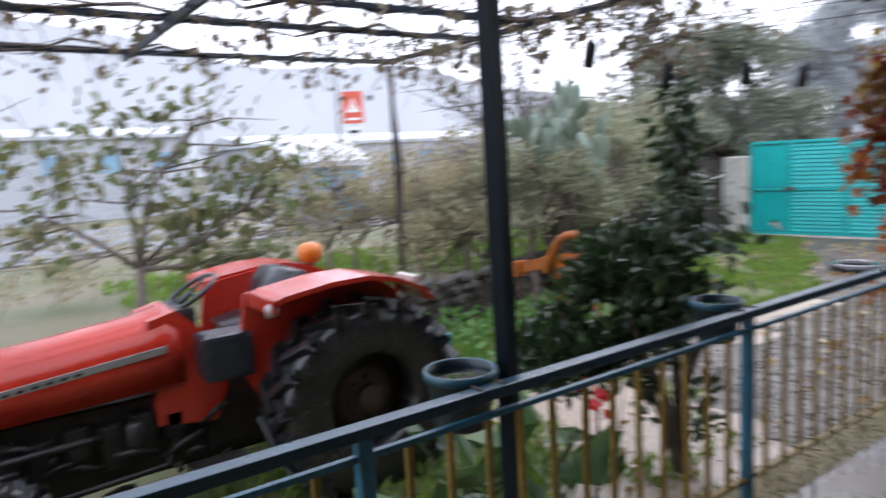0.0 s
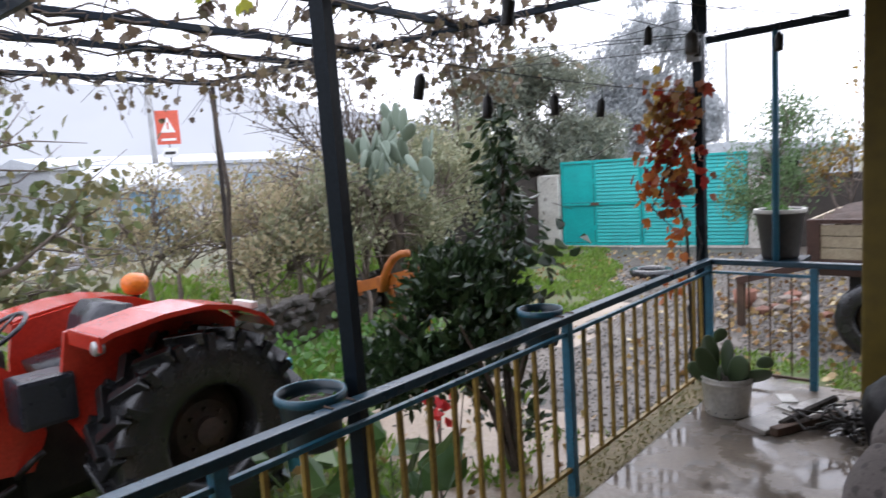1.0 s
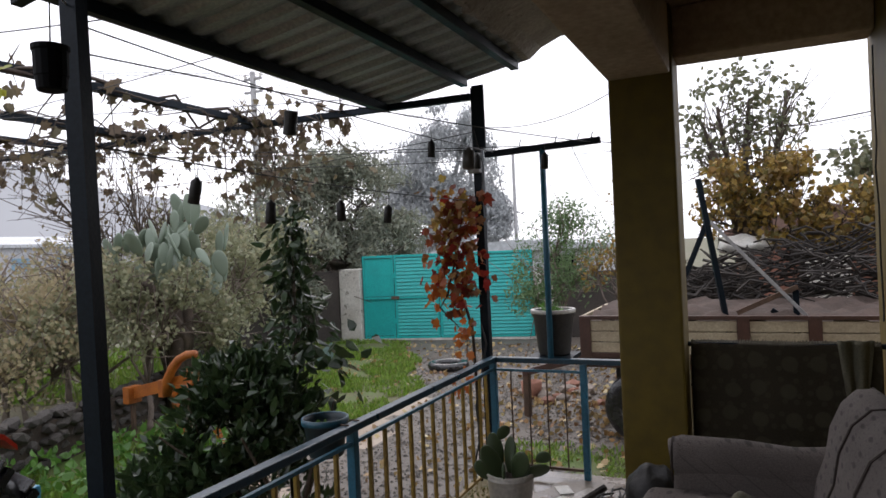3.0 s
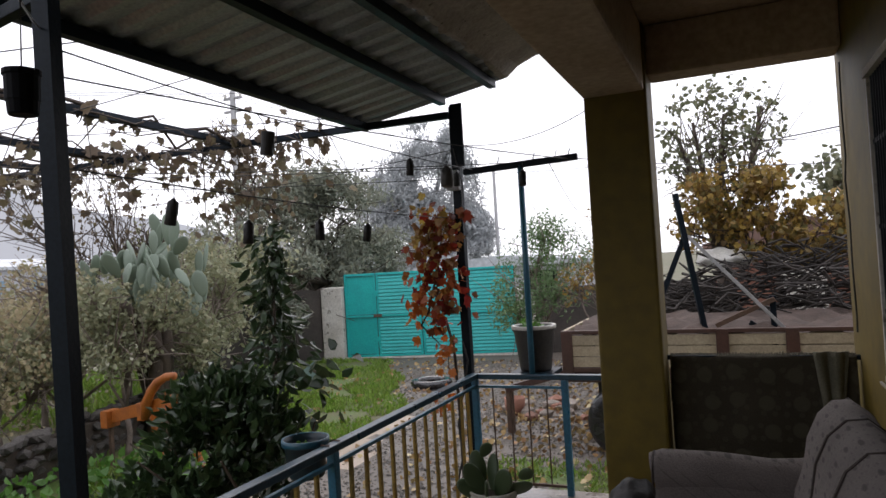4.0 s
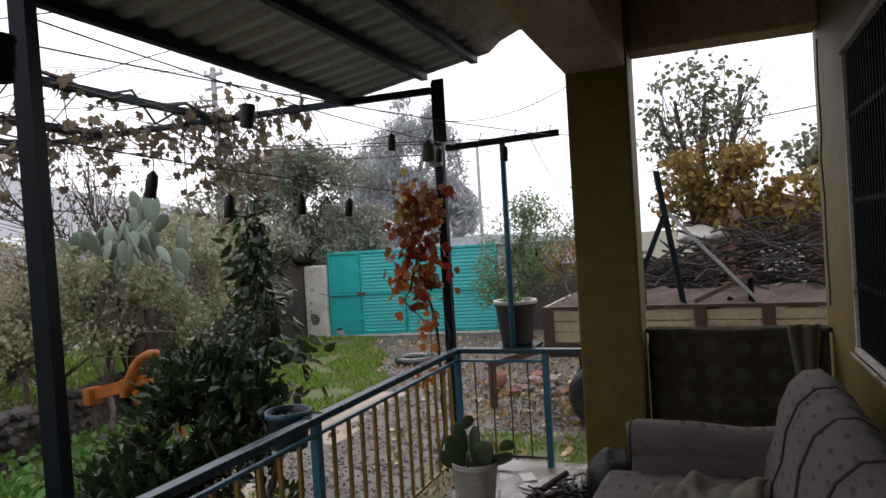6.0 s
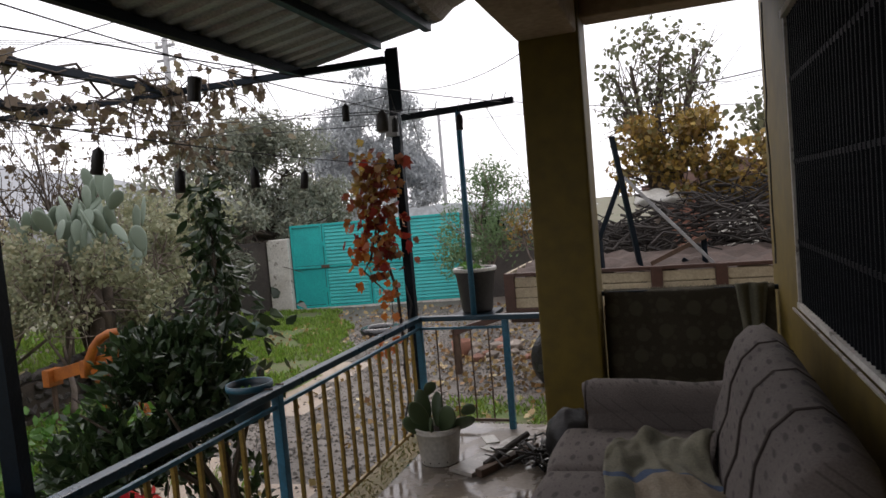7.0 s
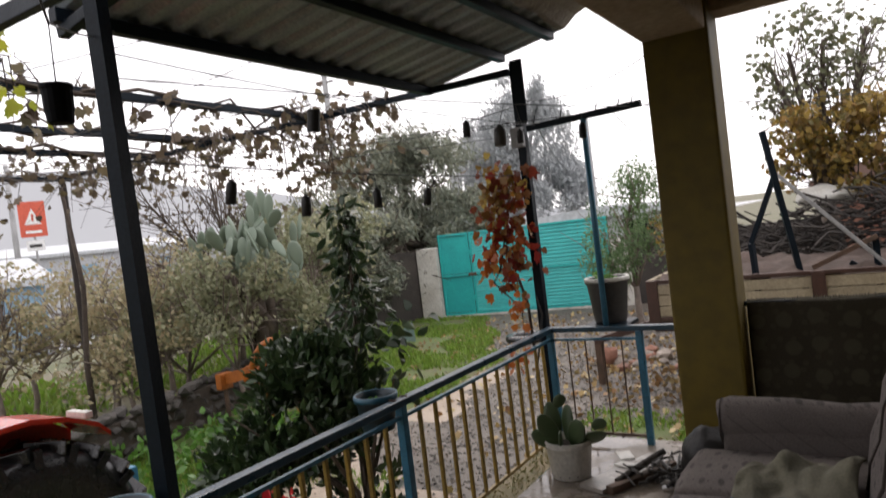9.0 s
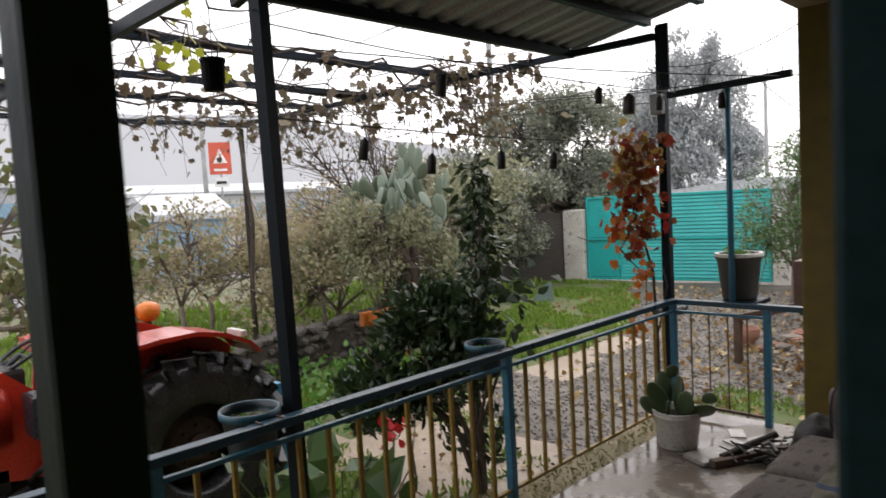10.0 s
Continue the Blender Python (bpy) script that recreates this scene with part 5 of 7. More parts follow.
back = [(0.45, 0.34), (0.42, 0.44), (0.44, 0.56), (0.485, 0.66), (0.51, 0.80), (0.565, 0.92), (0.64, 0.99), (0.72, 1.0), (0.785, 0.95), (0.82, 0.80), (0.84, 0.5), (0.84, 0.10), (0.50, 0.10)]
yb = [2.0 + 1.96 * i / 48 for i in range(49)]
b = bmesh.new()
rws = []
for y in yb:
    end = min(1.0, min(y - 1.985, 3.975 - y) / 0.10)
    k = math.sqrt(max(0.0, 1 - (1 - end) ** 2)) * 0.22 + 0.78
    rws.append([b.verts.new((0.62 + (x - 0.62) * k, y + 0.004 * noise.noise(Vector((x * 9, y * 9, z * 9))), 0.5 + (z - 0.5) * (0.85 + 0.15 * k) + 0.008 * noise.noise(Vector((x * 5, y * 6, z * 5))))) for x, z in back])
for i in range(48):
    for q in range(len(back)):
        b.faces.new((rws[i][q], rws[i][(q + 1) % len(back)], rws[i + 1][(q + 1) % len(back)], rws[i + 1][q]))
b.faces.new(rws[0])
b.faces.new(rws[-1])
part("backrest", b, M["sofa"], so, "long rounded backrest", smooth=True)
for y in (3.42, 2.90, 2.40):
    b = bmesh.new()
    tube(b, [(x - 0.004, y + 0.05 * math.sin(2.2 * q / 7), z + 0.002) for q, (x, z) in enumerate(back[1:9])], 0.007, 5)
    part("piping", b, M["sofa_trim"], so, "dark piping")
# wing that joins the far arm to the backrest
b = bmesh.new()
tube(b, [(0.60, 4.0, 0.50), (0.63, 4.0, 0.72), (0.665, 3.99, 0.85), (0.72, 3.98, 0.91), (0.77, 3.97, 0.86)], [0.09, 0.095, 0.095, 0.085, 0.06], 14)
part("wing", b, M["sofa"], so, smooth=True)
b = bmesh.new()
tube(b, [(0.53, 3.91, 0.62), (0.545, 3.91, 0.76), (0.60, 3.91, 0.90), (0.66, 3.91, 0.965), (0.74, 3.91, 0.975)], 0.008, 5)
part("piping", b, M["sofa_trim"], so, "dark piping")
for y0, y1 in ((3.86, 4.10), (1.72, 1.98)):
    part("arm", cushion(-0.235, 0.62, y0 + 0.005, y1 - 0.005, 0.10, 0.58, 0.035, 0.012), M["sofa"], so, smooth=True)
    b = bmesh.new()
    ym = (y0 + y1) / 2
    pts = [(-0.24, ym, 0.555), (-0.20, ym, 0.565), (0.1, ym, 0.565), (0.35, ym, 0.545), (0.52, ym, 0.56), (0.62, ym, 0.62)]
    tube(b, pts, [0.115, 0.125, 0.122, 0.12, 0.12, 0.10], 18)
    part("arm_roll", b, M["sofa"], so, smooth=True)
    b = bmesh.new()
    rp = [(-0.243, ym + 0.118 * math.cos(a), 0.555 + 0.118 * math.sin(a)) for a in np.linspace(0, 2 * math.pi, 24, endpoint=False)]
    tube(b, rp, 0.007, 6, closed=True)
    part("piping", b, M["sofa_trim"], so, "dark piping")
for x in (-0.2, 0.72):
    for y in (1.85, 3.95):
        part("foot", boxes((x - 0.03, x + 0.03, y - 0.03, y + 0.03, 0.0, 0.07), bevel=0.005), M["char_wood"], so)

# blanket crumpled on the seat
bm = bmesh.new()
nb = 48
vv = [[None] * (nb + 1) for _ in range(nb + 1)]
for i in range(nb + 1):
    for j in range(nb + 1):
        u, w = i / nb, j / nb
        x = 0.00 + 0.44 * u + 0.05 * math.sin(5 * w + 1) - 0.10 * (1 - w) * (1 - u)
        y = 2.55 + 1.00 * w + 0.05 * math.sin(4 * u)
        fold = abs(noise.noise(Vector((u * 2.2 + w * 1.2, w * 2.6, 4.3))))
        z = 0.488 + 0.09 * fold + 0.075 * math.exp(-((u - 0.30) ** 2 + (w - 0.93) ** 2) / 0.012) + 0.085 * math.exp(-((u - 0.92) ** 2 + (w - 0.90) ** 2) / 0.02) + 0.016 * noise.noise(Vector((u * 9, w * 9, 1)))
        vv[i][j] = bm.verts.new((x, y, z))
for i in range(nb):
    for j in range(nb):
        f = bm.faces.new((vv[i][j], vv[i + 1][j], vv[i + 1][j + 1], vv[i][j + 1]))
        if 20 <= j < 23:
            f.material_index = 1
        elif j < 20 and i > 10:
            f.material_index = 2
ob = solid("blanket", bm, M["blanket"], "crumpled pale olive blanket with blue stripe on the sofa seat", "blanket", smooth=True)
ob.data.materials.append(M["blanket_stripe"])
ob.data.materials.append(M["blanket_pale"])
sm = ob.modifiers.new("thick", "SOLIDIFY")
sm.thickness = 0.012

wc = thing("wall_cable", (0.92, 4.98, 1.2), "loose black cable hanging down the wall corner", "cable")
part("strand", tube(bmesh.new(), [(0.918, 4.985, 2.90), (0.913, 4.975, 2.6), (0.918, 4.985, 2.3), (0.905, 4.97, 2.15), (0.916, 4.98, 1.9), (0.912, 4.975, 1.6), (0.918, 4.985, 1.3), (0.915, 4.98, 1.2)], 0.006, 6), M["wire"], wc)

# carpet hung over a bar between the pillar and the wall
solid("bar", tube(bmesh.new(), [(-0.235, 5.05, 1.035), (0.93, 5.05, 1.035)], 0.018, 10), M["dark_iron"], "iron bar between pillar and wall", "bar", kind="structure")
cpt = thing("carpet", (0.35, 5.05, 0.1), "olive brown patterned carpet hung over a bar beside the pillar", "carpet")
bm = bmesh.new()
prof = [(0.055, 0.12), (0.05, 0.5), (0.04, 0.95), (0.032, 1.035), (0.0, 1.062), (-0.032, 1.035), (-0.045, 0.9), (-0.055, 0.5), (-0.06, 0.10)]
nx = 60
rows = []
for i in range(nx + 1):
    x = -0.215 + 1.12 * i / nx
    rows.append([bm.verts.new((x, 5.05 + dy + 0.010 * math.sin(x * 9 + z * 2) + 0.006 * noise.noise(Vector((x * 8, z * 5, 0))), z + 0.006 * noise.noise(Vector((x * 6, 0, 2))))) for dy, z in prof])
for i in range(nx):
    for j in range(len(prof) - 1):
        bm.faces.new((rows[i][j], rows[i + 1][j], rows[i + 1][j + 1], rows[i][j + 1]))
ob = part("carpet_cloth", bm, M["carpet"], cpt, smooth=True)
sm = ob.modifiers.new("thick", "SOLIDIFY")
sm.thickness = 0.014
b = bmesh.new()
g = np.random.default_rng(77)
for k in range(70):
    x = -0.20 + 1.09 * k / 70
    tube(b, [(x, 4.99, 1.058), (x + g.normal() * 0.004, 4.985, 1.070 + g.uniform(0, 0.012))], 0.004, 4)
part("frayed_edge", b, M["blanket"], cpt, "pale frayed fold")
bm = bmesh.new()
rows = []
for i in range(13):
    u = i / 12
    r = []
    for j in range(12):
        w = j / 11
        r.append(bm.verts.new((0.66 + 0.20 * u * (1 - 0.5 * w) + 0.05 * w, 4.955 - 0.022 * math.sin(u * 12) - 0.01, 1.085 - 0.42 * w)))
    rows.append(r)
for i in range(12):
    for j in range(11):
        bm.faces.new((rows[i][j], rows[i + 1][j], rows[i + 1][j + 1], rows[i][j + 1]))
ob = solid("draped_cloth", bm, M["blanket"], "grey woven cloth draped over the carpet end beside the wall", "cloth", smooth=True)
sm = ob.modifiers.new("thick", "SOLIDIFY")
sm.thickness = 0.008

# ---- garden close to the railing ----
# glossy evergreen bush
g = np.random.default_rng(51)
eb = thing("evergreen_bush", (-2.52, 3.65, G0), "dense dark glossy evergreen bush with one tall leafy shoot", "bush")
bm = bmesh.new()
for k in range(7):
    a = 2 * math.pi * k / 7
    e = Vector((-2.85 + 0.6 * math.cos(a), 3.55 + 0.6 * math.sin(a), 0.75))
    tube(bm, [(-2.52 + 0.02 * math.cos(a), 3.65 + 0.02 * math.sin(a), G0 - 0.02), (-2.6 + 0.1 * math.cos(a), 3.62 + 0.1 * math.sin(a), 0.1), e], [0.022, 0.018, 0.006], 6)
tube(bm, [(-2.52, 3.65, G0), (-2.75, 3.9, 0.5), (-2.88, 4.15, 1.2), (-2.90, 4.22, 2.08)], [0.03, 0.022, 0.016, 0.004], 7)
for k in range(70):
    z = g.uniform(0.9, 2.0)
    c = Vector((-2.90, 4.2, z))
    d = Vector((g.normal(), g.normal(), 0.5)).normalized() * g.uniform(0.08, 0.20) * (2.3 - z) * 0.8
    tube(bm, [c, c + d], [0.005, 0.002], 4)
tagged(part("stem", bm, M["bark"], eb), kind="stuff")
ch = []
for c, r, n in (((-2.86, 3.58, 0.60), (0.44, 0.48, 0.44), 3000), ((-3.06, 3.20, 0.36), (0.42, 0.36, 0.30), 1400), ((-2.86, 3.72, 0.76), (0.34, 0.34, 0.34), 1300), ((-2.62, 3.75, 0.08), (0.28, 0.32, 0.34), 480), ((-2.85, 3.50, 0.94), (0.34, 0.36, 0.22), 700)):
    p = in_clump(g, c, r, n, 0.4, 0.3, 3.2)
    ch.append(leaves(p, g.uniform(0.07, 0.125, len(p)), BLADE, 61 + len(ch), -0.1, (p - np.array(c)) * np.array([1.0, 1.0, 0.8]) + np.array([0, 0, 0.45])))
for k in range(34):
    z = 1.0 + k * 0.032
    w = 0.15 * (2.45 - z) / 1.4 + 0.05
    n = 12
    p = np.array([-2.90, 4.2, z]) + g.normal(size=(n, 3)) * np.array([w * 0.55, w * 0.55, 0.05])
    ch.append(leaves(p, g.uniform(0.08, 0.14, n), BLADE, 90 + k, 0.4, (p - np.array([-2.9, 4.2, z])) * 3))
for k in range(46):
    a = g.uniform(0, 6.28)
    q = np.array([-2.80 + 0.36 * math.cos(a) * g.uniform(0.2, 1), 3.62 + 0.36 * math.sin(a) * g.uniform(0.2, 1), g.uniform(0.75, 1.02)])
    p = q + np.array([[0, 0, 0.022 * i] for i in range(9)]) + g.normal(size=(9, 3)) * 0.012
    ch.append(leaves(p, g.uniform(0.07, 0.115, 9), BLADE, 400 + k, -0.5))
p = np.array([-2.62, 4.2, 0.95]) + g.normal(size=(46, 3)) * np.array([0.12, 0.14, 0.18])
ch.append(leaves(p, g.uniform(0.10, 0.15, 46), OVAL, 160, 0.5))
stuff_under("crown", ch, L["laurel"], eb)

fo = thing("orange_flower", (-3.05, 3.35, G0), "orange flower stalk rising from the evergreen bush", "flower")
part("stalk", tube(bmesh.new(), [(-3.02, 3.45, G0), (-3.06, 3.40, 0.4), (-3.10, 3.32, 0.93)], [0.010, 0.008, 0.004], 6), M["twig"], fo)
p = np.array([-3.10, 3.32, 0.94]) + g.normal(size=(14, 3)) * np.array([0.035, 0.035, 0.04])
stuff_under("bloom", [leaves(p, g.uniform(0.035, 0.065, 14), OVAL, 31, -0.4)], L["orange_vine"], fo)

# broad-leaved plants by the railing
def broad_plant(name, at, n, h, size, seed, label, leaf="broad"):
    t = thing(name, at, label, "plant", "plants by the railing")
    gg = np.random.default_rng(seed)
    b = bmesh.new()
    ch2 = []
    for k in range(n):
        a = gg.uniform(0, 2 * math.pi)
        top = Vector(at) + Vector((math.cos(a) * 0.22 * gg.uniform(0.4, 1.3), math.sin(a) * 0.22 * gg.uniform(0.4, 1.3), h * gg.uniform(0.5, 1.0)))
        tube(b, [at, (Vector(at) + top) / 2 + Vector((0, 0, 0.08)), top], [0.008, 0.006, 0.004], 5)
        ch2.append(leaves(np.array([top]), [size * gg.uniform(0.7, 1.2)], OVAL, seed + k, -0.1, np.array([[math.cos(a), math.sin(a), 0.4]])))
    part("stalk", b, L[leaf], t)
    stuff_under("leaves", ch2, L[leaf], t)
    return t


for k, (x, y, n, h, s) in enumerate(((-2.15, 2.12, 9, 0.75, 0.30), (-2.25, 1.55, 11, 0.62, 0.26), (-2.2, 0.9, 10, 0.7, 0.26), (-2.5, 1.9, 9, 0.6, 0.24), (-2.3, 2.45, 6, 0.45, 0.22), (-2.2, 0.3, 10, 0.7, 0.26), (-2.9, 2.2, 9, 0.6, 0.24))):
    broad_plant("broad_leaf_plant", (x, y, G0), n, h, s, 200 + 10 * k, "broad-leaved green plant growing below the railing")
fl = thing("red_flower", (-2.25, 2.6, G0), "flower stalk with red blooms below the railing", "flower")
b = bmesh.new()
tube(b, [(-2.25, 2.6, G0), (-2.27, 2.58, 0.0), (-2.25, 2.6, 0.42)], [0.012, 0.010, 0.006], 6)
tube(b, [(-2.27, 2.58, 0.0), (-2.2, 2.68, 0.2), (-2.18, 2.72, 0.5)], [0.008, 0.006, 0.003], 5)
part("stalk", b, M["twig"], fl)
g = np.random.default_rng(55)
p = np.array([-2.26, 2.6, 0.38]) + g.normal(size=(16, 3)) * np.array([0.035, 0.035, 0.05])
stuff_under("bloom", [leaves(p, g.uniform(0.05, 0.09, 16), OVAL, 3, -0.6)], L["flower"], fl)


def tub(x, y, z0, z1, r, label):
    t = thing("plant_tub", (x, y, z0), label, "tub", "blue tubs in the garden")
    b = bmesh.new()
    m = Matrix.Translation((x, y, z0))
    h = z1 - z0
    lathe(b, [(r * 0.74, 0), (r * 0.78, 0.012), (r * 0.93, h - 0.035), (r * 1.0, h - 0.032), (r * 1.02, h - 0.006), (r * 1.0, h), (r * 0.94, h), (r * 0.92, h - 0.03), (r * 0.88, h - 0.05), (0.02, h - 0.055)], 36, m)
    part("tub_body", b, M["tub_dark"], t, smooth=True)
    part("rim", lathe(bmesh.new(), [(r * 1.03, h - 0.028), (r * 1.05, h - 0.014), (r * 1.03, h + 0.003), (r * 0.95, h + 0.003), (r * 0.94, h - 0.012), (r * 1.0, h - 0.03)], 36, m, close=True), M["tub"], t, "rolled blue rim", smooth=True)
    for dy in (-0.05, 0.05):
        part("hook", tube(bmesh.new(), [(x + r * 0.9, y + dy, z1 - 0.07), (x + r + 0.006, y + dy, z1 - 0.03), (RX - 0.028, y + dy, 0.907), (RX + 0.02, y + dy, 0.907)], 0.004, 5), M["rusty"], t, "thin iron hook over the rail")
    b = bmesh.new()
    lathe(b, [(r * 0.87, h - 0.048), (r * 0.5, h - 0.035), (0.02, h - 0.03)], 24, m)
    part("soil", b, M["soil"], t)
    gg = np.random.default_rng(int(abs(x * 100)))
    p = np.array([x, y, z1 - 0.035]) + gg.normal(size=(14, 3)) * np.array([r * 0.35, r * 0.35, 0.005])
    stuff_under("weeds", [leaves(p, gg.uniform(0.02, 0.045, 14), OVAL, 5, -0.5)], L["bright"], t)


tub(-1.865, 1.47, 0.72, 0.925, 0.128, "round blue plastic tub with weeds hung outside the railing")
tub(-1.855, 3.01, 0.73, 0.925, 0.118, "round blue plastic tub of soil hung outside the railing")
bm = bmesh.new()
tube(bm, [(-4.85 + 0.30 * math.cos(a), 11.2 + 0.30 * math.sin(a), G0 + 0.07) for a in np.linspace(0, 2 * math.pi, 30, endpoint=False)], 0.075, 10, closed=True)
solid("old_tyre", bm, M["rubber"], "old black tyre lying on the gravel", "tyre", smooth=True)

# low field-stone wall towards the plough
g = np.random.default_rng(61)
lw = thing("low_stone_wall", (-7.0, 5.2, G0), "low dark dry-stone wall at the garden edge", "wall", kind="structure")
stone_meshes = []
for k in range(8):
    b = bmesh.new()
    bmesh.ops.create_icosphere(b, subdivisions=1, radius=1.0)
    for v in b.verts:
        v.co *= 1 + g.normal() * 0.10
        v.co.z *= 0.62
        v.co.x *= 1.2
    stone_meshes.append(quiet(b, "stone", M["stone"]))
a0, a1 = Vector((-6.55, 3.9, G0)), Vector((-7.9, 8.6, G0))
for row in range(5):
    for k in range(34):
        c = a0.lerp(a1, (k + 0.5 * (row % 2)) / 34)
        o = new("stone", stone_meshes[g.integers(0, 8)])
        o.location = c + Vector((g.normal() * 0.05, g.normal() * 0.03, 0.05 + row * 0.125))
        s = g.uniform(0.075, 0.12)
        o.scale = (s, s * g.uniform(0.8, 1.2), s * g.uniform(0.9, 1.2))
        o.rotation_euler = (g.normal() * 0.2, g.normal() * 0.2, 1.8 + g.normal() * 0.3)
        o.parent = lw
        o.matrix_parent_inverse = world_place(lw).inverted()
core = part("core", beam((-6.6, 4.0, G0 + 0.24), (-7.85, 8.5, G0 + 0.24), 0.14, 0.50), M["soil"], lw)

# orange plough
pl = thing("plough", (-6.0, 5.9, G0), "orange painted plough parked by the low wall", "plough")
part("beam", beam((-6.72, 5.92, 0.25), (-5.45, 5.88, 0.53), 0.09, 0.14), M["plow"], pl)
part("beam", beam((-6.10, 6.05, 0.24), (-5.40, 6.02, 0.46), 0.06, 0.09), M["plow"], pl)
b = bmesh.new()
tube(b, [(-5.98, 5.82, 0.30), (-5.95, 5.80, 0.46), (-5.87, 5.80, 0.60), (-5.76, 5.80, 0.71), (-5.64, 5.80, 0.77), (-5.52, 5.82, 0.78)], [0.055, 0.058, 0.055, 0.05, 0.046, 0.042], 8)
part("arched_arm", b, M["plow"], pl, smooth=True)
for x, z in ((-6.62, 0.27), (-6.05, 0.38), (-5.55, 0.48)):
    part("bracket", boxes((x - 0.05, x + 0.05, 5.80, 5.99, z - 0.11, z + 0.09), bevel=0.01), M["plow"], pl)
for x, z in ((-6.02, 0.30), (-5.50, 0.42)):
    part("share", tube(bmesh.new(), [(x, 5.95, z), (x + 0.03, 6.0, -0.05), (x + 0.16, 6.05, G0 + 0.02)], [0.045, 0.05, 0.02], 6), M["plow"], pl)
for x, z in ((-6.62, 0.17), (-5.75, 0.36)):
    part("stand", boxes((x - 0.02, x + 0.02, 5.88, 5.92, G0, z)), M["rusty"], pl)

pl.location += Vector((0.03, 0.0, -0.06))

# prickly pear clump
g = np.random.default_rng(71)
pp = thing("prickly_pear", (-7.4, 7.3, G0), "tall grey-green prickly pear clump", "cactus")
b = bmesh.new()
for k in range(5):
    e = Vector((-7.0 + g.normal() * 0.35, 7.0 + g.normal() * 0.4, 1.5))
    tube(b, [(-7.3 + g.normal() * 0.08, 7.3 + g.normal() * 0.08, G0), (-7.2 + g.normal() * 0.2, 7.2 + g.normal() * 0.2, 0.7), e], [0.13, 0.10, 0.07], 8)
part("trunk", b, M["bark"], pp, smooth=True)
for k in range(58):
    if k < 34:
        c = Vector((-6.98 + g.normal() * 0.26, 7.0 + g.normal() * 0.26, g.uniform(1.5, 2.35)))
    else:
        c = Vector((-7.0 + g.uniform(-0.7, 0.75), 7.0 + g.uniform(-0.7, 0.8), g.uniform(1.1, 1.9)))
    d = Vector((g.normal() * 0.35, g.normal() * 0.35, 1)).normalized() * g.uniform(0.30, 0.44)
    b = bmesh.new()
    pad(b, c, c + d, g.uniform(0.135, 0.205), 0.045, g.uniform(0, 3))
    part("cactus_pad", b, L["cactus"], pp, smooth=True)

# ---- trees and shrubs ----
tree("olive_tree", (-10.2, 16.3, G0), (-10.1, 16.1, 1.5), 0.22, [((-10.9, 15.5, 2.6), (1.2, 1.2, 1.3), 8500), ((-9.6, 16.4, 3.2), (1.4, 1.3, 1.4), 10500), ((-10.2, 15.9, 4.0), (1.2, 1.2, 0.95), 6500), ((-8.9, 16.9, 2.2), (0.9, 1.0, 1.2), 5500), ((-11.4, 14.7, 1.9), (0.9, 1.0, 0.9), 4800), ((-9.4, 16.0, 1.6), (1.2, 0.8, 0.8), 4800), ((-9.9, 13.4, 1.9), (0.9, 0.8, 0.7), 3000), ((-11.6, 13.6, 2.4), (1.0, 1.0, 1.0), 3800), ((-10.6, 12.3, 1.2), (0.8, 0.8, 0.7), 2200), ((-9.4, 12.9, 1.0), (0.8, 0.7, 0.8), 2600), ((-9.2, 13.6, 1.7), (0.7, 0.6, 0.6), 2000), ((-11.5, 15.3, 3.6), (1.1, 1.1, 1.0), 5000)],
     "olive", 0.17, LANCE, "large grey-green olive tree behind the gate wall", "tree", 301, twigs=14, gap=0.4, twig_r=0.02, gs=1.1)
# This far tree carries its mist in the crown's leaf colour.
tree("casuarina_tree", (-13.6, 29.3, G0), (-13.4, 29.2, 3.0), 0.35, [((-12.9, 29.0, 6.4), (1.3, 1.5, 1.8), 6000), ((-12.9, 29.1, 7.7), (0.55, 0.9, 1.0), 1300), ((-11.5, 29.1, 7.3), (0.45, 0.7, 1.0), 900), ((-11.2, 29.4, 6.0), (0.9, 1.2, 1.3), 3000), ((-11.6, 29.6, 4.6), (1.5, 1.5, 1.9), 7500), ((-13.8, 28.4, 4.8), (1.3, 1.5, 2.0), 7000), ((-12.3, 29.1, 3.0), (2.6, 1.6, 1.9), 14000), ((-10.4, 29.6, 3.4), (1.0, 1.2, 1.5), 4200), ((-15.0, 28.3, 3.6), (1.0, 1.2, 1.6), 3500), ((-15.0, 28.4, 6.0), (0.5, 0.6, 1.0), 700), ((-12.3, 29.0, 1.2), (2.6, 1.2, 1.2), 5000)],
     "haze", 0.24, LANCE, "tall feathery tree, rain mist painted into its pale grey leaves", "tree", 302, bark="zinc_pole", twigs=14, gap=0.42, droop=1.0, twig_r=0.03, gs=0.8)
tree("garden_shrub", (-8.3, 6.6, G0), (-8.2, 6.6, 0.1), 0.05, [((-8.0, 6.0, 0.75), (0.6, 0.6, 0.55), 2600), ((-7.5, 6.7, 1.35), (0.6, 0.6, 0.5), 1500), ((-7.0, 7.4, 1.0), (0.6, 0.6, 0.6), 1500), ((-8.1, 6.9, 1.25), (0.7, 0.7, 0.6), 1700)],
     "green_shrub", 0.085, OVAL, "tangled grey-green shrub below the prickly pear", "shrub", 303, bark="twig", twigs=26, gap=0.45)
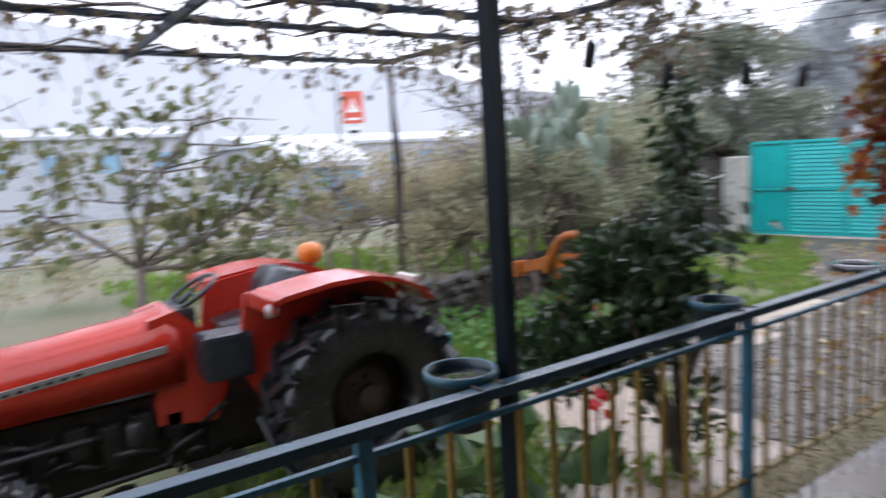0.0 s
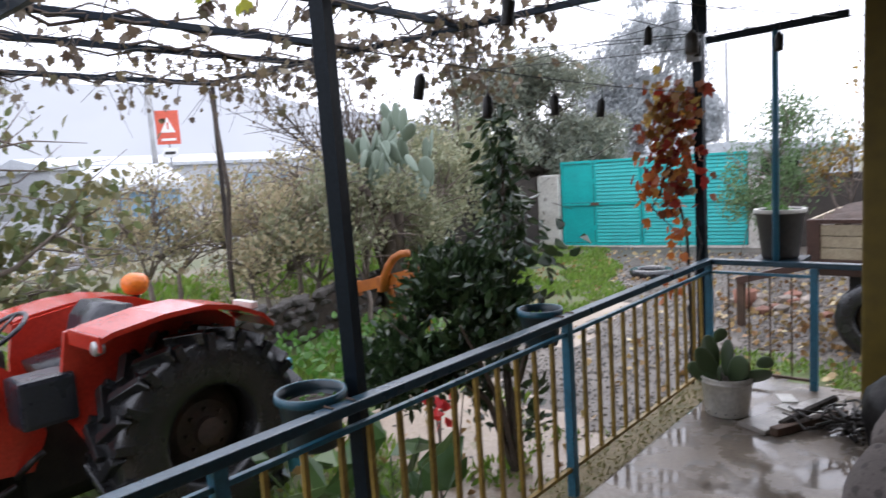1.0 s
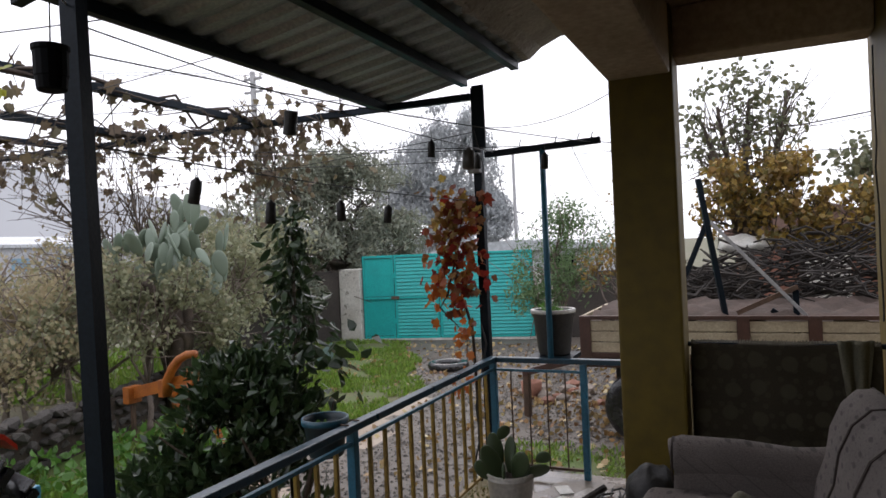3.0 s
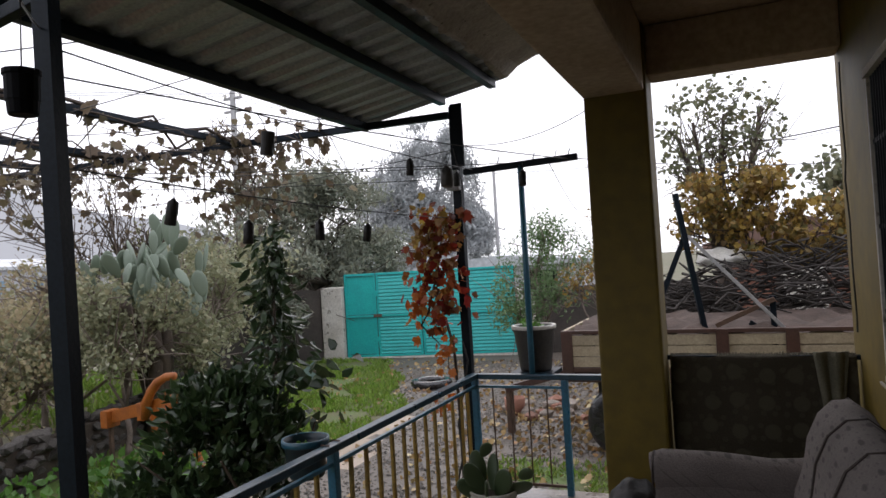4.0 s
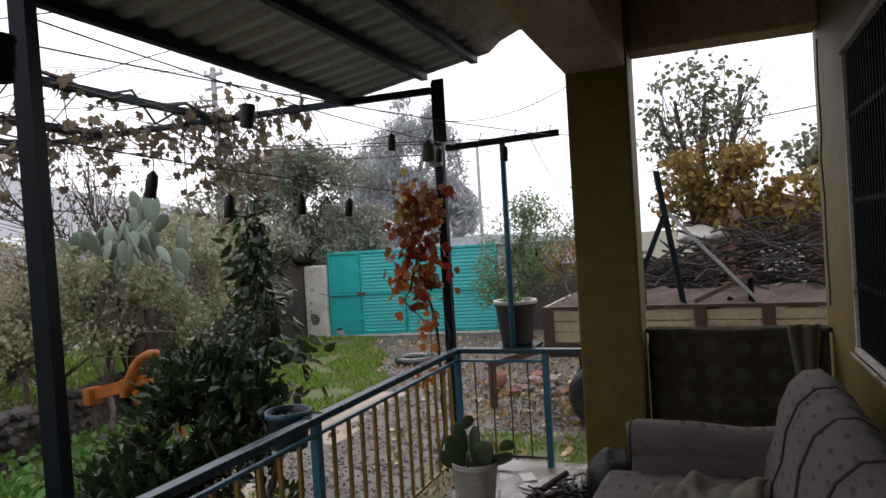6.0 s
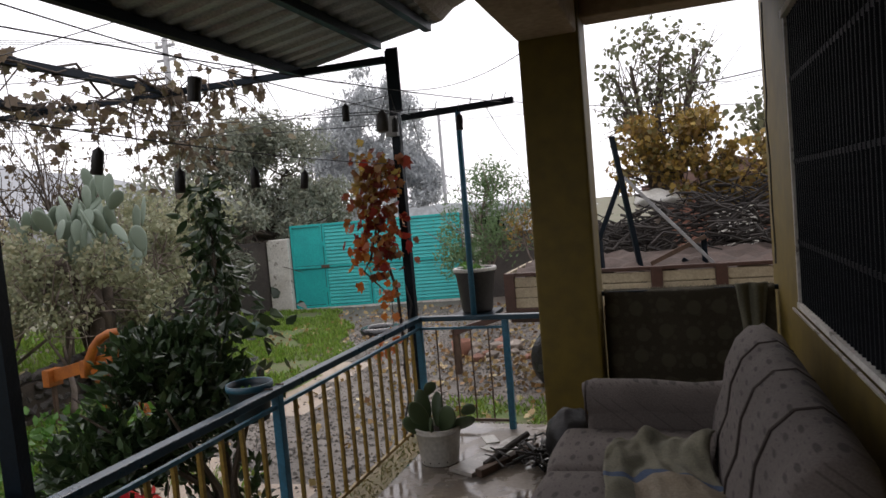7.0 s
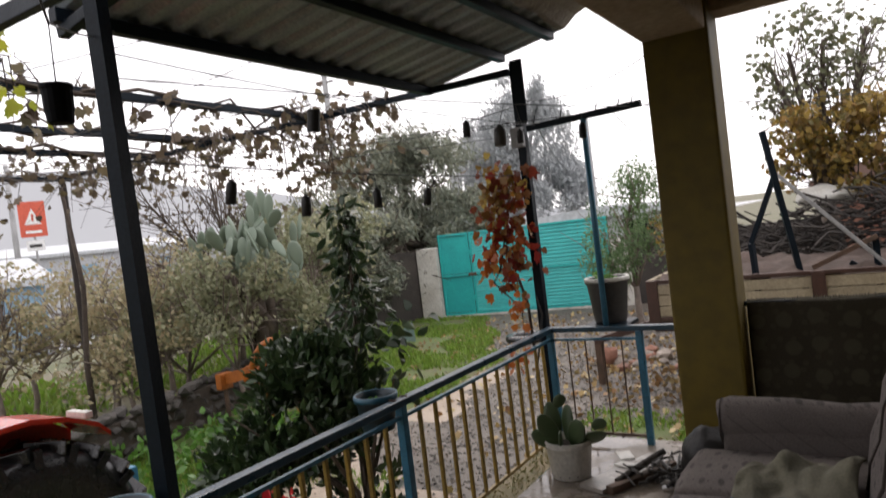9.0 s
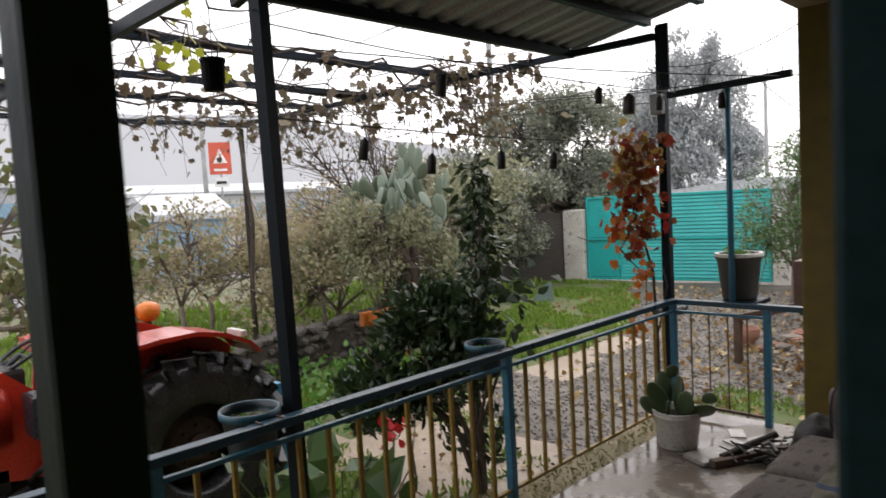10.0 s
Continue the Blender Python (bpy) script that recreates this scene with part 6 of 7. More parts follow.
tree("bare_shrub", (-9.0, 5.9, G0), (-9.0, 5.9, 0.2), 0.05, [((-9.4, 5.6, 1.1), (0.7, 0.7, 0.75), 2600), ((-8.7, 6.4, 0.9), (0.7, 0.7, 0.7), 2600), ((-9.7, 6.3, 1.5), (0.7, 0.7, 0.6), 1100)],
     "shrub", 0.08, OVAL, "half-bare brown shrub at the garden edge", "shrub", 304, bark="twig", twigs=30, gap=0.60, gs=2.4)
tree("bare_shrub", (-10.0, 4.8, G0), (-10.0, 4.8, 0.3), 0.05, [((-10.3, 4.6, 1.2), (0.7, 0.6, 0.7), 1900), ((-9.8, 5.3, 0.8), (0.7, 0.7, 0.7), 1300), ((-10.0, 5.0, 1.7), (0.5, 0.6, 0.45), 600)],
     "shrub", 0.08, OVAL, "half-bare brown shrub beside the pergola post", "shrub", 305, bark="twig", twigs=30, gap=0.60, gs=2.4)
tree("garden_shrub", (-8.6, 9.4, G0), (-8.6, 9.4, 0.8), 0.10, [((-8.9, 9.0, 1.6), (0.9, 0.9, 0.8), 2600), ((-8.1, 9.9, 1.3), (0.8, 0.8, 0.8), 2300), ((-8.0, 10.5, 2.0), (0.8, 0.8, 0.7), 2300), ((-9.4, 9.5, 2.2), (0.7, 0.8, 0.6), 1400)],
     "green_shrub", 0.10, OVAL, "tall grey-green shrub with a crooked trunk", "shrub", 306, bark="bark", twigs=20, gap=0.42, twig_r=0.014)
tree("bare_shrub", (-9.6, 7.3, G0), (-9.6, 7.3, 0.2), 0.05, [((-9.7, 7.0, 1.0), (0.8, 0.8, 0.85), 2600), ((-9.0, 7.6, 1.3), (0.7, 0.7, 0.7), 2200), ((-10.2, 7.6, 1.3), (0.7, 0.7, 0.7), 1800), ((-9.3, 7.2, 1.9), (0.6, 0.6, 0.4), 700)],
     "shrub", 0.075, OVAL, "dense tan-leaved shrub at the garden edge", "shrub", 317, bark="twig", twigs=30, gap=0.45)
tree("bare_shrub", (-8.0, 5.5, G0), (-8.0, 5.5, 0.1), 0.04, [((-8.0, 5.2, 0.55), (0.55, 0.6, 0.6), 1500), ((-7.7, 5.9, 0.6), (0.5, 0.5, 0.6), 1400), ((-8.4, 5.9, 1.1), (0.6, 0.6, 0.6), 1500)],
     "shrub", 0.07, OVAL, "low tan shrub behind the stone wall", "shrub", 318, bark="twig", twigs=26, gap=0.45)
tree("bare_shrub", (-11.0, 5.8, G0), (-11.0, 5.8, 0.2), 0.05, [((-11.0, 5.2, 0.9), (0.8, 0.9, 0.8), 2000), ((-11.2, 6.6, 1.1), (0.8, 0.9, 0.9), 2200), ((-11.0, 8.0, 1.1), (0.8, 0.9, 0.9), 2200)],
     "shrub", 0.08, OVAL, "half-bare brown shrub before the road", "shrub", 319, bark="twig", twigs=26, gap=0.60, gs=2.4)
tree("garden_shrub", (-7.6, 8.2, G0), (-7.6, 8.2, 0.3), 0.06, [((-7.5, 7.9, 1.2), (0.6, 0.6, 0.7), 2000), ((-7.2, 8.6, 1.5), (0.6, 0.6, 0.7), 2000), ((-7.8, 8.9, 1.9), (0.6, 0.6, 0.6), 1700), ((-7.0, 7.8, 0.7), (0.5, 0.5, 0.5), 1200)],
     "green_shrub", 0.075, OVAL, "dense grey-green shrub beside the prickly pear", "shrub", 320, bark="twig", twigs=24, gap=0.42)
tree("garden_shrub", (-6.9, 6.4, G0), (-6.9, 6.4, 0.2), 0.04, [((-6.9, 6.3, 1.0), (0.45, 0.5, 0.5), 1200), ((-6.6, 6.8, 1.3), (0.45, 0.45, 0.5), 1200), ((-7.2, 6.3, 1.5), (0.5, 0.5, 0.5), 1200)],
     "green_shrub", 0.07, OVAL, "grey-green shrub in front of the prickly pear", "shrub", 321, bark="twig", twigs=24, gap=0.42)
tree("bare_tree", (-9.0, 8.3, G0), (-8.9, 8.2, 0.9), 0.07, [((-9.3, 7.7, 2.5), (0.5, 0.7, 0.8), 110), ((-8.6, 8.5, 2.6), (0.6, 0.6, 0.8), 130), ((-9.2, 8.7, 2.3), (0.7, 0.6, 0.9), 110), ((-9.6, 7.2, 2.9), (0.6, 0.7, 0.8), 60), ((-8.9, 8.0, 3.2), (0.5, 0.5, 0.7), 40)],
     "dry", 0.08, OVAL, "leafless young tree with thin upright branches", "tree", 307, bark="bark", twigs=40, gap=0.2, twig_r=0.010)
tree("fig_tree", (-7.75, 1.45, G0), (-7.72, 1.55, 0.7), 0.07, [((-7.6, 2.2, 1.2), (0.6, 0.7, 0.7), 330), ((-7.3, 2.9, 1.5), (0.6, 0.6, 0.6), 300), ((-7.9, 1.5, 2.0), (0.6, 0.8, 0.7), 170), ((-7.5, 2.6, 0.7), (0.6, 0.6, 0.5), 300), ((-7.8, 0.6, 1.4), (0.6, 0.7, 0.8), 260), ((-7.6, 2.3, 2.3), (0.5, 0.7, 0.5), 80)],
     "fig", 0.15, OVAL, "sparse fig tree with broad dull leaves behind the tractor", "tree", 308, bark="twig", twigs=12, gap=0.3, twig_r=0.012)
tree("fig_tree", (-7.9, -0.6, G0), (-7.8, -0.5, 0.7), 0.08, [((-7.6, -0.8, 1.4), (0.7, 0.7, 0.7), 320), ((-8.0, -0.2, 2.0), (0.6, 0.8, 0.7), 230), ((-7.7, -1.6, 1.4), (0.7, 0.7, 0.9), 260)],
     "fig", 0.15, OVAL, "sparse fig tree at the garden border", "tree", 309, bark="twig", twigs=12, gap=0.3, twig_r=0.012)
tree("roadside_shrub", (-12.5, 3.4, G0), (-12.5, 3.4, 0.1), 0.05, [((-12.3, 3.2, 0.5), (1.0, 1.4, 0.7), 1500), ((-12.6, 5.4, 0.6), (1.0, 1.3, 0.8), 1500), ((-12.3, 1.2, 0.3), (0.9, 1.2, 0.6), 1200)],
     "shrub", 0.09, OVAL, "low brown roadside shrub", "shrub", 310, bark="twig", twigs=20, gap=0.5)
tree("roadside_shrub", (-12.0, 9.5, G0), (-12.0, 9.5, 0.2), 0.06, [((-12.0, 8.4, 0.9), (1.0, 1.2, 0.9), 2200), ((-11.8, 10.6, 1.2), (1.0, 1.3, 1.0), 2400), ((-11.5, 12.2, 1.4), (0.9, 1.1, 1.1), 2200)],
     "green_shrub", 0.11, OVAL, "dull green roadside shrub", "shrub", 311, bark="twig", twigs=20, gap=0.45)
tree("yard_bush", (-3.2, 12.7, G0), (-3.2, 12.7, 0.3), 0.07, [((-3.2, 12.6, 1.4), (0.85, 0.7, 0.9), 3600), ((-3.6, 12.5, 0.8), (0.55, 0.6, 0.6), 1500), ((-2.6, 12.8, 1.6), (0.6, 0.6, 0.8), 1900), ((-3.05, 12.7, 2.25), (0.5, 0.5, 0.45), 1000)],
     "bush_green", 0.10, LANCE, "soft green bush beside the turquoise gate", "bush", 312, bark="twig", twigs=14, gap=0.35)
tree("bare_shrub", (-1.9, 11.8, G0), (-1.9, 11.8, 0.4), 0.04, [((-1.9, 11.7, 1.5), (0.4, 0.4, 0.6), 200), ((-2.3, 11.8, 1.3), (0.4, 0.4, 0.4), 260), ((-1.8, 11.9, 2.4), (0.35, 0.4, 0.6), 50)],
     "yellow", 0.08, OVAL, "thin shrub with a few yellow leaves", "shrub", 313, bark="twig", twigs=22, gap=0.3, twig_r=0.008)
tree("quince_tree", (0.05, 11.2, G0), (0.08, 11.1, 1.5), 0.15, [((-0.20, 10.90, 3.66), (0.49, 0.6, 0.66), 416), ((0.24, 10.90, 3.73), (0.60, 0.6, 0.55), 520), ((0.64, 10.90, 3.42), (0.49, 0.6, 0.55), 336), ((-0.36, 10.90, 3.00), (0.43, 0.6, 0.43), 240), ((0.74, 10.90, 3.78), (0.32, 0.6, 0.32), 96), ((0.12, 10.90, 3.07), (0.66, 0.6, 0.49), 416), ((-0.45, 10.90, 3.52), (0.28, 0.6, 0.49), 128)],
     "green_tree", 0.095, OVAL, "tree with sparse dull green leaves behind the woodpile", "tree", 314, twigs=16, gap=0.44, gs=2.6, twig_r=0.012)
tree("yellow_vine", (0.9, 10.9, G0), (0.8, 10.8, 1.4), 0.05, [((-0.12, 10.35, 2.51), (0.39, 0.6, 0.33), 800), ((0.33, 10.35, 2.63), (0.48, 0.6, 0.33), 1000), ((0.69, 10.35, 2.67), (0.35, 0.6, 0.31), 600), ((0.30, 10.35, 2.16), (0.52, 0.6, 0.29), 850), ((0.93, 10.35, 2.11), (0.48, 0.6, 0.29), 850), ((1.40, 10.35, 2.07), (0.48, 0.6, 0.33), 850), ((1.73, 10.35, 2.12), (0.43, 0.6, 0.39), 850), ((1.18, 10.35, 1.71), (0.52, 0.6, 0.22), 520), ((0.56, 10.35, 1.75), (0.43, 0.6, 0.19), 300), ((1.60, 10.35, 1.61), (0.35, 0.6, 0.28), 420), ((-0.31, 10.35, 2.04), (0.28, 0.6, 0.33), 360), ((2.10, 10.35, 1.94), (0.52, 0.6, 0.42), 800)],
     "yellow", 0.078, VINE, "yellow autumn vine spread above the woodpile", "vine", 315, bark="vine_wood", twigs=18, gap=0.36, droop=0.9, twig_r=0.008, gs=2.6)
tree("yard_tree", (2.4, 13.5, G0), (2.4, 13.4, 1.5), 0.10, [((2.0, 13.4, 2.9), (0.7, 0.7, 0.5), 350), ((2.9, 13.4, 3.0), (0.8, 0.7, 0.6), 400)],
     "green_tree", 0.16, OVAL, "tree with dark sparse leaves beyond the woodpile", "tree", 316, twigs=12, gap=0.3)

# ---- gate and yard walls ----
GA, GB = Vector((-8.50, 14.42, G0)), Vector((-4.45, 15.26, G0))
gd = (GB - GA).normalized()
GM = Matrix.Translation(GA) @ Matrix.Rotation(math.atan2(gd.y, gd.x), 4, "Z")
gt = thing("yard_gate", tuple(GA), "turquoise painted sheet-metal double gate, closed", "gate")
glen = (GB - GA).length
H = 2.05


def gbox(x0, x1, y0, y1, z0, z1, bevel=0.0):
    return box(bmesh.new(), x0, x1, y0, y1, z0, z1, bevel, GM)


edges = (0.0, 0.80, 1.90, glen)
for k in range(3):
    x0, x1 = edges[k] + 0.01, edges[k + 1] - 0.01
    for nm, q in (("frame_post", (x0, x0 + 0.05, -0.03, 0.03, 0.04, H)), ("frame_post", (x1 - 0.05, x1, -0.03, 0.03, 0.04, H)), ("frame_rail", (x0 + 0.05, x1 - 0.05, -0.028, 0.028, 0.04, 0.10)),
                  ("frame_rail", (x0 + 0.05, x1 - 0.05, -0.028, 0.028, H - 0.06, H)), ("frame_rail", (x0 + 0.05, x1 - 0.05, -0.035, 0.028, 0.99, 1.05))):
        part(nm, gbox(*q, bevel=0.006), M["gate"], gt)
    for z0, z1 in ((0.10, 0.99), (1.05, H - 0.06)):
        if k == 0:
            part("panel", gbox(x0 + 0.05, x1 - 0.05, -0.004, 0.004, z0, z1), M["gate"], gt)
            continue
        nb = 11
        for i in range(nb):
            a, b_ = z0 + (z1 - z0) * i / nb, z0 + (z1 - z0) * (i + 1) / nb
            b2 = prism(bmesh.new(), [(-0.027, a + 0.010), (-0.024, a + 0.022), (-0.006, b_ - 0.006), (0.0, b_), (0.006, b_), (0.006, a), (0.0, a)], x0 + 0.05, x1 - 0.05, "x")
            bmesh.ops.transform(b2, matrix=GM, verts=b2.verts)
            part("slat", b2, M["gate"], gt)
# Dark strips at leaf joints and rails: rust plus painted edge shade.
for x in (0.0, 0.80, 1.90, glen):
    part("joint", gbox(x - 0.008, x + 0.008, -0.020, 0.02, 0.05, H - 0.01), M["gate_dark"], gt, "dark joint of rust and painted edge shade")
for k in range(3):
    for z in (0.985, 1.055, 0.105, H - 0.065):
        part("seam", gbox(edges[k] + 0.06, edges[k + 1] - 0.06, -0.031, -0.012, z - 0.006, z + 0.006), M["gate_dark"], gt, "dark seam of rust and painted edge shade")
part("latch", gbox(0.72, 0.92, -0.06, -0.035, 0.99, 1.06, 0.006), M["rusty"], gt, "rusty sliding latch")
for z in (0.4, 1.5):
    part("hinge", gbox(0.76, 0.84, -0.05, -0.03, z, z + 0.12, 0.006), M["gate"], gt)
part("sill", gbox(-0.1, glen + 0.1, -0.05, 0.05, -0.02, 0.035), M["white_wash"], gt, "pale concrete sill")

bm = box(bmesh.new(), -0.55, -0.02, -0.18, 0.30, -0.05, 1.75, 0.03, GM)
solid("gate_pillar", bm, M["white_wash"], "whitewashed concrete gate pillar with flaking paint", "pillar", kind="structure")
bm = box(bmesh.new(), glen + 0.02, glen + 0.45, -0.15, 0.25, -0.05, 1.5, 0.03, GM)
solid("gate_pillar", bm, M["white_wash"], "whitewashed gate pillar with a red base", "pillar", kind="structure")
bm = box(bmesh.new(), glen + 0.45, glen + 9.0, -0.05, 0.15, -0.05, 1.5, 0.02, GM)
solid("yard_wall", bm, M["conc_wall"], "weathered grey concrete yard wall", "wall", kind="structure")
b = beam((-9.05, 14.35, G0 + 0.85), (-10.6, 10.9, G0 + 0.85), 0.18, 1.75)
solid("yard_wall", b, M["conc_wall"], "dark weathered concrete yard wall", "wall", kind="structure")
bm = bmesh.new()
prism(bm, [(-0.22, 0.0), (0.22, 0.0), (0.19, 0.42), (-0.03, 0.26)], -0.01, 0.01, "y")
bmesh.ops.transform(bm, matrix=Matrix.Translation((-7.6, 11.3, G0)) @ Matrix.Rotation(radians(35), 4, "Z") @ Matrix.Rotation(radians(-12), 4, "X"), verts=bm.verts)
solid("metal_sheet", bm, M["green_sheet"], "pale green metal sheet leaning near the wall", "sheet")

# house beyond the gate and one behind the woodpile
hs = thing("far_house", (-7.5, 24.0, G0), "low white house with a pale roof beyond the gate", "house")
part("wall", boxes((-10.5, -4.5, 23.5, 28.0, G0, 1.55)), M["white_far"], hs)
b = bmesh.new()
prism(b, [(-10.8, 1.55), (-4.2, 1.55), (-4.2, 1.66), (-7.5, 1.95), (-10.8, 1.66)], 23.2, 28.3, "y")
part("roof", b, M["roof_far"], hs)
part("door", boxes((-8.2, -7.3, 23.44, 23.49, G0, 1.4)), M["blue_far"], hs)
part("window", boxes((-6.5, -5.4, 23.44, 23.49, 0.5, 1.35)), M["glass_dark"], hs)
hs = thing("brick_shed", (1.4, 14.2, G0), "small clay-brown shed behind the trees", "shed")
part("wall", boxes((-0.1, 2.9, 14.4, 17.0, G0, 1.75)), M["brick_red"], hs)
b = bmesh.new()
prism(b, [(-0.3, 1.75), (3.1, 1.75), (3.1, 1.85), (1.4, 2.3), (-0.3, 1.85)], 14.2, 17.2, "y")
part("roof", b, M["tile_red"], hs)
part("door", boxes((1.0, 1.8, 14.34, 14.39, G0, 1.6)), M["white_wash"], hs)

# ---- trailer and woodpile beyond the porch end ----
tl = thing("farm_trailer", (0.6, 8.2, G0), "low farm trailer with cream plank sides on brown steel", "trailer")
TY0, TY1 = 7.55, 9.1
part("chassis", boxes((-1.55, 3.2, TY0 + 0.05, TY1 - 0.05, 0.38, 0.52), bevel=0.01), M["brown_steel"], tl)
for k in range(3):
    z0 = 0.555 + k * 0.118
    for x0, x1 in ((-1.50, 0.02), (0.14, 0.66), (0.78, 3.1)):
        part("plank", boxes((x0, x1, TY0, TY0 + 0.028, z0, z0 + 0.108), bevel=0.004), M["plank"], tl)
for x in (-1.58, 0.02, 0.66, 3.1):
    part("stake", boxes((x, x + 0.12, TY0 - 0.02, TY0 + 0.045, 0.45, 0.95), bevel=0.006), M["brown_steel"], tl)
part("top_rail", boxes((-1.58, 3.22, TY0 - 0.012, TY0 + 0.04, 0.912, 0.955), bevel=0.006), M["brown_steel"], tl)
part("bottom_rail", boxes((-1.58, 3.22, TY0 - 0.015, TY0 + 0.045, 0.50, 0.55), bevel=0.006), M["brown_steel"], tl)
part("end_board", boxes((-1.58, -1.545, TY0 + 0.05, TY1, 0.55, 0.95), bevel=0.004), M["plank"], tl)
part("back_board", boxes((-1.5, 3.1, TY1 - 0.03, TY1, 0.55, 0.95), bevel=0.004), M["plank"], tl)
part("floor_board", boxes((-1.5, 3.1, TY0 + 0.05, TY1 - 0.05, 0.521, 0.548)), M["plank"], tl)
for cx in (-0.95, 2.4):
    for cy in (TY0 + 0.0, TY1 - 0.1):
        m = Matrix.Translation((cx, cy, -0.02)) @ Matrix.Rotation(radians(90), 4, "X")
        b = lathe(bmesh.new(), [(0.20, -0.09), (0.23, -0.105), (0.34, -0.105), (0.375, -0.07), (0.38, 0), (0.375, 0.07), (0.34, 0.105), (0.23, 0.105), (0.20, 0.09), (0.19, 0)], 40, m, close=True)
        ty = part("tyre", b, M["rubber"], tl, "worn black tyre", smooth=True)
        part("rim", lathe(bmesh.new(), [(0.20, -0.07), (0.19, 0.0), (0.10, 0.03), (0.07, 0.09), (0.02, 0.09)], 28, m), M["rim"], ty)
    part("axle", tube(bmesh.new(), [(cx, TY0, -0.02), (cx, TY1, -0.02)], 0.04, 8), M["engine"], tl)
    part("spring", boxes((cx - 0.3, cx + 0.3, TY0 + 0.25, TY0 + 0.32, 0.10, 0.38)), M["engine"], tl)
part("drawbar", beam((-1.55, 8.3, 0.42), (-2.5, 8.3, 0.15), 0.10, 0.08), M["brown_steel"], tl)
part("prop", boxes((-2.5, -2.42, 8.26, 8.34, G0, 0.15)), M["rusty"], tl)
b = bmesh.new()
nx, nyy = 44, 12
vv = [[b.verts.new((-1.50 + 4.58 * i / nx, TY0 + 0.05 + (TY1 - TY0 - 0.1) * j / nyy, 0.90 + 0.10 * j / nyy + 0.10 * noise.noise(Vector((i * 0.35, j * 0.5, 2))) + 0.05 * noise.noise(Vector((i * 1.3, j * 1.2, 7))))) for j in range(nyy + 1)] for i in range(nx + 1)]
for i in range(nx):
    for j in range(nyy):
        b.faces.new((vv[i][j], vv[i + 1][j], vv[i + 1][j + 1], vv[i][j + 1]))
solid("trailer_load", b, M["earth"], "red-brown load of wet soil and prunings in the trailer", "load", smooth=True)
# iron frame standing on the trailer
ft = thing("iron_stand", (0.1, 7.85, 0.55), "dark iron stand with a sloping pale bar on the trailer", "stand")
part("upright", beam((-0.30, 7.75, 2.38), (-0.04, 7.85, 0.56), 0.05, 0.055), M["dark_iron"], ft)
part("strut", beam((-0.20, 7.78, 1.92), (0.72, 7.80, 0.86), 0.025, 0.036), M["zinc_pole"], ft, "pale sloping bar")
part("strut", beam((-0.22, 7.80, 1.95), (-0.52, 7.85, 1.25), 0.045, 0.05), M["dark_iron"], ft)
part("strut", beam((0.02, 7.85, 0.95), (0.60, 7.85, 1.22), 0.03, 0.05), M["rusty"], ft)
part("upright", beam((0.58, 7.90, 0.56), (0.58, 7.90, 1.25), 0.05, 0.06), M["dark_iron"], ft)
part("strut", beam((0.35, 7.90, 0.98), (0.95, 7.85, 0.56), 0.05, 0.05), M["dark_iron"], ft)
part("strut", beam((-0.52, 7.85, 1.25), (-0.50, 7.88, 0.56), 0.05, 0.05), M["dark_iron"], ft)

# heap of pruned branches: near ones single, the rest joined
g = np.random.default_rng(81)
heap = bmesh.new()
for k in range(2300):
    x = g.uniform(-1.1, 3.6)
    top = 1.25 + 0.50 * math.exp(-((x - 1.3) / 1.5) ** 2)
    y = 9.7 + g.normal() * 0.35
    z = G0 + 0.1 + (top - G0) * g.uniform(0.0, 1.0) ** 0.8 - abs(y - 9.7) * 0.5
    if z < G0:
        continue
    a = g.normal() * 0.5 + (0 if k % 5 else 1.2)
    d = Vector((math.cos(a), math.sin(a) * 0.6, g.normal() * 0.30)) * g.uniform(0.08, 0.34)
    c = Vector((x, y, z))
    r = g.uniform(0.006, 0.022)
    tube(heap, [c - d, c + Vector(g.normal(size=3)) * 0.05, c + d], [r, r * 0.85, r * 0.5], 5)
solid("branch_heap", heap, M["brush"], "long heap of pruned grey branches behind the trailer", "branches", kind="stuff")
bm = bmesh.new()
for i in range(5):
    bmesh.ops.create_icosphere(bm, subdivisions=3, radius=0.55, matrix=Matrix.Translation((-0.4 + i * 0.95, 10.0, 0.25)) @ Matrix.Diagonal((1.2, 0.7, 1.25 if i in (1, 2) else 1.0, 1)))
for v in bm.verts:
    v.co += Vector((1, 1, 1)) * noise.noise(v.co * 3) * 0.10
solid("heap_core", bm, M["soil"], "dark soil-coloured core of the branch heap", "branches", kind="stuff")
bm = bmesh.new()
box(bm, -1.2, 4.5, 9.2, 10.6, G0 - 0.1, 0.55, 0.1)
solid("earth_bank", bm, M["dirt"], "reddish earth bank under the branch heap", "bank", kind="structure")
bm = bmesh.new()
bmesh.ops.create_icosphere(bm, subdivisions=3, radius=0.4, matrix=Matrix.Translation((0.12, 10.15, 1.62)) @ Matrix.Diagonal((0.9, 0.5, 0.35, 1)))
for v in bm.verts:
    v.co.z += 0.08 * noise.noise(v.co * 5)
solid("white_tarp", bm, M["white_plastic"], "white plastic sheet lying on the branch heap", "tarp", smooth=True)

# rubble and bricks by the trailer
g = np.random.default_rng(91)
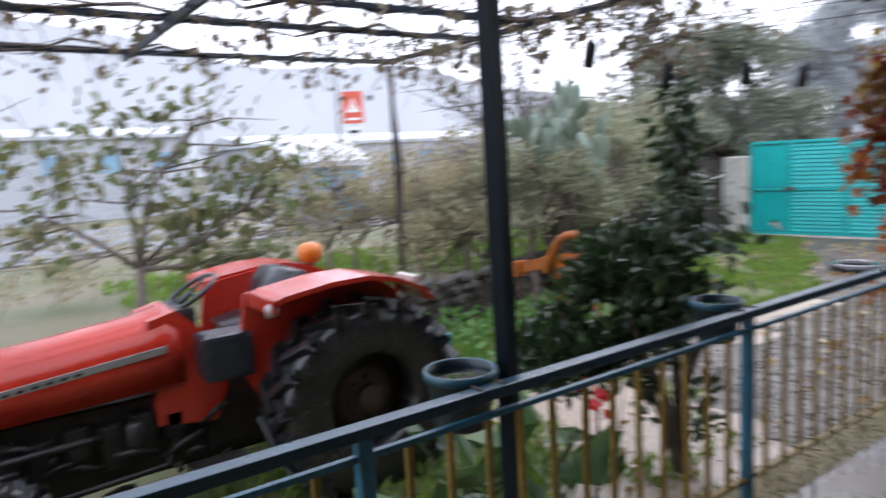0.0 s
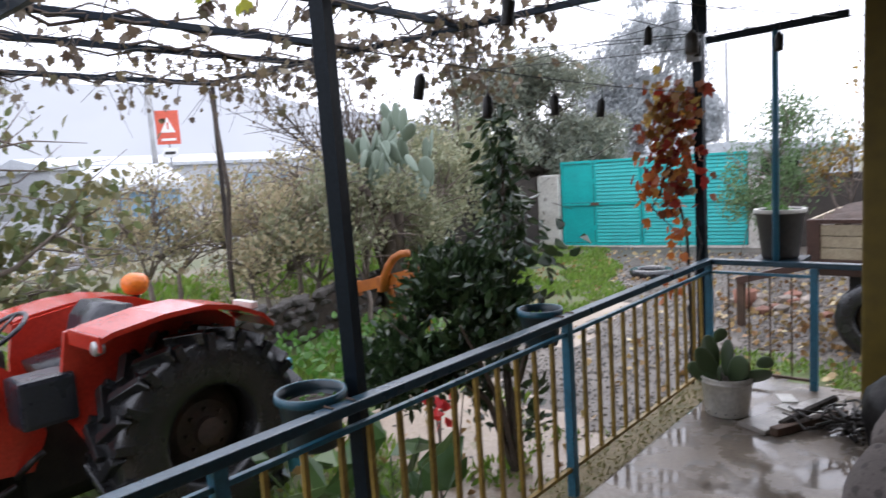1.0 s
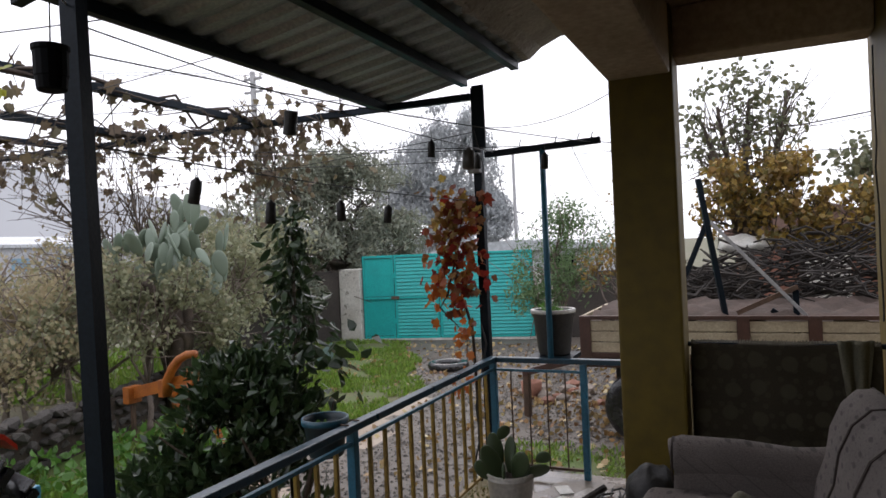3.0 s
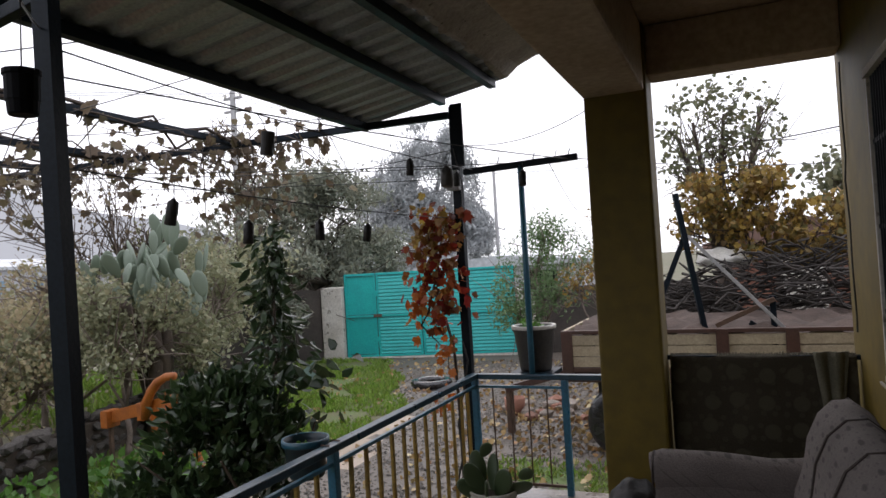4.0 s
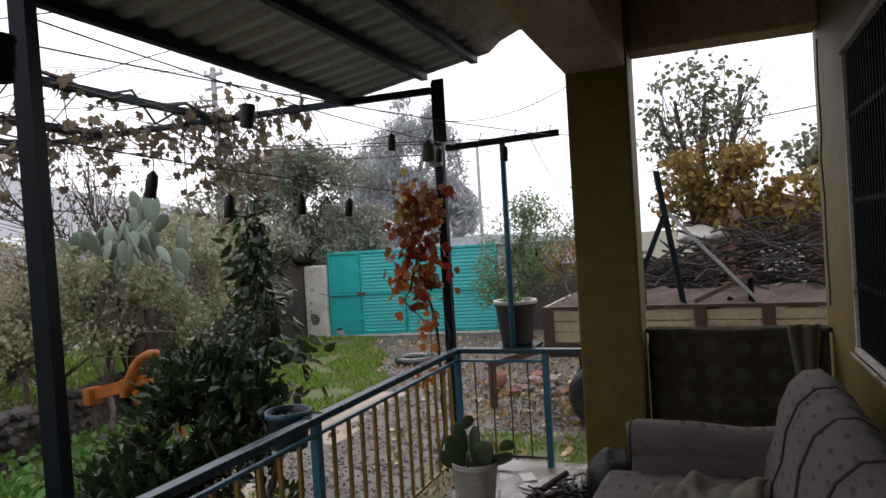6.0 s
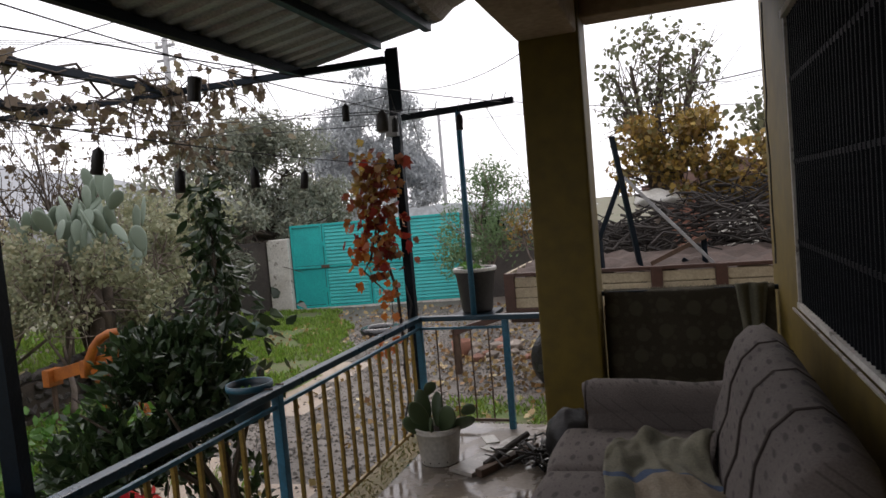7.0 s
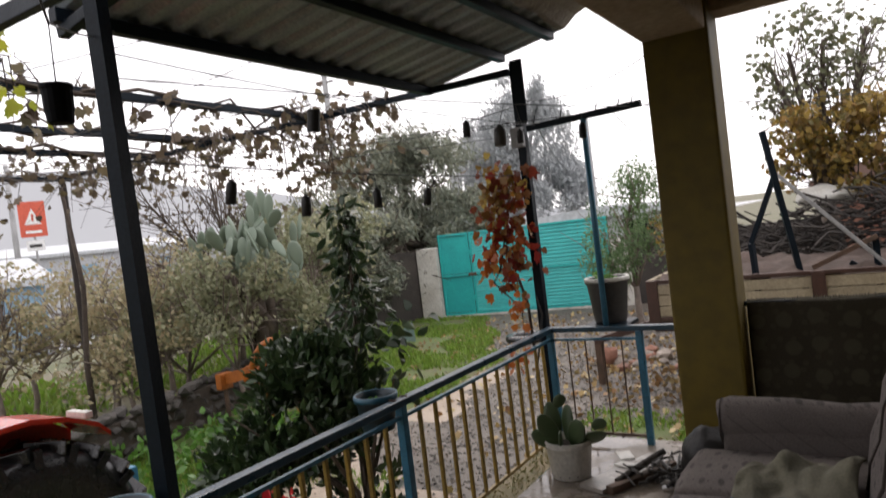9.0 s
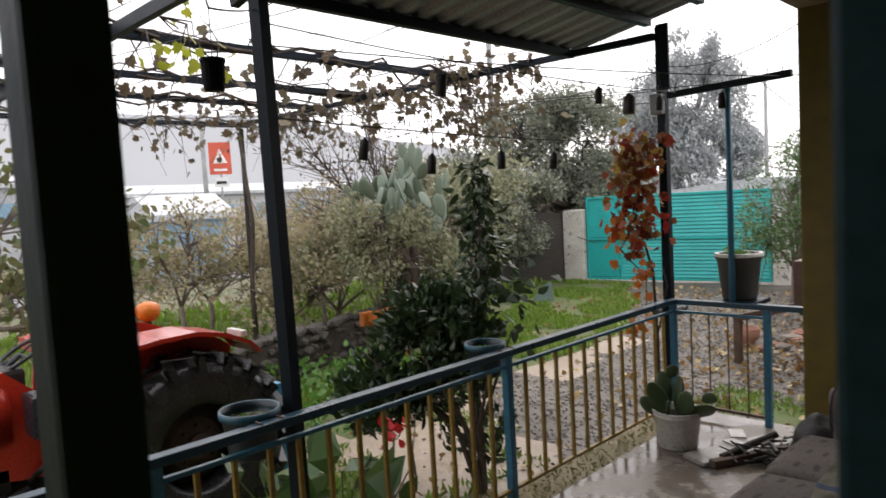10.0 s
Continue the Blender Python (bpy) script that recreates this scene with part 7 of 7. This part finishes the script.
for k in range(16):
    b = bmesh.new()
    bmesh.ops.create_icosphere(b, subdivisions=1, radius=1.0)
    sz = g.uniform(0.05, 0.13)
    for v in b.verts:
        v.co = Vector((v.co.x * sz * 1.3, v.co.y * sz, v.co.z * sz * 0.7)) * (1 + g.normal() * 0.12)
    bmesh.ops.transform(b, matrix=Matrix.Translation((-2.1 + g.normal() * 0.28, 9.35 + g.normal() * 0.3, G0 + sz * 0.5)) @ Matrix.Rotation(g.uniform(0, 6), 4, "Z"), verts=b.verts)
    solid("rubble_stone", b, M["pale_stone"] if k % 3 else M["brick_red"], "broken rubble stone on the gravel beside the trailer", "stone", "rubble by the trailer")
bm = bmesh.new()
lathe(bm, [(0.10, 0), (0.13, 0.02), (0.15, 0.24), (0.14, 0.24), (0.12, 0.05), (0.02, 0.04)], 20, Matrix.Translation((-2.72, 9.3, G0)))
solid("red_pail", bm, M["brick_red"], "small faded red pail on the gravel", "pail", smooth=True)

# ---- distance ----
sg = thing("road_sign", (-39.3, 21.0, G0), "orange-red roadside board with a white triangle on a grey post", "sign")
d = Vector((40, -21, 0)).normalized()
ang = math.atan2(d.y, d.x) + math.pi / 2
SM = Matrix.Translation((-39.3, 21.0, 0)) @ Matrix.Rotation(ang, 4, "Z")


def sbox(x0, x1, y0, y1, z0, z1):
    return box(bmesh.new(), x0, x1, y0, y1, z0, z1, 0.0, SM)


part("post", sbox(-0.06, 0.06, 0.02, 0.12, G0, 4.2), M["zinc_pole"], sg)
part("board", sbox(-0.66, 0.66, -0.05, 0.02, 4.15, 6.15), M["sign_red"], sg, "orange-red board")
b = bmesh.new()
prism(b, [(-0.42, 4.85), (0.42, 4.85), (0.0, 5.75)], -0.07, -0.054, "y")
bmesh.ops.transform(b, matrix=SM, verts=b.verts)
part("triangle", b, M["sign_white"], sg, "white triangle")
part("bar", sbox(-0.05, 0.05, -0.09, -0.074, 5.05, 5.45), M["sign_red"], sg)
part("text_bar", sbox(-0.40, 0.40, -0.07, -0.054, 4.36, 4.50), M["sign_white"], sg)
part("small_plate", sbox(-0.45, 0.45, -0.05, 0.02, 3.35, 3.95), M["sign_white"], sg, "small white plate")
part("plate_bar", sbox(-0.30, 0.30, -0.07, -0.054, 3.55, 3.72), M["engine"], sg)


def pole(x, y, h, r, label, arm=True):
    t = thing("utility_pole", (x, y, G0), label, "pole", "poles along the road")
    part("shaft", tube(bmesh.new(), [(x, y, G0), (x, y, h)], [r, r * 0.7], 10), M["zinc_pole"], t, smooth=True)
    if arm:
        for z in (h - 0.35, h - 0.9):
            part("crossarm", boxes((x - 0.45, x + 0.45, y - 0.05, y + 0.05, z, z + 0.09)), M["zinc_pole"], t)
        for k in (-0.4, 0, 0.4):
            part("insulator", boxes((x + k - 0.04, x + k + 0.04, y - 0.04, y + 0.04, h - 0.26, h - 0.10)), M["white_plastic"], t)
    return t


pole(-18.6, 23.0, 9.5, 0.16, "grey concrete utility pole with crossarms")
pole(-35.0, 17.8, 7.5, 0.16, "grey lamp pole beside the road", False)
pole(-9.2, 28.6, 5.9, 0.09, "thin grey pole beyond the gate", False)
pole(-17.5, 31.0, 6.8, 0.10, "thin grey pole in the mist", False)
pole(-40.0, -6.0, 9.0, 0.16, "grey concrete utility pole by the road")
fw = thing("power_lines", (-18.6, 23.0, 9.0), "thin power lines in the mist", "wire")
for k in (-0.4, 0, 0.4):
    wire((-18.6 + k, 23, 9.35), (-9.0 + k, 60, 9.2), 0.5, 0.012, parent=fw)
    wire((-18.6 + k, 23, 9.35), (-40.0 + k, -6.0, 8.9), 0.6, 0.012, parent=fw)
wire((4.5, 30, 6.0), (-9.2, 28.6, 5.6), 0.3, 0.012, parent=fw)
wire((8.0, 9.0, 4.1), (-0.2, 14.0, 3.6), 0.15, 0.012, parent=fw)


def factory(x0, x1, y0, y1, h, label, n, roof="roof_far", wall="white_far"):
    t = thing("factory_hall", ((x0 + x1) / 2, (y0 + y1) / 2, G0), label, "building", "halls beyond the road")
    part("wall", boxes((x0, x1, y0, y1, G0, h)), M[wall], t)
    b = bmesh.new()
    prism(b, [(x0 - 0.3, h), (x1 + 0.3, h), (x1 + 0.3, h + 0.25), ((x0 + x1) / 2, h + 1.1), (x0 - 0.3, h + 0.25)], y0 - 0.3, y1 + 0.3, "y")
    part("roof", b, M[roof], t)
    for k in range(n):
        yy = y0 + (y1 - y0) * (k + 0.5) / n
        part("window", boxes((x1 + 0.004, x1 + 0.06, yy - 0.7, yy + 0.7, h * 0.45, h * 0.75)), M["blue_far"], t)
    return t


factory(-62, -50, 18, 46, 3.2, "long white factory hall in the mist", 8)
factory(-64, -52, -14, 14, 4.2, "white factory hall in the rain mist", 8)
factory(-48, -40, 36, 50, 2.6, "low white shed with a pale roof", 4)
factory(-29.5, -26.5, 11.4, 14.4, 1.55, "small pale blue shed beside the road", 1, wall="blue_far")
bm = boxes((-36.2, -36.0, -30, 60, G0, 0.5))
solid("roadside_wall", bm, M["white_far"], "long low pale wall across the road", "wall", kind="structure")

# Hill ridge that glows pale by itself to paint in the haze.
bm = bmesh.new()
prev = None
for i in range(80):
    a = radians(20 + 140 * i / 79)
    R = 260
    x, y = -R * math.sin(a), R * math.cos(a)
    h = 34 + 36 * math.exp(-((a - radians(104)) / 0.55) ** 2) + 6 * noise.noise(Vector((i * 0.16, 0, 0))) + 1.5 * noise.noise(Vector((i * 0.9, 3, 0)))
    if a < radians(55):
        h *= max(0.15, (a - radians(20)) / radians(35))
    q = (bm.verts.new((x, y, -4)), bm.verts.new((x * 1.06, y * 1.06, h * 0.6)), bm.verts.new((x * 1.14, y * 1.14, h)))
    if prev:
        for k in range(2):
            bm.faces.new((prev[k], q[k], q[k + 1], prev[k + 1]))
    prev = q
solid("backdrop", bm, M["hill"], "wooded hillside backdrop, its mist painted as a pale glow", "hill", kind="structure", smooth=True)

# ---- ground cover ----
g = np.random.default_rng(101)


def blades(n, x0, x1, y0, y1, h0, h1, zone, seed, dens=0.0):
    gg = np.random.default_rng(seed)
    out = []
    while len(out) < n:
        x, y = gg.uniform(x0, x1), gg.uniform(y0, y1)
        if zone is None or ground_zone(x, y) in zone:
            if noise.noise(Vector((x * 1.1, y * 1.1, 9))) > dens:
                out.append((x, y, G0 - 0.01))
    p = np.array(out)
    return leaves(p, gg.uniform(h0, h1, n), LANCE, seed, -1.6)


tagged(mesh_from("grass", [blades(30000, -9.3, -4.2, 4.0, 14.2, 0.04, 0.13, (2,), 1, -0.16), blades(6000, -9, -2.5, -2, 4, 0.05, 0.15, (2, 1), 2, 0.0), blades(1500, -2.2, 0.2, 6.1, 7.2, 0.04, 0.10, None, 3, -0.2), blades(1600, -4.6, -1.9, 2.0, 5.0, 0.03, 0.10, None, 4, 0.15), blades(6000, -14, -9.2, 2, 14, 0.08, 0.30, None, 5, -0.1)], L["grass"]),
       "bright wet green grass patches", "grass", kind="stuff")
c = []
for k in range(900):
    x, y = g.uniform(-6.6, -4.2), g.uniform(3.4, 6.6)
    c.append((x, y, G0 + g.uniform(0, 0.30)))
tagged(mesh_from("weeds", [leaves(np.array(c), g.uniform(0.06, 0.14, len(c)), OVAL, 44, -0.7)], L["bright"]), "bright green nettle-like weeds beside the bush", "weeds", kind="stuff")
c = [(g.uniform(-1.9, -1.58), g.uniform(-1, 5.2), -0.085) for _ in range(2600)]
tagged(mesh_from("kerb_moss", [leaves(np.array(c), g.uniform(0.015, 0.05, len(c)), LANCE, 45, -1.0)], L["dead_grass"]), "moss and dead grass along the kerb", "moss", kind="stuff")


def scatter_stones(n, seed):
    gg = np.random.default_rng(seed)
    base = np.array([(1, 0, 0), (0, 1, 0), (-1, 0, 0), (0, -1, 0), (0, 0, 1)], float)
    out_v, out_f = [], []
    f0 = np.array([(0, 1, 4), (1, 2, 4), (2, 3, 4), (3, 0, 4)])
    k = 0
    while k < n:
        x, y = gg.uniform(-6.0, 1.6), gg.uniform(3.6, 14.4)
        if ground_zone(x, y) != 0 and gg.uniform() > 0.06:
            continue
        s = gg.uniform(0.010, 0.024)
        v = base * np.array([s * gg.uniform(0.8, 1.5), s * gg.uniform(0.8, 1.4), s * gg.uniform(0.5, 0.9)])
        v = v + gg.normal(size=(5, 3)) * s * 0.18
        a = gg.uniform(0, 6.3)
        r = np.array([[math.cos(a), -math.sin(a), 0], [math.sin(a), math.cos(a), 0], [0, 0, 1]])
        z = G0 + 0.035 * noise.noise(Vector((x * 0.7, y * 0.7, 0))) + 0.015 * noise.noise(Vector((x * 2.3, y * 2.3, 5)))
        out_v.append(v @ r.T + np.array([x, y, z]))
        out_f.append(f0 + 5 * k)
        k += 1
    return np.concatenate(out_v), np.concatenate(out_f)


tagged(mesh_from("gravel", [scatter_stones(26000, 7)], L["gravel_stone"]), "loose wet grey gravel over the yard", "gravel", kind="stuff")
c = []
for k in range(1500):
    x, y = g.uniform(-7.2, 0.5), g.uniform(5.5, 14.2)
    if (k % 3 == 0) or y > 10 or x > -3.4:
        c.append((x, y, G0 + 0.025 + 0.03 * noise.noise(Vector((x * 0.7, y * 0.7, 0)))))
for k in range(520):
    x, y = -1.7 + g.normal() * 0.9, 8.9 + g.normal() * 0.9
    c.append((x, y, G0 + 0.03 + 0.03 * noise.noise(Vector((x * 0.7, y * 0.7, 0)))))
for k in range(90):
    c.append((g.uniform(-4.5, -2.0), g.uniform(1.8, 4.8), G0 + 0.03))
tagged(mesh_from("fallen_leaves", [leaves(np.array(c), g.uniform(0.04, 0.085, len(c)), VINE, 46, 0.0, np.tile(np.array([[0.7, 0.4, 0.05]]), (len(c), 1)))], L["fallen"]), "fallen yellow and brown leaves on the gravel", "leaves", kind="stuff")
